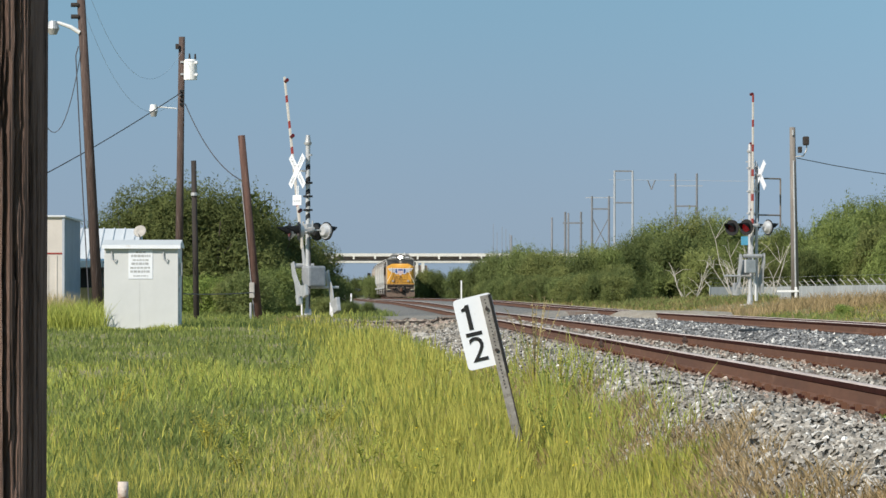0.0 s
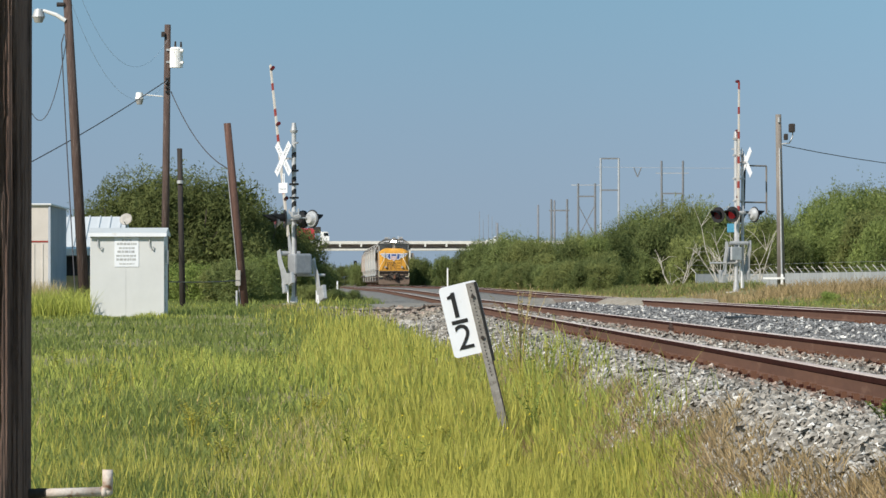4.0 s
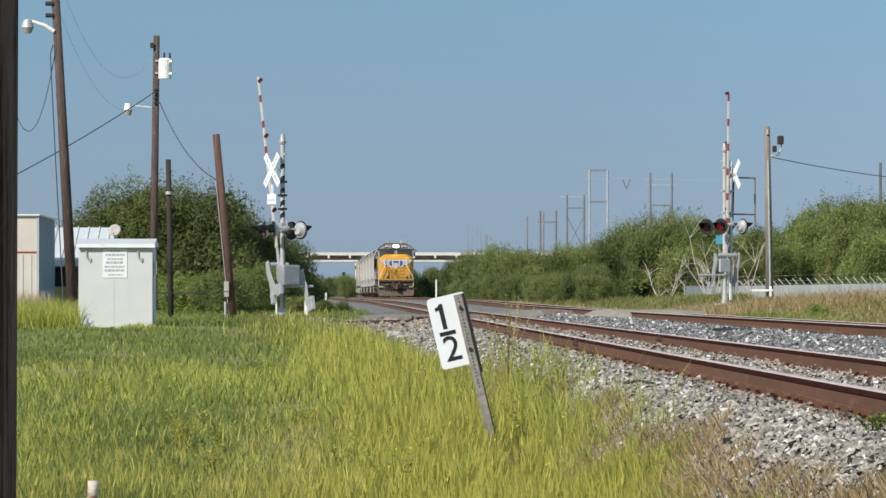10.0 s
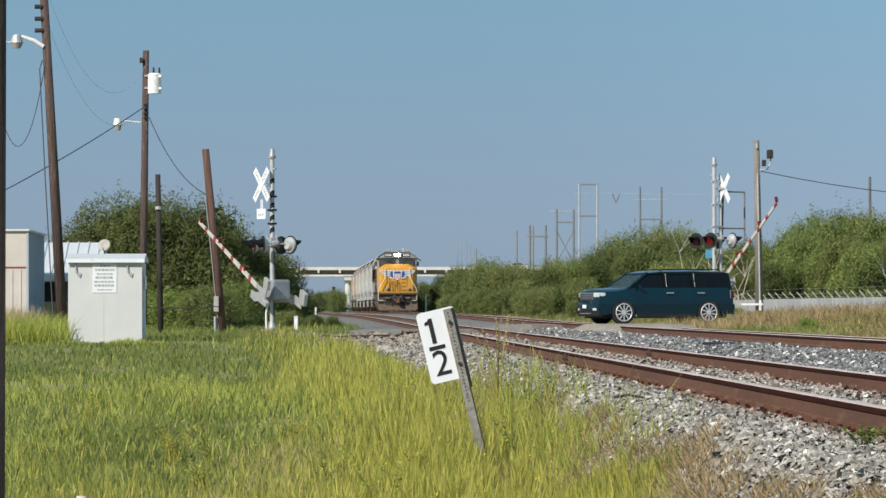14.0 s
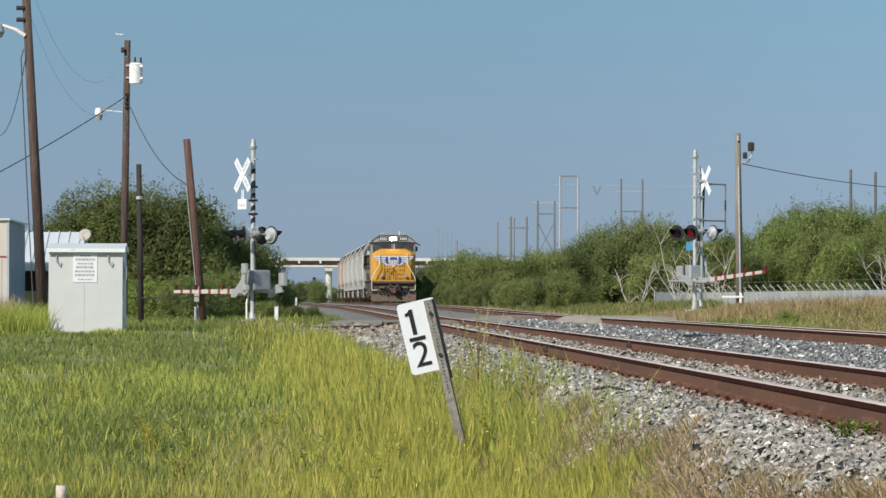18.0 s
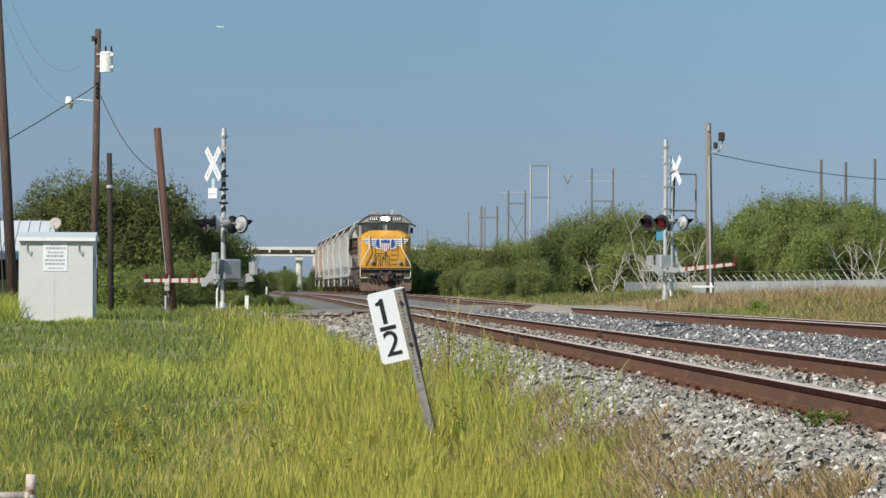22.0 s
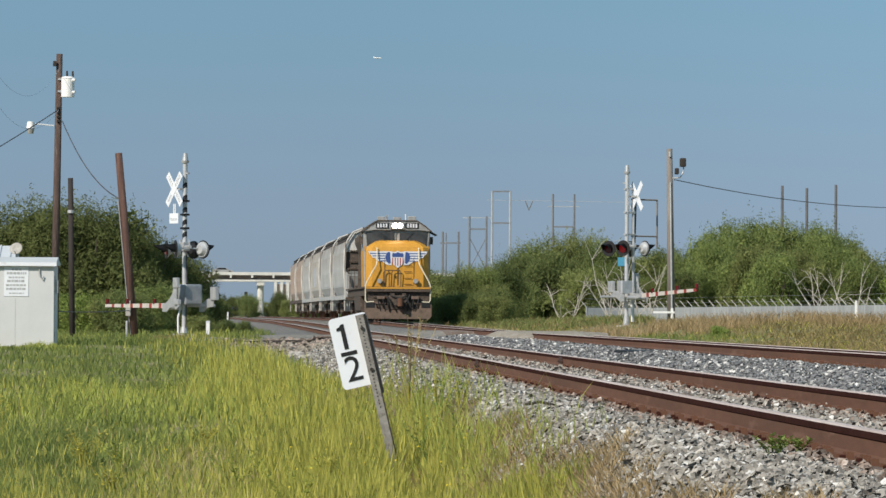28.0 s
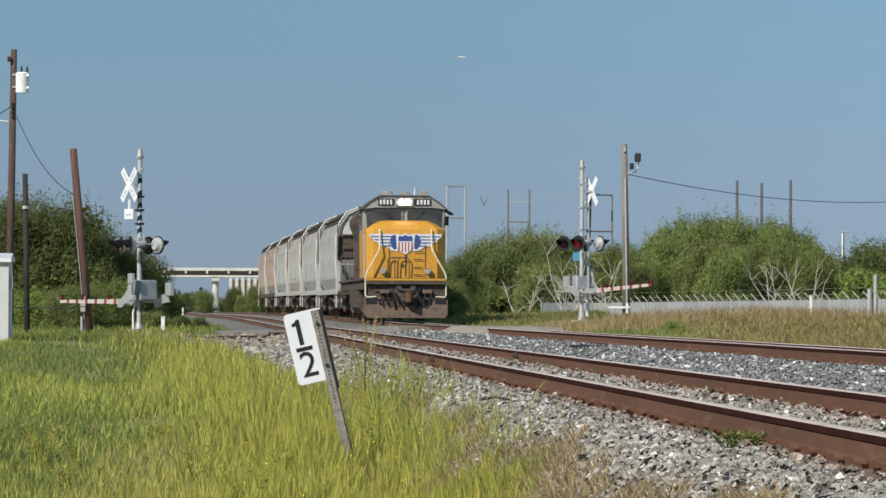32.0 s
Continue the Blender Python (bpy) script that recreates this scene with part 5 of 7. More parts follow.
stub_pole = pole("stub_pole", (-3.41, 136.1, 0.6), (-4.01, 136.1, 6.75), 0.15, 0.115, "wood_red", "leaning reddish-brown cut-off utility pole")
part("conduit", rod((-0.17, -0.13, 0.3), (-0.60, -0.12, 4.6), 0.013, seg=6), "galv", stub_pole, "white plastic conduit up the pole")
part("meter_box", box(-0.33, -0.17, -0.3, -0.12, 0.9, 1.4, 0.02), "dish", stub_pole, "pale grey meter box")
part("meter_conduit", rod((-0.29, -0.2, 0.0), (-0.29, -0.2, 0.75), 0.04, seg=8), "galv", stub_pole)
post_dark = pole("dark_post", (-5.52, 138.1, 0.5), (-5.63, 138.1, 6.0), 0.10, 0.085, "wood_dark", "slim black wooden post", "post")
part("collar", rod((-0.09, -0.05, 4.35), (-0.09, -0.05, 4.45), 0.11, seg=10), "galv", post_dark)

light_pole = pole("light_pole", (16.93, 165.8, 1.3), (16.82, 165.8, 8.22), 0.16, 0.115, "wood_grey", "weathered grey wooden pole with floodlight")
part("bracket", tube([(0.0, -0.16, 5.75), (0.3, -0.2, 5.78), (0.42, -0.2, 6.0), (0.44, -0.2, 6.25)], 0.03), "galv", light_pole)
part("floodlight", box(0.28, 0.52, -0.36, -0.06, 6.2, 6.55, 0.05), "wood_dark", light_pole, "dark floodlight head")
part("small_floodlight", box(0.08, 0.24, -0.36, -0.12, 5.9, 6.15, 0.04), "wood_dark", light_pole)
part("photocell", rod((-0.1, -0.15, 6.6), (-0.1, -0.15, 6.8), 0.05, seg=8), "galv", light_pole)
part("riser", rod((0.0, -0.2, 0.2), (-0.08, -0.16, 5.6), 0.035, seg=6), "galv", light_pole)
part("base_bracket", box(-0.75, 0.1, -0.3, -0.2, 0.42, 0.5), "white", light_pole, "white steel bracket")
part("base_collar", box(-0.05, 0.05, -0.28, -0.2, 0.2, 0.62, 0.02), "white", light_pole)

wire("overhead_wire", (-6.8, 155.2, 9.05), (-13.6, 133, 3.72), 0.25, 0.02, "twisted dark service cable")
wire("overhead_wire", (-8.97, 133.1, 9.35), (-10.6, 133.0, 8.9), 2.4, 0.014, "thin sagging service wire")
wire("overhead_wire", (-6.65, 155.4, 8.65), (-3.9, 136.1, 5.25), 0.5, 0.02, "sagging wire to the cut-off pole")
wire("overhead_wire", (-6.75, 155.4, 9.1), (-9.1, 133.2, 11.2), 2.0, 0.005, "thin pale overhead wire", "pale_wire")
wire("overhead_wire", (-6.75, 155.4, 10.6), (-9.1, 133.2, 12.2), 2.2, 0.005, "thin pale overhead wire", "pale_wire")
wire("service_cable", (-4.95, 114.5, 1.62), (-3.62, 135.9, 1.68), 0.03, 0.014, "thin dark cable from cabinet to pole")
wire("overhead_wire", (17.0, 165.7, 7.0), (48.4, 248.6, 9.3), 1.1, 0.018, "long dark cable from the light pole")

# ---- equipment cabinet ----
cabinet = empty("equipment_cabinet", pose(-6.02, 113.0, 0.36, 0, 0, -0.5), "white metal trackside equipment cabinet in the grass", "equipment cabinet")
part("body", box(-0.98, 1.0, 0, 1.9, 0.0, 2.50, 0.015), "cabinet", cabinet)
part("roof", prism_x([(-0.12, 2.50), (-0.12, 2.56), (0.95, 2.72), (2.02, 2.56), (2.02, 2.50)], -1.03, 1.06), "cabinet", cabinet, "low white metal roof")
part("drip_edge", box(-1.04, 1.07, -0.13, -0.118, 2.47, 2.57), "sign_white", cabinet)
for x in (-0.72, 0.66):
    part("lifting_hook", tube([(x - 0.05, -0.03, 2.42), (x - 0.05, -0.05, 2.2), (x + 0.02, -0.06, 2.12), (x + 0.06, -0.04, 2.2)], 0.016), "galv", cabinet)
lab = part("notice", box(-0.33, 0.32, -0.012, -0.002, 1.66, 2.45, 0.01), "sign_white", cabinet, "white notice panel with grey printed lines")
pw = random.Random(17)
for k, (w, th) in enumerate(((0.26, 0.06), (0.52, 0.075), (0.42, 0.055), (0.50, 0.075), (0.56, 0.06), (0.56, 0.07), (0.40, 0.04))):
    x = -w / 2
    while x < w / 2 - 0.03:
        d = min(pw.uniform(0.035, 0.10), w / 2 - x)
        part("printed_word", box(x, x + d, -0.016, -0.0125, 2.35 - 0.104 * k, 2.35 + th * 0.8 - 0.104 * k), "galv", lab)
        x += d + 0.018
for z in (0.6, 1.3, 2.1):
    part("door_hinge", box(1.0, 1.03, 0.1, 0.2, z, z + 0.12), "galv", cabinet)
part("side_door", box(1.0, 1.02, 0.3, 1.5, 0.1, 2.25), "cabinet", cabinet)
part("conduit_box", box(1.0, 1.10, 0.1, 0.3, 1.75, 2.1), "galv", cabinet)
part("front_seam", box(-0.03, -0.022, -0.003, 0.0, 0.05, 1.62), "galv", cabinet)
part("plinth", box(-0.95, 0.95, 0.05, 1.85, -0.4, 0.0), "concrete", cabinet)

# ---- buildings ----
shed = empty("metal_shed", pose(-10.7, 149.2, 0.6), "cream metal shed with red stripe and blue-grey side", "shed")
part("front_wall", box(-4.5, 0.0, 0, 0.15, 0, 3.75), "cream", shed)
part("side_wall", box(-0.15, 0.0, 0.15, 9, 0, 3.75), "shed_blue", shed, "blue-grey ribbed side wall")
part("rear_wall", box(-4.5, 0.0, 9, 9.15, 0, 3.75), "cream", shed)
part("roof", box(-4.6, 0.1, -0.1, 9.2, 3.75, 3.82, 0.02), "roof_metal", shed)
part("red_stripe", box(-4.5, -0.01, -0.012, 0.0, 2.44, 2.50), "red_band", shed, "red painted stripe")
for k in range(15):
    part("wall_rib", box(-4.45 + 0.3 * k, -4.40 + 0.3 * k, -0.02, 0.0, 0.0, 2.40), "cream", shed)
for k in range(24):
    part("wall_rib", box(0.0, 0.025, 0.3 + 0.36 * k, 0.42 + 0.36 * k, 0.0, 3.7), "shed_blue", shed)
part("corner_post", box(-0.02, 0.06, -0.03, 0.12, 0.0, 3.78), "shed_blue", shed)

house = empty("metal_roof_building", pose(-12.2, 159.0, 0.6), "low building with pale ribbed metal roof", "building")
part("wall", box(-3.5, 3.2, 1.0, 8.0, 0, 2.3), "wood_grey", house, "brown-grey wall")
part("roof", prism_x([(0.6, 2.2), (0.6, 2.3), (4.6, 3.58), (8.4, 2.3), (8.4, 2.2)], -3.8, 3.5), "roof_metal", house, "pale ribbed metal roof")
for k in range(18):
    part("roof_rib", prism_x([(0.58, 2.31), (4.6, 3.60), (4.6, 3.625), (0.58, 2.335)], -3.7 + 0.41 * k, -3.66 + 0.41 * k), "roof_metal", house)
part("fascia", box(-3.8, 3.5, 0.5, 0.6, 2.05, 2.3), "white", house)
part("dark_doorway", box(0.6, 2.2, 0.97, 1.0, 0.0, 2.0), "wood_dark", house)
part("tan_door", box(0.9, 2.7, 0.92, 0.96, 0.0, 1.28), "tan_paint", house, "tan painted panel")
dish = empty("satellite_dish", pose(-8.43, 158.0, 2.86), "pale round satellite dish on a short mast", "satellite dish")
db = bmesh.new()
bmesh.ops.create_uvsphere(db, u_segments=20, v_segments=10, radius=0.55)
bmesh.ops.delete(db, geom=[v for v in db.verts if v.co.z > -0.38], context="VERTS")
bmesh.ops.translate(db, vec=(0, 0, 0.55), verts=db.verts)
bmesh.ops.solidify(db, geom=db.faces, thickness=0.015)
bowl = part("bowl", db, "dish", dish, smooth=True)
bowl.matrix_local = pose(0, 0, 1.1, 65, 0, -15)
bowl.scale = (0.75, 0.75, 0.75)
part("mast", rod((0, 0.1, -2.5), (0, 0.1, 1.1), 0.03, seg=8), "galv", dish)
part("feed_arm", rod((0, -0.05, 0.85), (-0.05, -0.5, 1.05), 0.015, seg=6), "galv", dish)

# ---- half-mile sign ----
sign = empty("milepost_sign", pose(1.375, 35.0, 0.0, 0, -13.4, 0), "leaning white fraction sign on perforated steel post", "sign")
plate = prism([(-0.315 + 0.03, 0.0), (-0.315 + 0.01, 0.008), (-0.315, 0.03), (-0.315, 0.57), (-0.305, 0.592), (-0.285, 0.6), (-0.02, 0.6), (0.0, 0.592), (0.012, 0.57), (0.012, 0.03), (0.0, 0.008), (-0.02, 0.0)], 0.0, 0.004)
pl = part("plate", plate, "sign_white", sign, "white enamel plate with rounded corners")
pl.matrix_local = pose(0.01, 0, 0.95)
part("digit_one", prism([(-0.195, 0.33), (-0.195, 0.54), (-0.222, 0.54), (-0.235, 0.522), (-0.262, 0.512), (-0.262, 0.49), (-0.23, 0.492), (-0.23, 0.33)], -0.005, -0.001), "black", pl, "black figure")
text_part("digit_two", "2", 0.30, pose(-0.195, -0.003, 0.15, 90, 0, 0), "black", pl, "black figure")
part("fraction_bar", box(-0.27, -0.135, -0.004, -0.001, 0.275, 0.307), "black", pl, "black bar")
pt = bmesh.new()
box(-0.070, -0.012, -0.045, -0.041, -0.15, 1.535, bm=pt)
box(-0.012, -0.008, -0.045, 0.0, -0.15, 1.535, bm=pt)
box(-0.074, -0.070, -0.045, -0.002, -0.15, 1.535, bm=pt)
post = part("post", pt, "post_steel", sign, "galvanised perforated post")
# black strip puts the shade of the flange into its colour
part("post_flange", box(-0.006, 0.018, -0.046, -0.002, 0.86, 1.535), "black", post, "flange painted black for its shaded side")
for k in range(26):
    part("hole", rod((-0.041, -0.047, 0.75 + 0.03 * k), (-0.041, -0.0452, 0.75 + 0.03 * k), 0.0065, seg=8), "black", post)
for z in (1.07, 1.42):
    part("bolt", rod((-0.041, -0.06, z), (-0.041, -0.045, z), 0.016, seg=8), "wood_dark", post)
part("post_edge", box(-0.007, 0.004, -0.044, -0.004, -0.15, 0.86), "wood_dark", post, "thin dark edge of the lower post")
sign.location.z = 0.075

# ---- near wooden pole and its pipe ----
zz = np.concatenate([np.linspace(-0.3, 0.6, 10), np.linspace(0.62, 2.4, 110), np.linspace(2.5, 8.5, 30)])
rng = np.random.RandomState(5)
cracks = [(rng.uniform(-1.45, -0.62), rng.uniform(0.5, 3.2), rng.uniform(0.10, 0.55), rng.uniform(0.006, 0.017), rng.uniform(0.010, 0.030)) for k in range(46)]
cracks += [(rng.uniform(-1.3, -0.62), rng.uniform(0.7, 2.6), rng.uniform(0.25, 0.8), rng.uniform(0.016, 0.026), 0.05) for k in range(9)]
cracks += [(rng.uniform(-0.65, 0.0), rng.uniform(0.5, 3.2), rng.uniform(0.15, 0.5), 0.011, 0.014) for k in range(22)]
ang = np.concatenate([np.linspace(-1.6, 0.15, 300, endpoint=False), np.linspace(0.15, 2 * math.pi - 1.6, 50, endpoint=False)])
NP = len(ang)
A, Z = np.meshgrid(ang, zz)
R = 0.1595 - 0.001 * Z + (0.0010 * np.sin(A * 23 + np.sin(Z * 2.1) * 1.6) + 0.0008 * np.sin(A * 61 + np.sin(Z * 3.3) * 2.2) + 0.0006 * np.sin(A * 113 + Z * 5)) * np.clip((-0.45 - A) / 0.3, 0.15, 1)
for ca, cz, cl, cw, cd in cracks:
    wob = 0.012 * np.sin(Z * 5 + ca * 9) + 0.008 * np.sin(Z * 23 + cz * 7) + 0.005 * np.sin(Z * 61 + cz * 5)
    R -= cd * np.exp(-((A - ca - wob) / cw) ** 4) * np.clip(1 - np.abs(Z - cz) / cl, 0, 1) ** 0.4
V = np.stack([R * np.cos(A) + 0.0035 * (Z - 1.1) - 0.0079, R * np.sin(A), Z], -1).reshape(-1, 3)
i = (np.arange(len(zz) - 1)[:, None] * NP + np.arange(NP)[None])
j = (np.arange(len(zz) - 1)[:, None] * NP + (np.arange(NP)[None] + 1) % NP)
near_pole = empty("utility_pole", pose(-0.855, 9.32, 0.0), "cracked dark brown wooden utility pole close by", "utility pole")
sheet("shaft", V, np.stack([i, j, j + NP, i + NP], -1).reshape(-1, 4), "wood_near", near_pole, smooth=True)
pp = rod((0.1, -0.02, 1.088), (0.318, -0.02, 1.094), 0.0105, seg=14)
bmesh.ops.create_uvsphere(pp, u_segments=12, v_segments=8, radius=0.0122, matrix=Matrix.Translation((0.321, -0.02, 1.095)))
rod((0.321, -0.02, 1.095), (0.321, -0.02, 1.142), 0.0118, seg=14, bm=pp)
rod((0.308, -0.02, 1.0935), (0.318, -0.02, 1.094), 0.0125, seg=14, bm=pp)
part("bent_pipe", pp, "pale_pipe", near_pole, "old white-painted pipe elbow with rust", smooth=True)
part("pipe_sleeve", rod((0.1, -0.02, 1.088), (0.186, -0.02, 1.091), 0.0112, seg=12), "wood_dark", near_pole)


# ---- trees and bushes ----
def crown_mesh(name, lobes, count, leaf, material, seed, ragged=0.12):
    """Lobes (x, y, z, rx, rz) set with rounded clumps of small leaves, short twigs standing out, and broader leaves inside."""
    r = np.random.RandomState(seed)
    LB = np.array(lobes)
    vol = (LB[:, 3] * LB[:, 3] * LB[:, 4]) ** 0.67
    nc = len(lobes) * 26
    pick = r.choice(len(lobes), nc, p=vol / vol.sum())
    dc = r.normal(size=(nc, 3))
    dc /= np.linalg.norm(dc, axis=1)[:, None]
    dc[:, 2] = np.where(dc[:, 2] < -0.35, -dc[:, 2], dc[:, 2])
    size = np.stack([LB[pick, 3], LB[pick, 3], LB[pick, 4]], -1)
    C = LB[pick, :3] + dc * size * r.uniform(0.78, 0.96, (nc, 1))
    rc = np.minimum(LB[pick, 3], LB[pick, 4]) * r.uniform(0.20, 0.42, nc)
    k = r.choice(nc, count, p=rc ** 2 / (rc ** 2).sum())
    d = dc[k] * 0.55 + r.normal(size=(count, 3)) * 0.62
    d /= np.linalg.norm(d, axis=1)[:, None]
    P = C[k] + d * (rc[k] * (0.55 + 0.5 * r.rand(count) ** 0.5))[:, None]
    # short twigs that stand out of the outline
    on = r.rand(count) < 0.025 + ragged * 0.2
    way = dc * 0.6 + np.array([0, 0, 0.55]) + r.normal(0, 0.2, (nc, 3))
    along = r.rand(count)
    P[on] = (C[k] + way[k] * (rc[k] + along * 0.2 * (r.rand(nc) ** 2)[k])[:, None] + r.normal(0, 0.05, (count, 3)))[on]
    # broad shaded leaves that fill the inside
    fill = (~on) & (r.rand(count) < 0.30)
    df = dc[k] + r.normal(0, 0.35, (count, 3))
    df /= np.linalg.norm(df, axis=1)[:, None]
    P[fill] = (LB[pick[k], :3] + df * size[k] * r.uniform(0.45, 0.88, (count, 1)))[fill]
    P[:, 2] = np.maximum(P[:, 2], 0.05)
    n = d + r.normal(0, 0.42, (count, 3))
    n /= np.linalg.norm(n, axis=1)[:, None]
    t = np.cross(n, r.normal(size=(count, 3)))
    t /= np.linalg.norm(t, axis=1)[:, None]
    b = np.cross(n, t)
    s = leaf * (r.uniform(0.55, 1.35, count) * np.where(fill, 2.6, 1.0))[:, None]
    t, b = t * s, b * s * r.uniform(0.35, 0.7, (count, 1))
    V = np.stack([P - t, P + b * 1.1 - n * s * 0.25, P + t * 1.15 - b * 0.6], 1).reshape(-1, 3)
    me = bpy.data.meshes.new(name)
    me.from_pydata(V.tolist(), [], (np.arange(count)[:, None] * 3 + np.arange(3)).tolist())
    me.materials.append(M[material])
    return me


def stems_mesh(name, spread, height, r0, count, seed, material="bark", twigs=2):
    """A few tapered, forking limbs from one root."""
    r = random.Random(seed)
    bm = bmesh.new()
    for k in range(count):
        a = 2 * math.pi * (k + r.random()) / count
        p = Vector((0.1 * math.cos(a), 0.1 * math.sin(a), -0.3))
        d = Vector((math.cos(a) * spread, math.sin(a) * spread, height)) * r.uniform(0.7, 1.0)
        pts = [p + d * q + Vector((r.uniform(-1, 1), r.uniform(-1, 1), r.uniform(-0.5, 0.5))) * 0.10 * height * q * (1.2 - q) for q in (0, 0.25, 0.5, 0.75, 1)]
        tube(pts, [r0, r0 * 0.8, r0 * 0.6, r0 * 0.4, r0 * 0.15], 6, bm)
        for j in range(twigs):
            q = r.choice((1, 2, 3))
            e = pts[q] + Vector((r.uniform(-1, 1), r.uniform(-1, 1), r.uniform(0.3, 1.0))) * height * 0.3
            tube([pts[q], pts[q].lerp(e, 0.5) + Vector((0, 0, 0.05 * height)), e], [r0 * 0.45, r0 * 0.3, r0 * 0.1], 5, bm)
    me = bpy.data.meshes.new(name)
    bm.to_mesh(me)
    bm.free()
    me.materials.append(M[material])
    return me


def lobes_for(seed, width, height, n):
    r = random.Random(seed)
    out = []
    for k in range(n):
        x, y = r.uniform(-0.5, 0.5) * width * 0.8, r.uniform(-0.5, 0.5) * width * 0.6
        q = 1 - (2 * abs(x) / width) ** 2
        rz = height * r.uniform(0.18, 0.30)
        out.append((x, y, max(rz * 0.8, (height - rz) * q * r.uniform(0.5, 1.0)), width * r.uniform(0.16, 0.26), rz))
    out.append((0, 0, height * 0.45, width * 0.36, height * 0.42))
    out += [(math.cos(a) * width * 0.27, math.sin(a) * width * 0.2, height * 0.13, width * 0.24, height * 0.26) for a in (0.3, 1.6, 2.9, 4.1, 5.3)]
    return out


KINDS = {}
for key, w, h, n, count, leaf, material in (
        ("olive", 5.0, 3.7, 12, 20000, 0.049, "leaf_olive"), ("mid", 4.6, 3.9, 12, 20000, 0.049, "leaf_mid"),
        ("bright", 3.6, 2.4, 9, 10000, 0.050, "leaf_bright"), ("dark", 5.0, 4.2, 15, 40000, 0.041, "leaf_dark"), ("tall", 5.0, 4.2, 13, 24000, 0.044, "leaf_tall"), ("ragged", 5.2, 4.0, 14, 19000, 0.046, "leaf_olive")):
    KINDS[key] = (crown_mesh(key + "_crown", lobes_for(len(key) * 7 + n, w, h, n), count, leaf, material, n + count, 0.3 if key == "ragged" else 0.08),
                  stems_mesh(key + "_stems", w * 0.3, h * 0.75, 0.09, 5, n))
LABELS = {"olive": "olive-green thorny scrub bush", "mid": "dense mid-green scrub bush", "bright": "low bright green bush", "dark": "dark green broad-leaved tree", "tall": "tall feathery green bush", "ragged": "ragged olive-green mesquite bush"}


def bush(key, x, y, size, tall=1.0, turn=0.0, name="bush", category="bush", group="trackside scrub"):
    z = float(ground_z(x, y))
    g = empty(name, pose(x, y, z - 0.05, 0, 0, turn), LABELS[key], category, group)
    g.scale = (size, size, size * tall)
    c, t = new("crown", KINDS[key][0]), new("trunk", KINDS[key][1])
    c.parent, t.parent = g, g
    return g


# scrub beyond the crossing, right of the line: (bearing in mrad from the track's direction, top of it in mrad above eye)
rb = random.Random(11)
TOPS = [(8, 6), (18, 7), (27, 8.8), (32, 11.5), (37, 14), (42, 13), (48, 12.5), (55, 13.5), (60, 15.5), (66, 16.2), (71, 17.5), (77, 18.2), (83, 18.8), (88, 17), (94, 16), (101, 15.5), (107, 16.5), (110, 20.5), (115, 22), (123, 20.5), (131, 21), (137, 21), (142, 18.5), (148, 14.5), (154, 11.5), (160, 10), (170, 10)]


def top_at(b):
    return float(np.interp(b, [p[0] for p in TOPS], [p[1] for p in TOPS]))


for b in np.arange(9, 174, 4.7):
    for layer in range(2):
        dist = {0: rb.uniform(215, 250), 1: rb.uniform(265, 330)}[layer]
        if b > 64:
            dist = 352 + 30 * layer + rb.uniform(-4, 8)
        bb = b + rb.uniform(-2.2, 2.2)
        while bb * dist / 1000 < 8 + float(bend(dist)) + 4.2 and dist < 640:
            dist += 25
        h = float(np.interp(bb, [36, 58, 68], [0.96, 0.98, 1.08])) * (top_at(bb) * (rb.uniform(0.86, 1.05) if layer else rb.uniform(0.45, 0.85)) * dist / 1000 + 0.6)
        key = rb.choice(("olive", "mid", "mid", "ragged", "tall" if layer == 0 else "mid") if b > 36 else ("mid", "mid", "olive"))
        if b > 104:
            key = rb.choice(("tall", "tall", "olive"))
        base_h = {"olive": 3.7, "mid": 3.9, "ragged": 4.0, "bright": 2.4, "dark": 4.2, "tall": 4.2}[key]
        bush(key, bb * dist / 1000, dist, h / base_h * 0.76, 1.38, rb.uniform(0, 360))

# low skirt of the scrub beside the farther track
for y in np.arange(188, 330, 3.6):
    bush(rb.choice(("mid", "mid", "olive")), 11.75 + float(bend(y)) + rb.uniform(-0.2, 0.5), y, rb.uniform(0.36, 0.46), 1.05, rb.uniform(0, 360))

# trees and bushes left of the line
for x, y, size, tall, key in ((-8.6, 180, 1.46, 1.0, "dark"), (-6.7, 178, 1.42, 1.0, "dark"), (-10.4, 184, 1.14, 1.0, "dark"), (-12.0, 190, 0.86, 1.0, "dark"), (-5.0, 181, 1.16, 1.0, "dark"), (-3.9, 183, 1.06, 1.0, "dark"), (-2.9, 186, 0.90, 1.0, "dark")):
    bush(key, x, y, size, tall, x * 40, "tree", "tree", "dark trees behind the cabinet")
for x, y, size, key in ((11.4, 100, 0.16, "bright"), (-5.9, 160, 0.7, "bright"), (-4.6, 158, 0.50, "olive"), (-3.5, 162, 0.5, "tall"), (-2.6, 168, 0.6, "mid"), (-6.8, 163, 0.7, "bright"), (-2.2, 175, 0.45, "mid"), (-4.0, 150, 0.5, "mid"), (-1.7, 230, 0.5, "mid"), (-0.6, 150, 0.2, "mid"), (-1.6, 152, 0.24, "olive"), (0.1, 158, 0.16, "mid"), (-2.6, 300, 0.7, "olive"), (42.3, 262, 1.45, "bright"), (57.5, 352, 1.9, "mid"), (1.0, 560, 0.9, "mid"), (-3.0, 520, 0.8, "olive")):
    bush(key, x, y, size, 1.0, x * 70)
far_r = random.Random(3)
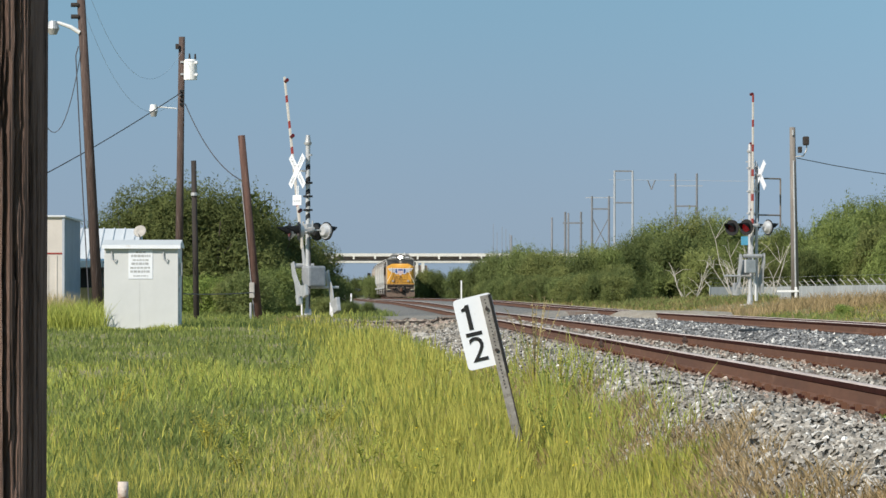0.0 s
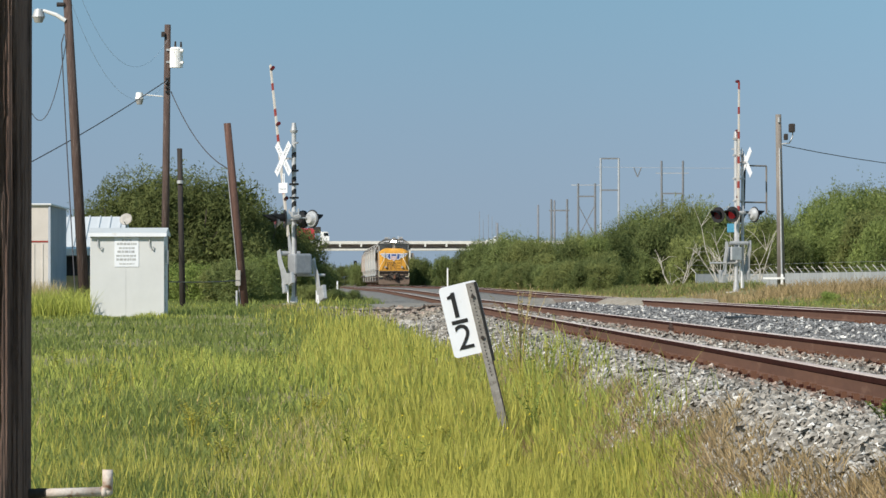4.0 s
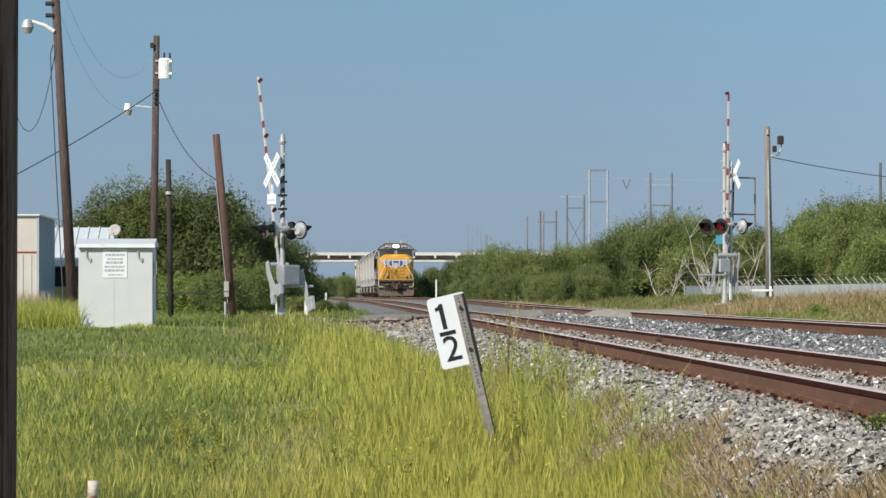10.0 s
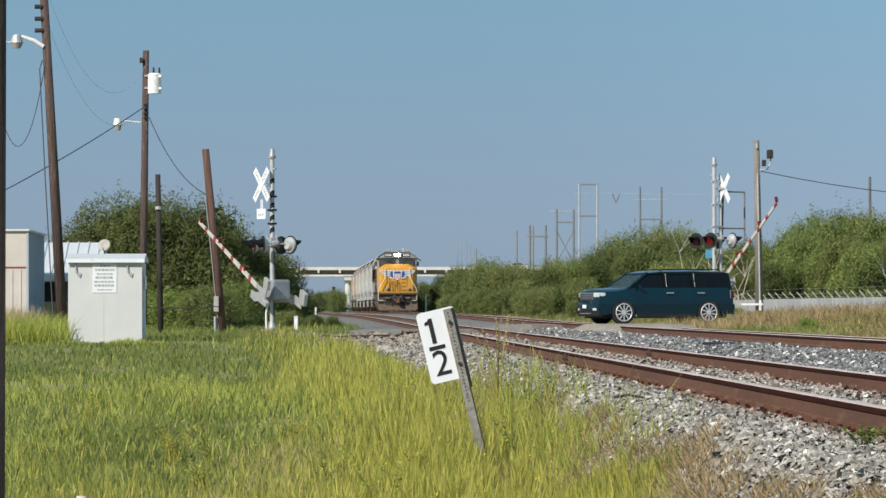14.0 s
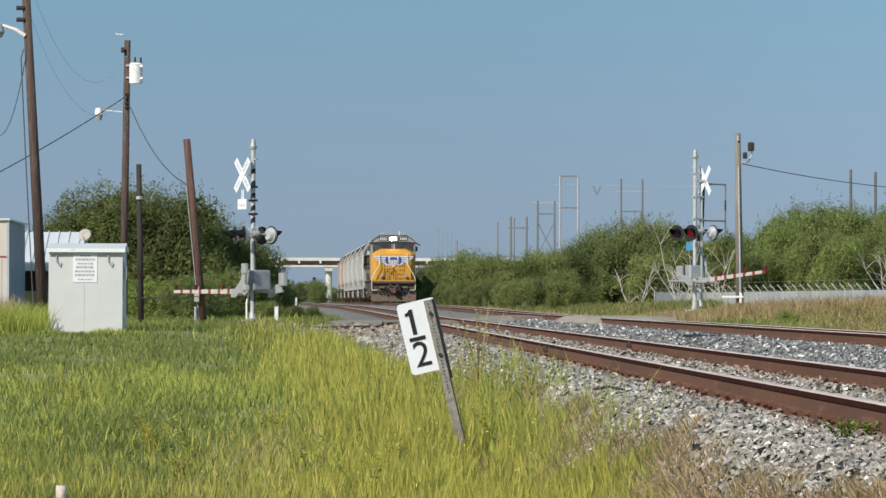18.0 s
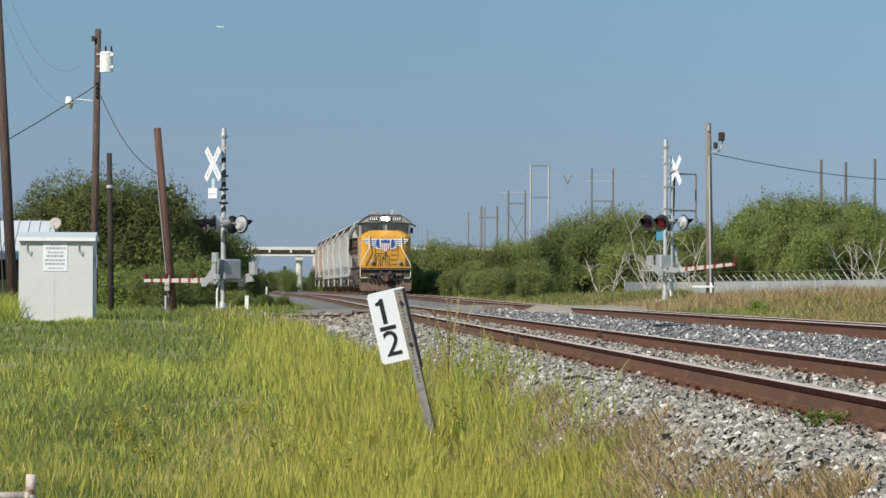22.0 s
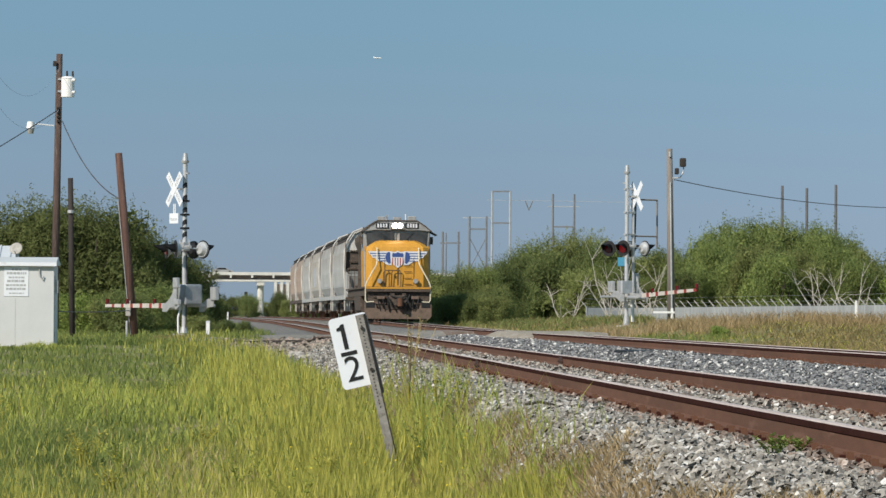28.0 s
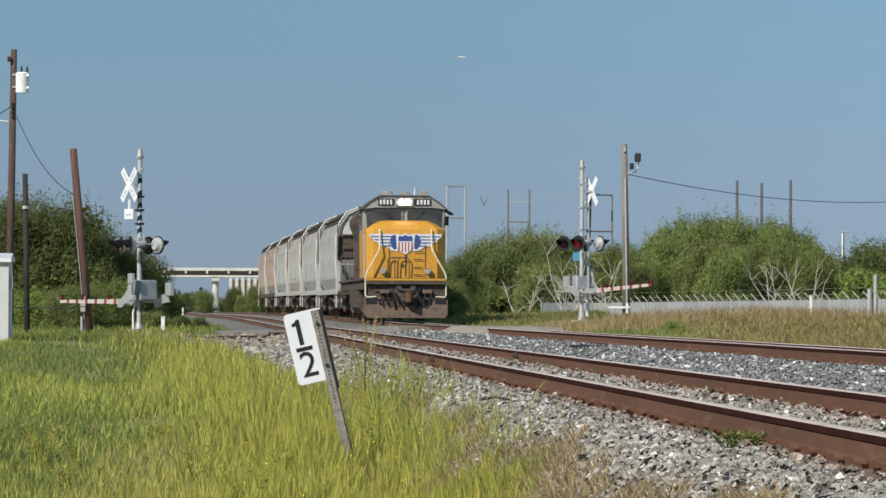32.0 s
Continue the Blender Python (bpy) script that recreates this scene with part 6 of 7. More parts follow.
for k in range(24):
    bush(far_r.choice(("mid", "olive", "dark")), -92 + k * 4.9 + far_r.uniform(-2, 2), 1060 + far_r.uniform(-45, 60), far_r.uniform(1.05, 1.5), 0.9, k * 50)

# bare pale branches by the fence
for x, y, hgt, sp, seed in ((15.8, 205, 3.0, 1.3, 4), (18.3, 206, 5.4, 1.7, 9), (19.8, 208, 4.7, 1.6, 21), (26.6, 300, 5.0, 2.8, 12), (46.0, 334, 7.4, 3.4, 15), (48.8, 336, 6.6, 3.0, 27)):
    g = empty("dead_bush", pose(x, y, float(ground_z(x, y))), "bare pale dead branches", "bush")
    o = new("limbs_of_dead_wood", stems_mesh("dead_stems", sp * 0.9, hgt * 0.9, 0.00016 * y, 4, seed, "dead_wood", 5))
    o.parent = g

# ---- overpass ----
bridge = empty("overpass", pose(0, 995, 0), "long white concrete road overpass", "bridge", kind="structure")
part("slab", box(-160, 460, -5.3, 5.3, 10.96, 11.02), "bridge_white", bridge)
# brown darkened beyond the white concrete for shade below the slab
part("girder", box(-160, 460, -3.6, 3.6, 9.6, 10.96), "bridge_dark", bridge, "girder side with overhang shade in its dark tone")
part("parapet", box(-160, 460, -5.3, -5.0, 11.02, 11.66), "bridge_white", bridge, "white parapet rail")
part("lower_flange", box(-160, 460, -5.2, 5.2, 9.45, 9.9), "bridge_white", bridge)
for k in range(60):
    x = -88 + 5 * k
    part("parapet_post", box(x, x + 0.45, -5.34, -5.04, 10.3, 10.96), "bridge_white", bridge)
part("far_parapet", box(-160, 460, 5.0, 5.3, 10.9, 11.75), "bridge_white", bridge)
for x in (-46, -21, 4.2, 29, 54, 79):
    for dy in (-3, 3):
        part("column", rod((x, dy, -0.5), (x, dy, 8.6), 0.75, seg=16), "bridge_white", bridge, "white round column")
    part("column_cap", box(x - 0.9, x + 0.9, -5, 5, 8.5, 9.4, 0.1), "bridge_white", bridge)

# ---- power lines far off ----
def h_frame(x, y, top, half, beams, diag=False, paint="tower"):
    g = empty("h_frame_pylon", pose(x, y, 0), "grey wooden H-frame transmission pole pair", "pylon", "transmission line")
    for s in (-1, 1):
        part("leg", rod((s * half, 0, -1), (s * half, 0, top), 0.28, 0.22, 8), paint, g)
    for z, ov in beams:
        part("crossbeam", box(-half - ov, half + ov, -0.15, 0.15, z - 0.16, z + 0.16) if ov < 0.5 else box(-half - ov, half + ov, -0.08, 0.08, z - 0.09, z + 0.09), "tower" if ov < 0.5 else "tower_pale", g)
    if diag:
        part("brace", rod((-half, 0, top * 0.8), (half, 0, top * 0.5), 0.1, seg=5), "tower", g)
        part("brace", rod((half, 0, top * 0.8), (-half, 0, top * 0.5), 0.1, seg=5), "tower", g)
    return g


for b, half, top, beams, diag in (((1088 + 1120 - 1294) / 2, 16, 223, ((222, 0), (166, 2)), False), ((1196 + 1234 - 1294) / 2, 19, 218, ((160, 0), (196, 10)), False),
                                  ((1048 + 1078 - 1294) / 2, 15, 178, ((175, 12), (155, 0)), True), ((1000 + 1029 - 1294) / 2, 14, 150, ((130, 4),), False)):
    k = 900 / 7459
    h_frame(b * k, 900, top * k + EYE_Z, half * k, [(z * k + EYE_Z, ov * k) for z, ov in beams], diag, "tower_pale" if half == 16 else "tower")
for bx_, top in ((977 - 647, 140), (1006 - 647, 148), (1701 - 647, 238), (1605 - 647, 236), (1649 - 647, 232), (1795 - 647, 145), (1447 - 647, 108), (905 - 647, 108)):
    d = 620 if bx_ > 900 else 900
    k = d / 7459
    pole("far_pole", (bx_ * k, d, 0.0), (bx_ * k, d, top * k + EYE_Z), 0.26, 0.2, "far_wood" if d == 620 else "tower", "distant bare wooden power pole", "utility pole", 8)
for b, el in ((30.3, 17.2), (31.2, 15.2), (32.4, 16.5), (33.3, 16.0), (34.2, 14.8)):
    pole("far_pole", (b * 0.9, 900, 0.0), (b * 0.9, 900, el * 0.9 + EYE_Z), 0.075, 0.05, "tower", "distant thin bare pole", "utility pole", 6)
vs = empty("insulator_string", pose(61.1, 900, 0.0), "distant V-shaped insulator strings on a line", "insulators")
for s_ in (-1, 1):
    part("string", rod((0, 0, 24.4), (s_ * 0.8, 0, 26.4), 0.12, seg=6), "tower", vs)
part("conductor", rod((-9, 0, 26.5), (22, 0, 26.2), 0.05, seg=5), "tower_pale", vs)
wire("overhead_wire", (1405 * 0.02, 166, 6.7), (150, 640, 14.5), 3.0, 0.05, "distant sagging power wire")

far_light = pole("light_standard", (76.9, 500, 0.0), (76.9, 500, 11.3), 0.12, 0.08, "white", "distant white lighting standard", "light pole", 10)
part("lamp_head", box(-0.2, 0.75, -0.15, 0.15, 11.25, 11.42, 0.05), "galv", far_light)
plant = empty("far_building", pose(15.2, 1420, 0), "distant pale industrial building beyond the overpass", "building")
part("wall", box(-4.6, 4.6, 0, 8, 0, 12.2), "bridge_white", plant)
for k in range(5):
    part("pier", box(-4.6 + 2.05 * k, -3.6 + 2.05 * k, -0.8, 0.0, 0, 13.0), "bridge_white", plant)
    part("dark_bay", box(-3.55 + 2.05 * k, -2.6 + 2.05 * k, -0.3, -0.05, 1.0, 12.0), "bridge_dark", plant)

# ---- fence ----
fence = empty("security_fence", pose(0, 0, 0), "long slatted chain-link fence with barbed arms", "fence")
fa, fb, fc = Vector((25.3, 309.5)), Vector((28.3, 311.0)), Vector((43.0, 216.0))
for a, b, n in ((fa, fb, 2), (fb, fc, 50)):
    for k in range(n):
        p, q = a.lerp(b, k / n), a.lerp(b, (k + 1) / n)
        z = 0.8 + 0.15 * (311 - min(p.y, 311)) / 71
        part("post", rod((p.x, p.y, z - 1.0), (p.x, p.y, z + 1.55), 0.04, seg=8), "slats", fence)
        part("barb_arm", rod((p.x, p.y, z + 1.5), (p.x - 0.34, p.y + 0.2, z + 1.90), 0.032, seg=6), "hopper_pale", fence, "pale angled barbed-wire arm")
        sp = sheet("slat_panel", [(p.x, p.y, z - 1.0), (q.x, q.y, z - 1.0), (q.x, q.y, z + 1.45), (p.x, p.y, z + 1.45), (p.x, p.y + 0.03, z - 1.0), (q.x, q.y + 0.03, z - 1.0), (q.x, q.y + 0.03, z + 1.45), (p.x, p.y + 0.03, z + 1.45)],
                   [(0, 1, 2, 3), (5, 4, 7, 6), (3, 2, 6, 7), (1, 0, 4, 5), (0, 3, 7, 4), (2, 1, 5, 6)], "slats", fence)
    for zz_ in (1.52, 1.75, 2.1):
        off = Vector((-0.5, 0.3)) * (zz_ - 1.5) / 0.6
        part("barbed_wire", rod((a.x + off.x, a.y + off.y, 0.8 + zz_), (b.x + off.x, b.y + off.y, 0.8 + zz_ + (0.2 if b is fc else 0)), 0.006, seg=4), "galv", fence)
part("end_post", rod((39.0, 241, 0.5), (39.0, 241, 3.8), 0.11, seg=8), "galv", fence, "tall pale gate post")
part("end_post", rod((38.75, 241.6, 0.5), (38.75, 241.6, 3.0), 0.13, seg=8), "galv", fence)
part("white_post", box(37.04, 37.18, 253.6, 253.75, 0.6, 2.65, 0.02), "white", fence, "white painted post before the fence")


# ---- grass ----
def grass_mesh(name, P, height, width, lean, material, seed):
    """Blades as narrow two-piece tapering strips standing at the points P."""
    r = np.random.RandomState(seed)
    n = len(P)
    a = r.uniform(0, 2 * np.pi, n)
    side = np.stack([np.cos(a), np.sin(a), np.zeros(n)], -1) * (width * r.uniform(0.6, 1.3, n))[:, None]
    la = r.uniform(0, 2 * np.pi, n)
    h = height * r.uniform(0.5, 1.2, n)
    tip = np.stack([np.cos(la) * lean * h, np.sin(la) * lean * h, h], -1) * r.uniform(0.5, 1.3, (n, 1)) ** np.array([1, 1, 0])
    mid = tip * np.array([0.35, 0.35, 0.6])
    V = np.stack([P - side, P + side, P + mid + side * 0.8, P + mid - side * 0.8, P + tip], 1).reshape(-1, 3)
    i = np.arange(n)[:, None] * 5
    F = np.concatenate([i + [0, 1, 2, 3]]).tolist() + np.concatenate([i + [3, 2, 4]]).tolist()
    return sheet(name, V, F, material)


def patch_noise(x, y, s):
    return np.sin(x * s * 1.3 + 1.7 * np.sin(y * s * 0.31)) * np.sin(y * s * 0.37 + 1.3 * np.sin(x * s * 0.9 + 2))


def scatter(n, y0, y1, xl, xr, seed, power=2.0):
    """Points thinner with distance, between the bearings xl and xr or limits given by functions."""
    r = np.random.RandomState(seed)
    u = r.rand(n)
    y = 1 / (1 / y0 + (1 / y1 - 1 / y0) * u)
    lo, hi = xl(y), xr(y)
    return lo + (hi - lo) * r.rand(n), y, r


def verge(y):
    return np.interp(y, [20, 50, 80, 112, 140], [1.72, 1.85, 1.45, 0.3, 0.6]) + 0.07 * np.sin(y * 0.83) + 0.06 * np.sin(y * 2.3 + 1) + 0.05 * np.sin(y * 5.1)


def stand(name, n, y0, y1, xl, xr, height, width, lean, material, seed, label, keep=None):
    x, y, r = scatter(n, y0, y1, xl, xr, seed)
    u, v = road_uv(x, y)
    ok = (v > 3.7) | (v < -2.6)
    if keep is not None:
        ok &= keep(x, y, r)
    x, y = x[ok], y[ok]
    P = np.stack([x, y, ground_z(x, y) - 0.02], -1)
    hh = height(x, y) if callable(height) else np.full(len(x), height)
    ww = width * np.sqrt(np.maximum(y, 28) / 32)
    ob = grass_mesh(name, P, hh, ww, lean, material, seed + 1)
    return tagged(ob, label, "grass", kind="stuff")


def left_edge(y):
    return -0.094 * y - 0.4


def tall(x, y):
    near = np.exp(-((x - verge(y) + 0.9) / 1.0) ** 2)
    foot = 1 - 0.6 * np.exp(-((x - 0.0408 * y) / 0.11) ** 2 - ((y - 32.5) / 3.0) ** 2)
    return foot * (1 - 0.18 * hollow(x, y)) * (0.24 + 0.13 * near + 0.12 * patch_noise(x, y, 1.1)) + 0.0008 * np.clip(y - 60, 0, 60) * np.clip((x + 4) / 2, -0.3, 1)


def mixed(f):
    return lambda x, y, r: r.rand(len(x)) < f(x, y)


def hollow(x, y):
    """Broad darker, shorter patches in the meadow."""
    far = 1.3 * np.exp(-((y - 94) / 22) ** 2) * (x < -0.014 * y)
    dip = 1.5 * np.exp(-((x + 1.77) / 0.45) ** 2 - ((y - 38) / 6) ** 2)
    rise = 0.7 * np.exp(-((y - 61) / 8) ** 2) + 0.9 * np.clip((40 - y) / 10, 0, 1) * (x > -0.028 * y)
    return 0.5 + 0.5 * np.tanh(2.5 * (0.6 * patch_noise(x + 1.0, y * 0.15, 0.7) + 0.3 * patch_noise(x, y * 0.3, 1.1) - 0.22 + far + dip - rise + 2.2 * np.exp(-((x / y + 0.022) / 0.011) ** 2 - ((y - 76) / 14) ** 2) + 1.1 * np.exp(-((x + 0.1) / 0.9) ** 2 - ((y - 101) / 11) ** 2) - 0.14 * (x - verge(y) + 2.0)))


def green_patch(x, y):
    """A lusher patch on the bank near the small shrub."""
    return np.exp(-((x - 10.9) / 0.8) ** 2 - ((y - 103) / 8) ** 2)


stand("grass", 105000, 18, 150, left_edge, lambda y: verge(y) + np.interp(y, [20, 45, 60], [0.2, 0.1, -0.1]), lambda x, y: 0.72 * tall(x, y), 0.0080, 0.36, "grass", 21, "dense green wild grass", mixed(lambda x, y: 0.08 + 0.92 * (1 - hollow(x, y))))
stand("grass", 115000, 20, 150, left_edge, lambda y: verge(y) - 0.3, lambda x, y: 0.78 * tall(x, y), 0.0086, 0.5, "grass_dark", 23, "shorter dark green grass in hollows", mixed(lambda x, y: 0.06 + 0.94 * hollow(x, y)))
stand("grass", 88000, 18, 135, left_edge, lambda y: verge(y) + 0.1, tall, 0.0075, 0.2, "grass_yellow", 33, "tall yellow-green grass along the track", mixed(lambda x, y: 0.03 * (1 - hollow(x, y)) + 0.40 * np.clip((44 - y) / 16, 0, 1) + 1.0 * np.exp(-((x - verge(y) + 0.85 + 0.007 * y) / (0.55 + 0.0045 * y)) ** 2) + 0.06 * (patch_noise(x, y, 0.7) > 0.35)))
stand("grass", 40000, 16, 60, lambda y: verge(y) - 0.5, lambda y: verge(y) + np.interp(y, [20, 26, 32, 42, 50], [0.44, 0.42, 0.34, 0.22, 0.06]), 0.16, 0.0045, 0.7, "grass_dry", 45, "dry straw-coloured grass at the stones' edge", mixed(lambda x, y: np.clip(1.05 - np.abs(x - verge(y) - 0.12) * 1.1 + 0.35 * patch_noise(x, y, 2.1), 0.04, 1)))
stand("grass", 5200, 27, 66, lambda y: verge(y) - 0.15, lambda y: verge(y) + 0.62, lambda x, y: 0.34 + 0.1 * patch_noise(x, y, 2.0), 0.0042, 0.4, "grass", 51, "thin green grass straying over the stones", mixed(lambda x, y: np.clip(0.75 - 1.2 * (x - verge(y)), 0.05, 1) * np.clip(0.45 + 0.8 * patch_noise(x, y, 2.6), 0.05, 1)))
stand("grass", 2400, 24, 70, left_edge, lambda y: verge(y) - 0.2, lambda x, y: 0.9 * tall(x, y), 0.0045, 0.45, "grass_dry", 47, "dead stalks among the grass", mixed(lambda x, y: 0.25 + 0.6 * (patch_noise(x + 3, y, 0.9) > 0.3)))
stand("grass", 15000, 25.5, 44, lambda y: -0.048 * y, lambda y: 0.012 * y, lambda x, y: 0.85 * tall(x, y), 0.0045, 0.35, "grass_pale", 49, "bleached seed stalks among the grass", mixed(lambda x, y: np.clip(np.exp(-((x + 0.5) / 0.55) ** 2 - ((y - 33.0) / 5.5) ** 2) * (0.75 + 0.5 * patch_noise(x, y, 3.1)), 0, 1)))
stand("grass", 1500, 28, 52, left_edge, lambda y: verge(y) - 0.2, lambda x, y: 1.05 * tall(x, y), 0.004, 0.3, "grass_pale", 48, "pale seed heads over the meadow", mixed(lambda x, y: 0.15 + 0.5 * (patch_noise(x + 5, y, 0.8) > 0.35)))
stand("grass", 15000, 150, 214, lambda y: 10.8 + bend(y), lambda y: 0.098 * y, lambda x, y: 0.25 + 0.1 * patch_noise(x, y, 0.6), 0.009, 0.6, "leaf_olive", 79, "rank green grass before the scrub", mixed(lambda x, y: 0.5 + 0.4 * patch_noise(x, y, 0.5)))
stand("grass", 1600, 150, 214, lambda y: 10.8 + bend(y), lambda y: 0.098 * y, 0.27, 0.008, 0.6, "grass_tawny", 80, "tawny grass before the scrub")
stand("grass", 52000, 62, 330, lambda y: 10.0 + bend(y), lambda y: 0.175 * y + 4, lambda x, y: 0.17 + 0.09 * patch_noise(x, y, 0.5), 0.0055, 0.9, "grass_tawny", 57, "brown tawny grass on the bank", mixed(lambda x, y: np.clip(0.75 + 0.4 * patch_noise(x, y, 0.6) - 0.8 * green_patch(x, y), 0.03, 1)))
stand("grass", 14000, 62, 330, lambda y: 10.0 + bend(y), lambda y: 0.175 * y + 4, lambda x, y: 0.18 + 0.08 * patch_noise(x, y, 0.8), 0.0055, 0.8, "grass_dry", 61, "straw-coloured grass on the bank", mixed(lambda x, y: 0.3 + 0.6 * (patch_noise(x + 2, y, 0.8) > 0.2)))
stand("grass", 30000, 62, 300, lambda y: 10.2 + bend(y), lambda y: 0.175 * y + 4, lambda x, y: 0.13 + 0.05 * patch_noise(x, y, 0.5), 0.006, 0.9, "grass_yellow", 63, "yellow-green grass on the bank", mixed(lambda x, y: np.clip(0.12 + 0.4 * (patch_noise(x, y, 0.45) > 0.25) + 0.5 * np.exp(-((x - bend(y) - 11.2) / 0.8) ** 2), 0, 1)))
stand("grass", 15000, 80, 125, lambda y: 10.2 + bend(y), lambda y: 15.5 + 0 * y, 0.16, 0.007, 0.9, "grass_dark", 65, "green grass patch on the bank", mixed(green_patch))
stand("grass", 9000, 112, 128.5, lambda y: 10.2 + 0 * y, lambda y: 19.0 + 0 * y, 0.40, 0.0045, 0.6, "grass_dry", 69, "tall dry grass tufts before the road", mixed(lambda x, y: 0.2 + 0.8 * (patch_noise(x, y, 1.3) > 0)))
stand("grass", 2600, 117, 121, lambda y: -10.6 + 0 * y, lambda y: -8.2 + 0 * y, 0.85, 0.005, 0.4, "grass_pale", 78, "bleached dry grass before the shed")
stand("grass", 16000, 140, 500, lambda y: -14 + bend(y), lambda y: 1.2 + bend(y), 0.26, 0.009, 0.5, "grass_dark", 71, "green grass beyond the road")
stand("grass", 9000, 118, 135, lambda y: -12.0 + 0 * y, lambda y: 0.6 + 0 * y, 0.22, 0.008, 0.5, "grass_dark", 73, "green grass beside the road")
stand("grass", 700, 120.8, 124.6, lambda y: -2.6 + 0 * y, lambda y: -0.9 + 0 * y, 0.18, 0.005, 0.6, "grass_dry", 82, "dry grass at the foot of the gate")
stand("grass", 3200, 111.5, 117, lambda y: -10.4 + 0 * y, lambda y: -6.9 + 0 * y, 0.75, 0.006, 0.5, "grass", 75, "tall green grass hummock by the cabinet")
stand("grass", 2600, 110.0, 112.7, lambda y: -7.4 + 0 * y, lambda y: -4.4 + 0 * y, lambda x, y: 0.11 + 0.13 * np.clip(patch_noise(x, y, 1.7), 0, 1), 0.008, 0.6, "grass", 77, "green grass before the cabinet")


# ---- ballast stones ----
def stones(name, n, y0, y1, x0, x1, size, material, seed, label, clear=(0.25, 0.12), keep=None):
    r = np.random.RandomState(seed)
    u = r.rand(n)
    y = 1 / (1 / y0 + (1 / y1 - 1 / y0) * u)
    x = x0 + (x1 - x0) * r.rand(n)
    ok = np.ones(n, bool)
    for c in (TRACK_A, TRACK_B):
        off = np.abs(x - c) - 0.753
        ok &= (off > clear[0]) | (off < -clear[1])
    if keep is not None:
        ok &= keep(x, y, r)
    _, vv = road_uv(x, y)
    ok &= (vv > 3.5) | (vv < -1.8)
    x, y = x[ok], y[ok]
    n = len(x)
    base = np.array([(-1, -1, -0.6), (1, -1, -0.7), (1, 1, -0.6), (-1, 1, -0.7), (-0.7, -0.75, 0.7), (0.75, -0.6, 0.8), (0.7, 0.75, 0.65), (-0.8, 0.7, 0.8)])
    S = size * r.uniform(0.55, 1.25, (n, 1, 1)) * np.interp(y, [18, 26, 45, 130], [0.72, 0.9, 1.0, 1.7])[:, None, None] * r.uniform(0.65, 1.25, (n, 1, 3)) * np.array([1.1, 1.1, 0.75])
    V = (base[None] + r.uniform(-0.24, 0.24, (n, 8, 3))) * S * 0.5
    q = r.normal(size=(n, 4)) * np.array([1, 0.35, 0.35, 1])
    q /= np.linalg.norm(q, axis=1)[:, None]
    w, a, b, c = q.T
    Rm = np.stack([1 - 2 * (b * b + c * c), 2 * (a * b - c * w), 2 * (a * c + b * w), 2 * (a * b + c * w), 1 - 2 * (a * a + c * c), 2 * (b * c - a * w), 2 * (a * c - b * w), 2 * (b * c + a * w), 1 - 2 * (a * a + b * b)], -1).reshape(n, 3, 3)
    V = np.einsum("nij,nkj->nki", Rm, V)
    xw = x + bend(y)
    V += np.stack([xw, y, ground_z(xw, y) + 0.03 + r.uniform(-0.01, 0.015, n)], -1)[:, None]
    F = np.array([(0, 3, 2, 1), (4, 5, 6, 7), (0, 1, 5, 4), (1, 2, 6, 5), (2, 3, 7, 6), (3, 0, 4, 7)])[1:]
    ob = sheet(name, V.reshape(-1, 3), (np.arange(n)[:, None, None] * 8 + F[None]).reshape(-1, 4), material)
    return tagged(ob, label, "stones", kind="stuff")


def shoulder(x, y, r):
    """All of the bed outside the rails, thinly over the stained strip between and beside them."""
    inside = x > TRACK_A - 1.12
    return ~inside | (r.rand(len(x)) < np.where(x > TRACK_A - 0.753, 0.24, 0.14))


stones("ballast_stones", 74000, 15.5, 128, 1.2, 5.0, 0.044, "stone", 81, "loose pale grey crushed stones", keep=shoulder)
stones("ballast_stones", 9000, 15.5, 128, 1.2, 5.0, 0.042, "stone_pale", 87, "scattered whitish crushed stones", keep=shoulder)
stones("ballast_stones", 2600, 28, 125, 5.0, 7.3, 0.045, "stone_pale", 89, "scattered whitish stones between the tracks")
stones("ballast_stones", 9000, 17.5, 90, 2.7, 5.0, 0.045, "stone_rusty", 85, "rust-stained stones along the rails", (0.15, 0.05), lambda x, y, r: np.abs(np.abs(x - TRACK_A) - 0.753) < 0.42)
stones("ballast_stones", 32000, 30, 125, 5.0, 7.3, 0.036, "stone_grey", 83, "loose darker grey crushed stones")

stones("rubble", 1500, 104, 122, -0.9, 2.9, 0.075, "dirt_pale", 95, "pale clods and rubble beside the crossing", (0.1, 0.1))
stones("rubble", 500, 108, 122, -0.6, 2.9, 0.10, "stone_rusty", 96, "brown clods beside the crossing", (0.1, 0.1))


# ---- road vehicles ----
def arch(cy, cz, r, n=8):
    return [(cy + r * math.cos(math.pi * k / n), cz + r * math.sin(math.pi * k / n)) for k in range(n + 1)]


def wheel(parent, x, y, r, out):
    w = part("wheel", rod((-0.11, 0, 0), (0.11, 0, 0), r, seg=28), "rubber", parent, "black tyre with bright alloy rim")
    rim = bmesh.new()
    rod((out * 0.112, 0, 0), (out * 0.116, 0, 0), r * 0.74, seg=24, bm=rim)
    part("rim_dish", rim, "black", w)
    part("rim_ring", tube([(out * 0.119, r * 0.72 * math.cos(2 * math.pi * k / 20), r * 0.72 * math.sin(2 * math.pi * k / 20)) for k in range(21)], 0.018, 5), "alloy", w)
    for k in range(10):
        s = part("spoke", box(out * 0.121 - 0.006, out * 0.121 + 0.006, -0.016, 0.016, 0.03, r * 0.72), "alloy", w)
        s.matrix_local = pose(0, 0, 0, 36 * k, 0, 0)
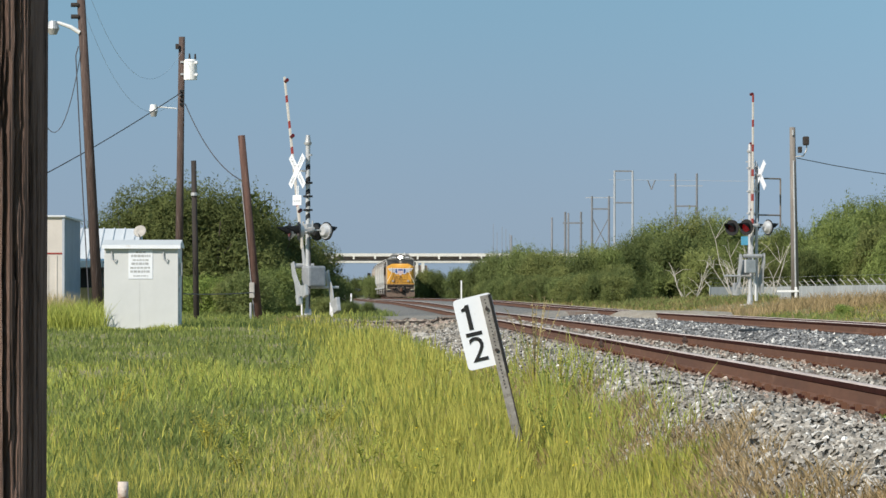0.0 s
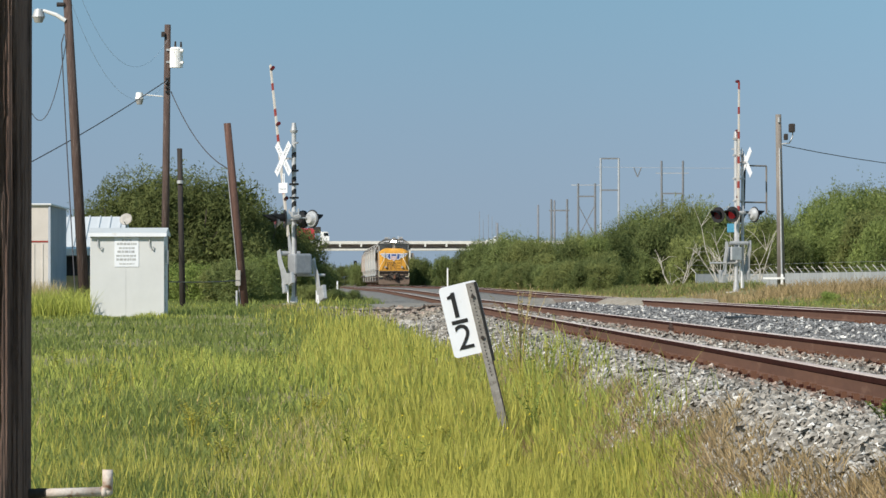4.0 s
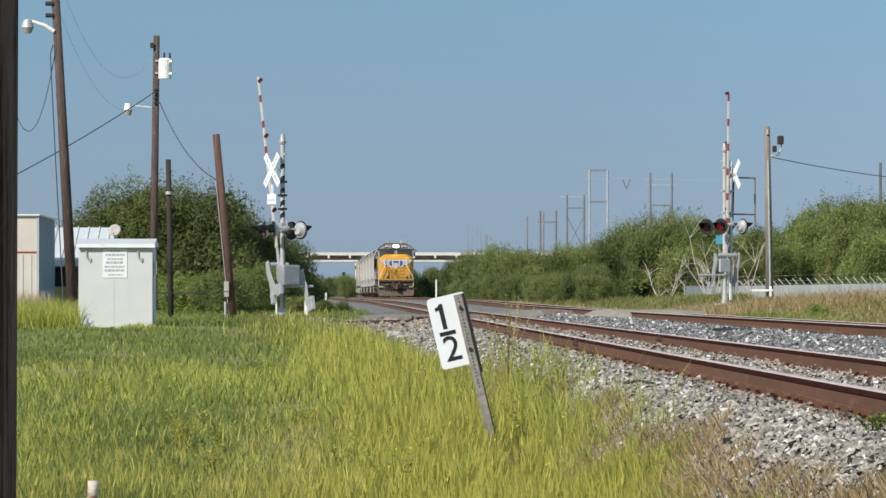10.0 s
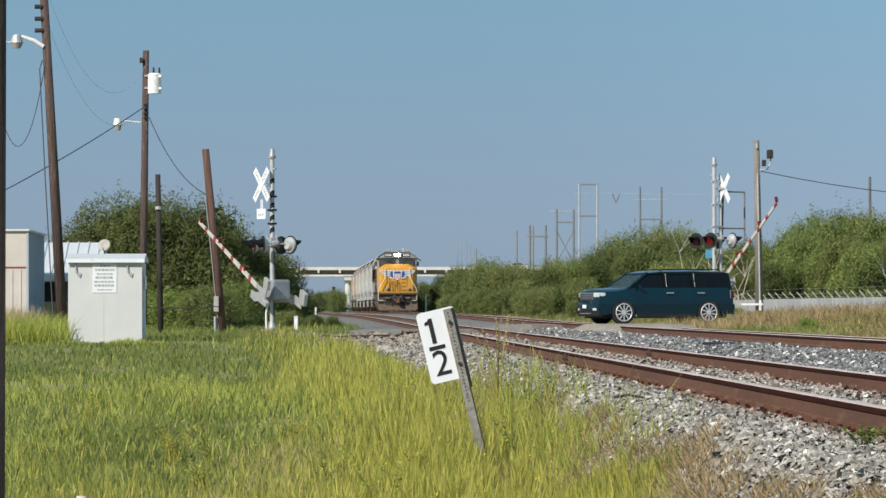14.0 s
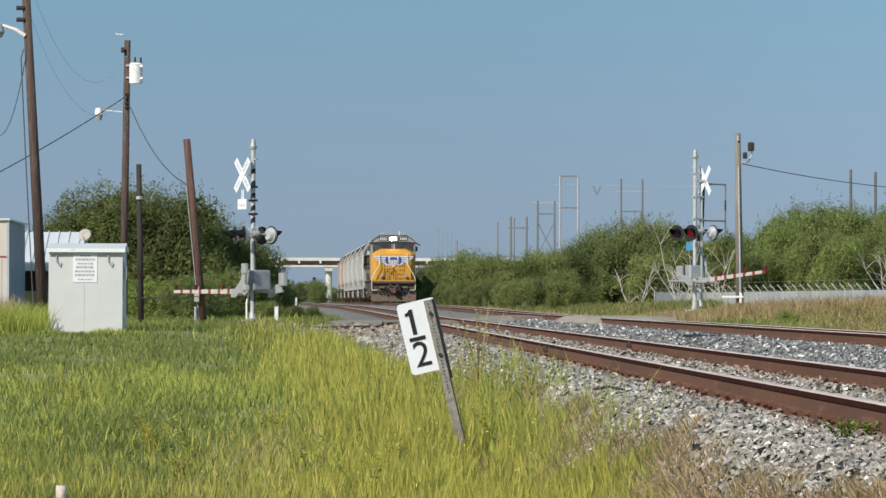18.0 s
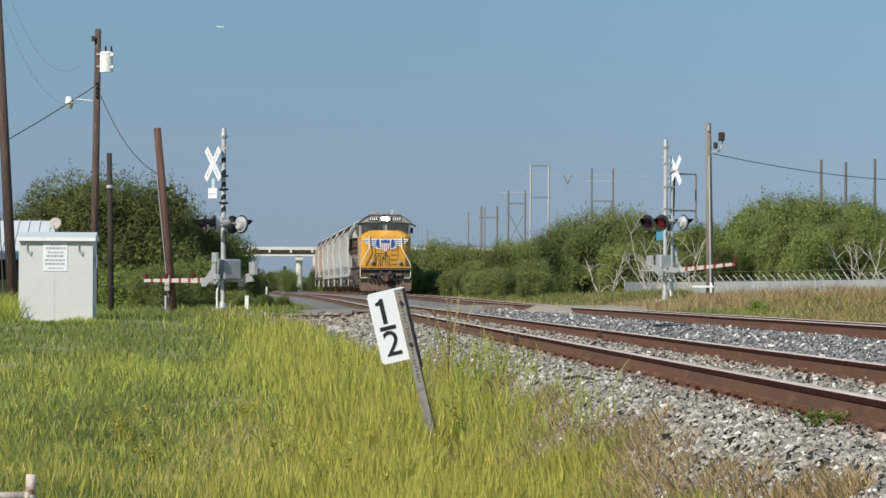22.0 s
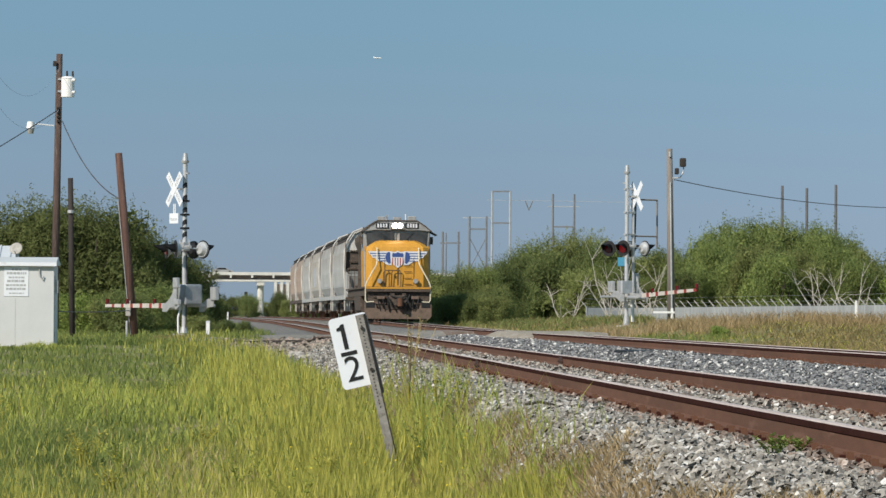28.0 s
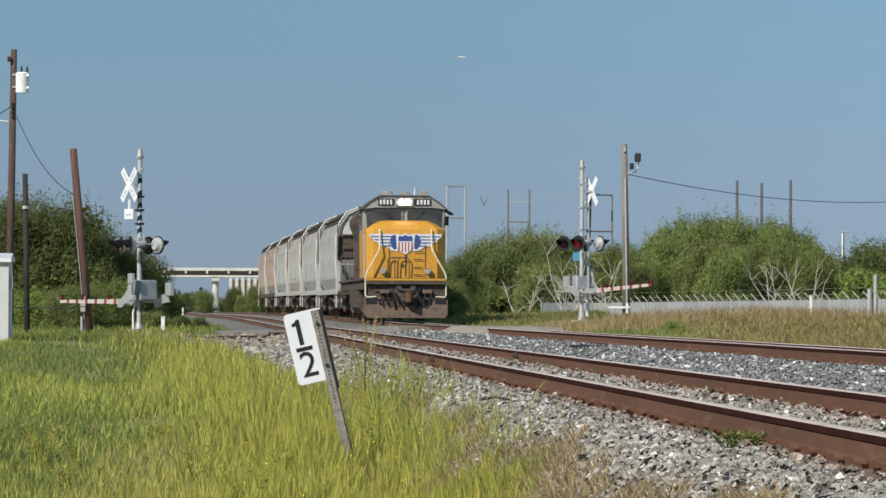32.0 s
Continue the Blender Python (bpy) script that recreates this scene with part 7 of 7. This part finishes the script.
    part("hub", rod((out * 0.112, 0, 0), (out * 0.135, 0, 0), 0.055, seg=12), "alloy", w)
    w.location = (x, y, r)
    return w


def sliced(bm):
    """Cross cuts that let a wide front part follow the bow of the nose."""
    for c in (-0.8, -0.6, -0.3, 0.0, 0.3, 0.6, 0.8):
        bmesh.ops.bisect_plane(bm, geom=bm.verts[:] + bm.edges[:] + bm.faces[:], plane_co=(c, 0, 0), plane_no=(1, 0, 0))
    return bm


def wagon(paint, label, category="car"):
    """A long boxy estate car, its nose towards -y."""
    g = empty(category.replace(" ", "_"), pose(0, 0, 0), label, category)
    low = [(-2.40, 0.30), (-2.54, 0.40), (-2.58, 0.62), (-2.57, 0.94), (-2.52, 1.07), (-2.38, 1.13), (-1.28, 1.20), (2.46, 1.21), (2.54, 1.10), (2.57, 0.60), (2.50, 0.34)] + arch(1.50, 0.34, 0.43) + [(1.0, 0.26), (-1.0, 0.26)] + arch(-1.50, 0.34, 0.43)
    bb = prism_x(low, -0.96, 0.96)
    for axis, cuts in ((2, (0.42, 0.54, 0.66, 0.78, 0.90, 1.0, 1.08, 1.15)), (1, (-2.45, -2.2, -1.95, -1.7, -1.3, -0.7, 0.0, 0.7, 1.3, 1.7, 1.95, 2.2, 2.45)), (0, (-0.88, -0.6, 0.0, 0.6, 0.88))):
        for c in cuts:
            co, no = [0, 0, 0], [0, 0, 0]
            co[axis], no[axis] = c, 1
            bmesh.ops.bisect_plane(bb, geom=bb.verts[:] + bb.edges[:] + bb.faces[:], plane_co=co, plane_no=no)
    for v in bb.verts:
        x, y, z = v.co
        k = abs(x) / 0.96
        # rounded shoulders, a crowned bonnet and sides that draw in above and below
        if z > 0.92:
            v.co.z -= (0.05 if y < -1.2 else 0.03) * k ** 6 + (0.05 * k * k if y < -1.3 else 0.0) * (z - 0.92) / 0.2
        v.co.x = x * (1 - 0.075 * max(-0.3, (z - 0.66) / 0.5) ** 2 * k ** 2)
    body = part("body", bb, paint, g, smooth=True)
    body.data.set_sharp_from_angle(angle=math.radians(38))
    gh = bmesh.new()
    lo = [(-0.87, -1.34), (0.87, -1.34), (0.90, 2.52), (-0.90, 2.52)]
    hi = [(-0.74, -0.60), (0.74, -0.60), (0.79, 2.40), (-0.79, 2.40)]
    A = [gh.verts.new((x, y, 1.14)) for x, y in lo]
    B = [gh.verts.new((x, y, 1.66)) for x, y in hi]
    for i in range(4):
        gh.faces.new((A[i], A[(i + 1) % 4], B[(i + 1) % 4], B[i]))
    gh.faces.new(B)
    gh.faces.new(A[::-1])
    part("glasshouse", gh, "dark_glass", g, "dark tinted windows all round")
    ws = bmesh.new()
    ws.faces.new([ws.verts.new(p) for p in ((-0.82, -1.335, 1.16), (0.82, -1.335, 1.16), (0.72, -0.64, 1.645), (-0.72, -0.64, 1.645))])
    bmesh.ops.solidify(ws, geom=ws.faces[:], thickness=-0.012)
    part("windscreen", ws, "pale_glass", g, "greenish windscreen")
    rf = prism_x([(-0.70, 1.645), (-0.55, 1.70), (-0.2, 1.735), (1.0, 1.75), (2.2, 1.73), (2.44, 1.67), (2.40, 1.62), (-0.62, 1.63)], -0.80, 0.80)
    for c in (-0.72, -0.4, 0.4, 0.72):
        bmesh.ops.bisect_plane(rf, geom=rf.verts[:] + rf.edges[:] + rf.faces[:], plane_co=(c, 0, 0), plane_no=(1, 0, 0))
    for v in rf.verts:
        if v.co.z > 1.66:
            v.co.z -= 0.05 * (abs(v.co.x) / 0.80) ** 4
    part("roof_panel", rf, paint, g, smooth=True).data.set_sharp_from_angle(angle=math.radians(40))
    for s in (-1, 1):
        for y0, y1 in ((-1.34, -0.62), (2.51, 2.40)):
            part("pillar", rod((s * 0.875, y0, 1.14), (s * 0.765, y1, 1.66), 0.036, seg=8), paint, g)
        for y0, w_ in ((-0.02, 0.04), (0.98, 0.04)):
            pb2 = bmesh.new()
            pb2.faces.new([pb2.verts.new(p) for p in ((s * 0.902, y0 - w_, 1.19), (s * 0.902, y0 + w_, 1.19), (s * 0.783, y0 + w_, 1.65), (s * 0.783, y0 - w_, 1.65))][::s])
            bmesh.ops.solidify(pb2, geom=pb2.faces[:], thickness=0.012)
            part("door_pillar", pb2, "black", g)
            part("bright_edge", rod((s * 0.91, y0 + w_, 1.2), (s * 0.79, y0 + w_, 1.64), 0.005, seg=5), "galv", g)
        for y in (0.12, 1.22):
            part("door_handle", box(min(s * 0.94, s * 0.985), max(s * 0.94, s * 0.985), y - 0.13, y + 0.13, 0.985, 1.03, 0.01), "chrome", g)
        for y in (-1.0, 0.05, 1.05):
            part("door_seam", box(min(s * 0.952, s * 0.958), max(s * 0.952, s * 0.958), y - 0.005, y + 0.005, 0.5, 0.86), "black", g)
        part("side_mirror", box(min(s * 0.93, s * 1.06), max(s * 0.93, s * 1.06), -1.0, -0.92, 1.15, 1.24, 0.02), paint, g)
        part("headlamp", box(min(s * 0.60, s * 0.93), max(s * 0.60, s * 0.93), -2.60, -2.26, 0.865, 1.02, 0.04), "lamp_clear", g, "clear rectangular headlamp")
        part("fog_lamp", box(min(s * 0.62, s * 0.84), max(s * 0.62, s * 0.84), -2.655, -2.5, 0.44, 0.525, 0.03), "lamp_clear", g, "chromed fog lamp")
        part("mud_flap", box(min(s * 0.80, s * 0.93), max(s * 0.80, s * 0.93), -1.06, -1.03, 0.24, 0.56, 0.008), "dish", g)
        part("tail_lamp", box(min(s * 0.78, s * 0.945), max(s * 0.78, s * 0.945), 2.44, 2.585, 0.84, 1.06, 0.02), "red_lens", g, "red tail lamp")
        part("lamp_surround", box(min(s * 0.84, s * 0.95), max(s * 0.84, s * 0.95), 2.41, 2.45, 0.80, 1.10, 0.008), "chrome", g)
        part("roof_rail", tube([(s * 0.66, -0.1, 1.72), (s * 0.66, 0.0, 1.77), (s * 0.66, 2.0, 1.77), (s * 0.66, 2.1, 1.71)], 0.018), "black", g)
        part("sill", box(min(s * 0.90, s * 0.955), max(s * 0.90, s * 0.955), -1.05, 1.05, 0.22, 0.34, 0.01), "black", g)
    gr = part("grille", sliced(box(-0.59, 0.59, -2.605, -2.54, 0.78, 1.02, 0.015)), "grille", g, "wide chrome grille")
    for k in range(3):
        part("grille_slot", sliced(box(-0.57, 0.57, -2.612, -2.606, 0.80 + 0.07 * k, 0.825 + 0.07 * k)), "black", gr)
    part("front_bumper", sliced(box(-0.93, 0.93, -2.63, -2.40, 0.44, 0.68, 0.05)), paint, g)
    part("air_dam", sliced(box(-0.92, 0.92, -2.61, -2.40, 0.26, 0.45, 0.04)), "black", g, "black lower bumper with air intake")
    part("bumper_strip", sliced(box(-0.5, 0.5, -2.64, -2.6, 0.34, 0.365)), "wood_grey", g)
    part("plate_blank", box(-0.16, 0.16, -2.65, -2.63, 0.52, 0.63), "white", g)
    part("rear_bumper", box(-0.94, 0.94, 2.45, 2.66, 0.32, 0.66, 0.05), paint, g)
    part("underbody", box(-0.8, 0.8, -2.3, 2.3, 0.20, 0.32), "black", g)
    # short overhangs
    for o in g.children_recursive:
        for v in o.data.vertices:
            y = v.co.y
            v.co.y = y if abs(y) < 1.95 else math.copysign(1.95 + (abs(y) - 1.95) * (0.76 if y < 0 else 0.74), y)
            f = min(1.0, max(0.0, (abs(v.co.y) - 1.6) / 0.75))
            if y < 0:
                v.co.y += 0.13 * f * (v.co.x / 0.96) ** 2
            v.co.x *= 1 - (0.12 if y < 0 else 0.07) * f * f
    wheels = [wheel(g, s * 0.84, y, 0.385, s) for s in (-1, 1) for y in (-1.50, 1.50)]
    return g, wheels


suv, suv_wheels = wagon("teal", "dark teal family wagon with chrome trim on the road", "car")


def far_car(paint, label, pickup=False):
    g = empty("pickup_truck" if pickup else "car", pose(0, 0, 0), label, "pickup" if pickup else "car", "cars on the overpass")
    part("body", prism_x([(-2.5, 0.35), (-2.55, 0.75), (-1.3, 0.95), (2.5, 0.98), (2.6, 0.6), (2.5, 0.35)], -0.9, 0.9, bev=0.04), paint, g)
    if pickup:
        part("cab", prism_x([(-1.2, 0.95), (-0.5, 1.6), (0.8, 1.62), (1.0, 0.97)], -0.8, 0.8, bev=0.04), paint, g)
        part("side_glass", prism_x([(-0.9, 1.05), (-0.42, 1.5), (0.68, 1.52), (0.82, 1.05)], -0.815, 0.815), "dark_glass", g)
    else:
        part("cab", prism_x([(-1.4, 0.93), (-0.6, 1.45), (1.2, 1.48), (2.2, 0.97)], -0.78, 0.78, bev=0.04), paint, g)
        part("side_glass", prism_x([(-1.05, 1.0), (-0.5, 1.38), (1.05, 1.4), (1.7, 1.0)], -0.795, 0.795), "dark_glass", g)
    for x in (-0.8, 0.8):
        for y in (-1.6, 1.55):
            part("wheel", rod((x - 0.11, y, 0.36), (x + 0.11, y, 0.36), 0.36, seg=16), "rubber", g)
    return g


white_pickup = far_car("white", "white pickup on the overpass", True)
grey_car = far_car("steel", "pale grey car on the overpass")
red_car = far_car("red", "red car on the overpass")
dark_car = far_car("loco_grey", "dark grey car on the overpass")

truck_thing = empty("refuse_truck", pose(0, 0, 0), "red-bodied truck with white cab on the overpass", "truck")
part("load_body", prism([(-1.25, 1.2), (-1.3, 2.6), (-1.15, 3.5), (-0.7, 3.75), (0.7, 3.75), (1.15, 3.5), (1.3, 2.6), (1.25, 1.2)], -2.2, 5.6, bev=0.25), "truck_red", truck_thing, "rounded bright red body")
part("hoist", box(-1.1, 1.1, -3.6, -1.8, 2.6, 4.1, 0.15), "wood_dark", truck_thing, "dark loading gear")
part("cab", prism_x([(-5.6, 0.8), (-5.6, 1.8), (-5.3, 2.9), (-3.6, 2.95), (-3.5, 0.8)], -1.2, 1.2, bev=0.05), "white", truck_thing, "white truck cab")
part("cab_glass", prism_x([(-5.5, 1.95), (-5.28, 2.7), (-4.3, 2.7), (-4.3, 1.95)], -1.22, 1.22), "dark_glass", truck_thing)
part("chassis", box(-0.9, 0.9, -5.4, 5.6, 0.6, 1.2), "black", truck_thing)
for y in (-4.8, 2.6, 4.0):
    for x in (-1.0, 1.0):
        part("wheel", rod((x - 0.15, y, 0.5), (x + 0.15, y, 0.5), 0.5, seg=18), "rubber", truck_thing)

plane = empty("airplane", pose(0, 0, 0), "small white airplane high in the sky", "airplane")
part("fuselage", tube([(-4.2, 0, 0), (-3.8, 0, 0), (-2, 0, 0.05), (1.5, 0, 0.05), (3.6, 0, 0.25), (4.2, 0, 0.4)], [0.08, 0.45, 0.62, 0.6, 0.3, 0.1], 10), "white", plane, "white fuselage")
part("wing", prism([(-0.9, -0.1), (0.6, -0.1), (0.5, 0.05), (-0.8, 0.05)], -4.6, 4.6), "white", plane)
part("tailplane", prism([(3.2, 0.3), (4.1, 0.3), (4.1, 0.4), (3.3, 0.4)], -1.7, 1.7), "white", plane)
part("fin", prism([(3.0, 0.4), (3.9, 1.7), (4.4, 1.7), (4.2, 0.4)], -0.06, 0.06), "white", plane)


# ---- small things by the line ----
def marker(x, y, h, w, label):
    z = float(ground_z(x, y))
    g = empty("marker_post", pose(x, y, z), label, "post", "marker posts")
    part("stake", box(-w / 2, w / 2, -w / 4, w / 4, -0.3, h, 0.01), "white", g)
    part("cap", box(-w / 2 - 0.005, w / 2 + 0.005, -w / 4 - 0.005, w / 4 + 0.005, h - 0.06, h - 0.005), "silver", g)
    return g


marker(-1.09, 135.2, 0.55, 0.12, "short white plastic marker post")
marker(7.7, 339, 1.6, 0.12, "white marker post beside the far track")
marker(-0.9, 262, 0.8, 0.1, "white marker stake in the scrub")
marker(-1.7, 298, 0.75, 0.5, "white painted trackside box")
sig = empty("signal_mast", pose(0.6, 746, 0.6), "distant grey signal mast with dark head", "signal")
part("mast", rod((0, 0, 0), (0, 0, 4.6), 0.12, seg=8), "galv", sig)
part("head", box(-0.28, 0.28, -0.2, 0.2, 4.0, 5.1, 0.05), "black", sig)
plank = tagged(part("timber_offcut", box(-0.16, 0.16, -1.0, 1.0, 0.0, 0.09, 0.02), "black"), "dark old timber lying on the stones", "timber")
plank.matrix_world = pose(6.4, 68.0, 0.93, 0, 0, 7)
for x, y, a in ((1.9, 60, 30), (2.2, 47, 70), (2.35, 33, -40), (2.0, 27.5, 100)):
    st = tagged(part("stick", tube([(-0.14, 0, 0), (-0.03, 0.03, 0.02), (0.14, -0.01, 0.0)], 0.012, 5), "wood_dark"), "dark broken stick on the stones", "stick")
    st.matrix_world = pose(x, y, float(ground_z(x, y)) + 0.07, 0, 0, a)

# pale dirt heap with scraps of timber where the grass meets the crossing
md = np.random.RandomState(33)
mound = bmesh.new()
bmesh.ops.create_icosphere(mound, subdivisions=4, radius=1.0)
for v in mound.verts:
    f = 1 + 0.10 * math.sin(v.co.x * 5 + v.co.y * 3) + 0.06 * math.sin(v.co.y * 9 + v.co.x * 4) + md.uniform(-0.02, 0.02)
    v.co = Vector((v.co.x * 0.8 * f, v.co.y * 1.3 * f, v.co.z * 0.13 * f))
heap = tagged(part("dirt_mound", mound, "dirt_pale", smooth=True), "low mound of pale dirt beside the crossing", "dirt mound", "dirt heaps")
heap.matrix_world = pose(0.3, 118.6, float(ground_z(0.3, 118.6)))
for x, y, a in ((1.75, 121.0, 75), (-1.1, 121.6, 20), (-0.1, 123.6, 130)):
    copy_thing(heap, pose(x, y, float(ground_z(x, y)) - 0.02, 0, 0, a))
for x, y, a, l in ((0.1, 117.6, 10, 0.9), (0.9, 117.3, -25, 0.7), (1.7, 117.8, 5, 1.1), (2.3, 118.6, 40, 0.6)):
    tb_ = tagged(part("timber_scrap", box(-l / 2, l / 2, -0.06, 0.06, 0.0, 0.1, 0.01), "wood_dark"), "dark broken timber scrap by the crossing", "timber", "timber scraps")
    tb_.matrix_world = pose(x, y, float(ground_z(x, y)) + 0.03, 0, 0, a)

# small pale stones lying on the foot of a rail
pr = random.Random(5)
for k in range(7):
    bm = bmesh.new()
    bmesh.ops.create_icosphere(bm, subdivisions=1, radius=pr.uniform(0.008, 0.013))
    for v in bm.verts:
        v.co *= pr.uniform(0.8, 1.2)
    pb_ = tagged(part("pebble", bm, "stone"), "small pale pebble on the foot of the rail", "pebble", "pebbles on the rail")
    pb_.matrix_world = pose(TRACK_A + 0.753 - 0.052, 33.5 + 2.4 * k + pr.uniform(-1.1, 1.1), RAIL_A - 0.118)

# rubble by the end of the grass
rr = np.random.RandomState(91)
for k in range(26):
    x, y = rr.uniform(-0.4, 1.6), rr.uniform(92, 116)
    bm = bmesh.new()
    bmesh.ops.create_icosphere(bm, subdivisions=1, radius=rr.uniform(0.06, 0.18))
    for v in bm.verts:
        v.co *= rr.uniform(0.7, 1.2)
        v.co.z *= 0.6
    rk = tagged(part("rock", bm, "stone" if k % 3 else "wood_grey"), "rough pale rock in the gravel", "rock", "rubble by the grass")
    rk.matrix_world = pose(x, y, float(ground_z(x, y)) + 0.04, 0, 0, k * 40)


# ---- weeds ----
def weed(x, y, h, n, material, seed, label, spread=0.4, leaf=0.03):
    r = random.Random(seed)
    bm = bmesh.new()
    tips = []
    for k in range(n):
        a, d = r.uniform(0, 6.28), r.uniform(0.1, spread) * h
        pts = [Vector((0, 0, -0.02)), Vector((math.cos(a) * d * 0.4, math.sin(a) * d * 0.4, h * 0.5)), Vector((math.cos(a) * d, math.sin(a) * d, h * r.uniform(0.75, 1.0)))]
        tube(pts, [0.006, 0.004, 0.002], 4, bm)
        tips += [pts[1].lerp(pts[2], q) for q in (0, 0.3, 0.6, 0.8, 1.0)]
    for p in tips:
        for j in range(4):
            a, e = r.uniform(0, 6.28), r.uniform(-0.3, 0.7)
            d = Vector((math.cos(a), math.sin(a), e)) * leaf * r.uniform(0.6, 1.4)
            sd = Vector((-math.sin(a), math.cos(a), 0)) * leaf * 0.25
            c = p + d * 0.5
            bm.faces.new([bm.verts.new(v) for v in (p, c + sd, p + d, c - sd)])
    g = tagged(part("weed", bm, material), label, "weed", "weeds in the grass")
    g.matrix_world = pose(x, y, float(ground_z(x, y)))
    return g


weed(1.84, 46.0, 1.08, 15, "grass_pale", 1, "tall spindly pale weed by the track", 0.30, 0.04)
weed(1.55, 34.6, 0.45, 7, "leaf_bright", 2, "leafy weed at the sign's foot", 0.6, 0.035)
weed(2.72, 21.4, 0.14, 9, "leaf_bright", 3, "low leafy weed on the stones", 0.9, 0.035)
weed(2.95, 22.2, 0.10, 7, "leaf_bright", 4, "low leafy weed on the stones", 0.9, 0.03)
wr = random.Random(8)
for k in range(9):
    y = wr.uniform(35.5, 50)
    weed(wr.uniform(1.45, 2.05), y, wr.uniform(0.4, 0.8), 7, wr.choice(("grass", "leaf_bright", "grass_yellow")), 70 + k, "airy green weed by the sign", 0.45, 0.03)
for k in range(16):
    y = wr.uniform(27, 60)
    x = wr.uniform(-0.085 * y, 1.8)
    weed(x, y, wr.uniform(0.25, 0.5), 6, wr.choice(("grass_yellow", "grass")), 20 + k, "broad-leaved green weed in the grass", 0.7, 0.045)

# small yellow flowers over the grass
fr = np.random.RandomState(14)
fy = 1 / (1 / 26 + (1 / 70 - 1 / 26) * fr.rand(90))
fx = np.where(fr.rand(90) < 0.6, fr.uniform(0.3, 1.9, 90), fr.uniform(-0.07, 0.03, 90) * fy)
FP = np.stack([fx, fy, ground_z(fx, fy) + fr.uniform(0.15, 0.5, 90)], -1)
fs = fr.uniform(0.005, 0.010, (90, 1))
FV = np.stack([FP + fs * d for d in np.array([(-1, 0, -0.4), (0.2, -0.8, 0.1), (1, 0, 0.4), (-0.2, 0.6, 0.9)])], 1).reshape(-1, 3)
tagged(sheet("flowers", FV, (np.arange(90)[:, None] * 4 + np.arange(4)).tolist(), "flower"), "tiny yellow wildflowers among the grass", "flowers", kind="stuff")


# ---- what moves ----
def track_pose(x0, z, y, half):
    a, b = y - half, y + half
    xa, xb = x0 + float(bend(a)), x0 + float(bend(b))
    return pose((xa + xb) / 2, y, z + float(grade(y)), 0, 0, -math.degrees(math.atan2(xb - xa, b - a)))


TRAIN_Y0, TRAIN_V = 464.4, 9.6     # the loco's nose at the start, metres a second
GATE_TIMES = [(0, 74, 89), (9.8, 74, 89), (10.3, 70, 84), (11, 60, 66), (12, 48, 50), (13, 35, 38), (14, 22, 27), (15, 9, 16), (15.8, 0.5, 9), (16.5, 0, 6.3), (17, 0, 5.6), (18, 0, 2.8), (19, 0, 2), (32, 0, 2)]


def motions():
    offset = 10.6
    for k, thing in enumerate(train):
        half = 7.0 if k == 0 else 6.6
        rows = [(t, track_pose(TRACK_B, RAIL_B, TRAIN_Y0 - TRAIN_V * t + offset, half)) for t in range(0, 33, 2)]
        walk(thing, rows)
        offset += 11.2 + 9.4 if k == 0 else 18.8
    walk(arm_west, [(t, pose(0, 0.3, 0.85, 0, a, -11)) for t, a, b in GATE_TIMES])
    walk(arm_east, [(t, pose(0, 0.3, 0.85, 0, b, -17)) for t, a, b in GATE_TIMES])
    # the wagon on the road
    def wagon_u(t):
        return 5.33 - (9.38 if t > 14 else 10.1) * (min(t, 24.0) - 14.0)

    def wagon_pose(t):
        u = wagon_u(t)
        p = ROAD + ROAD_DIR * u + ROAD_OUT * 0.6
        return pose(p.x, p.y, float(road_z(u)) + 0.005, 0, 0, -70)

    walk(suv, [(t, wagon_pose(t)) for t in (0, 6, 11, 12.4, 12.8, 13.2, 13.6, 14, 14.2, 14.4, 14.6, 14.8, 15, 15.2, 15.6, 16, 16.5, 17.5, 20, 24, 32)])
    spin = [(0, 12.5)] + [(12.5 + k / 30, 12.5 + k / 30) for k in range(1, 150)] + [(32, 17.467)]
    for w in suv_wheels:
        x, y, z = w.location
        walk(w, [(t, pose(x, y, z, math.degrees((wagon_u(q) - 5.33) / 0.385) % 360, 0, 0)) for t, q in spin])
    # traffic on the overpass: (thing, place at a time, speed to the right)
    deck = 10.95
    for thing, t0, x0, v in ((truck_thing, 6.0, 22.3, 16.6), (white_pickup, 6.0, -5.6, -20.0), (grey_car, 16.5, 0.6, -17.5), (red_car, 19.2, -1.7, 22.0), (dark_car, 28.1, -2.0, 26.0)):
        y = 992.8 if v > 0 else 997.4
        walk(thing, [(t, pose(max(-150, min(450, x0 + v * (t - t0))), y, deck + (0.0 if thing is truck_thing else 0.3), 0, 0, 90 if v > 0 else -90)) for t in (0, 4, 8, 12, 16, 20, 24, 28, 32)])
    walk(plane, [(t, pose(-170 + 34.7 * (t - 19), 4500, 284 - 0.75 * (t - 19), 0, 0, 180)) for t in (0, 8, 16, 24, 32)])


motions()
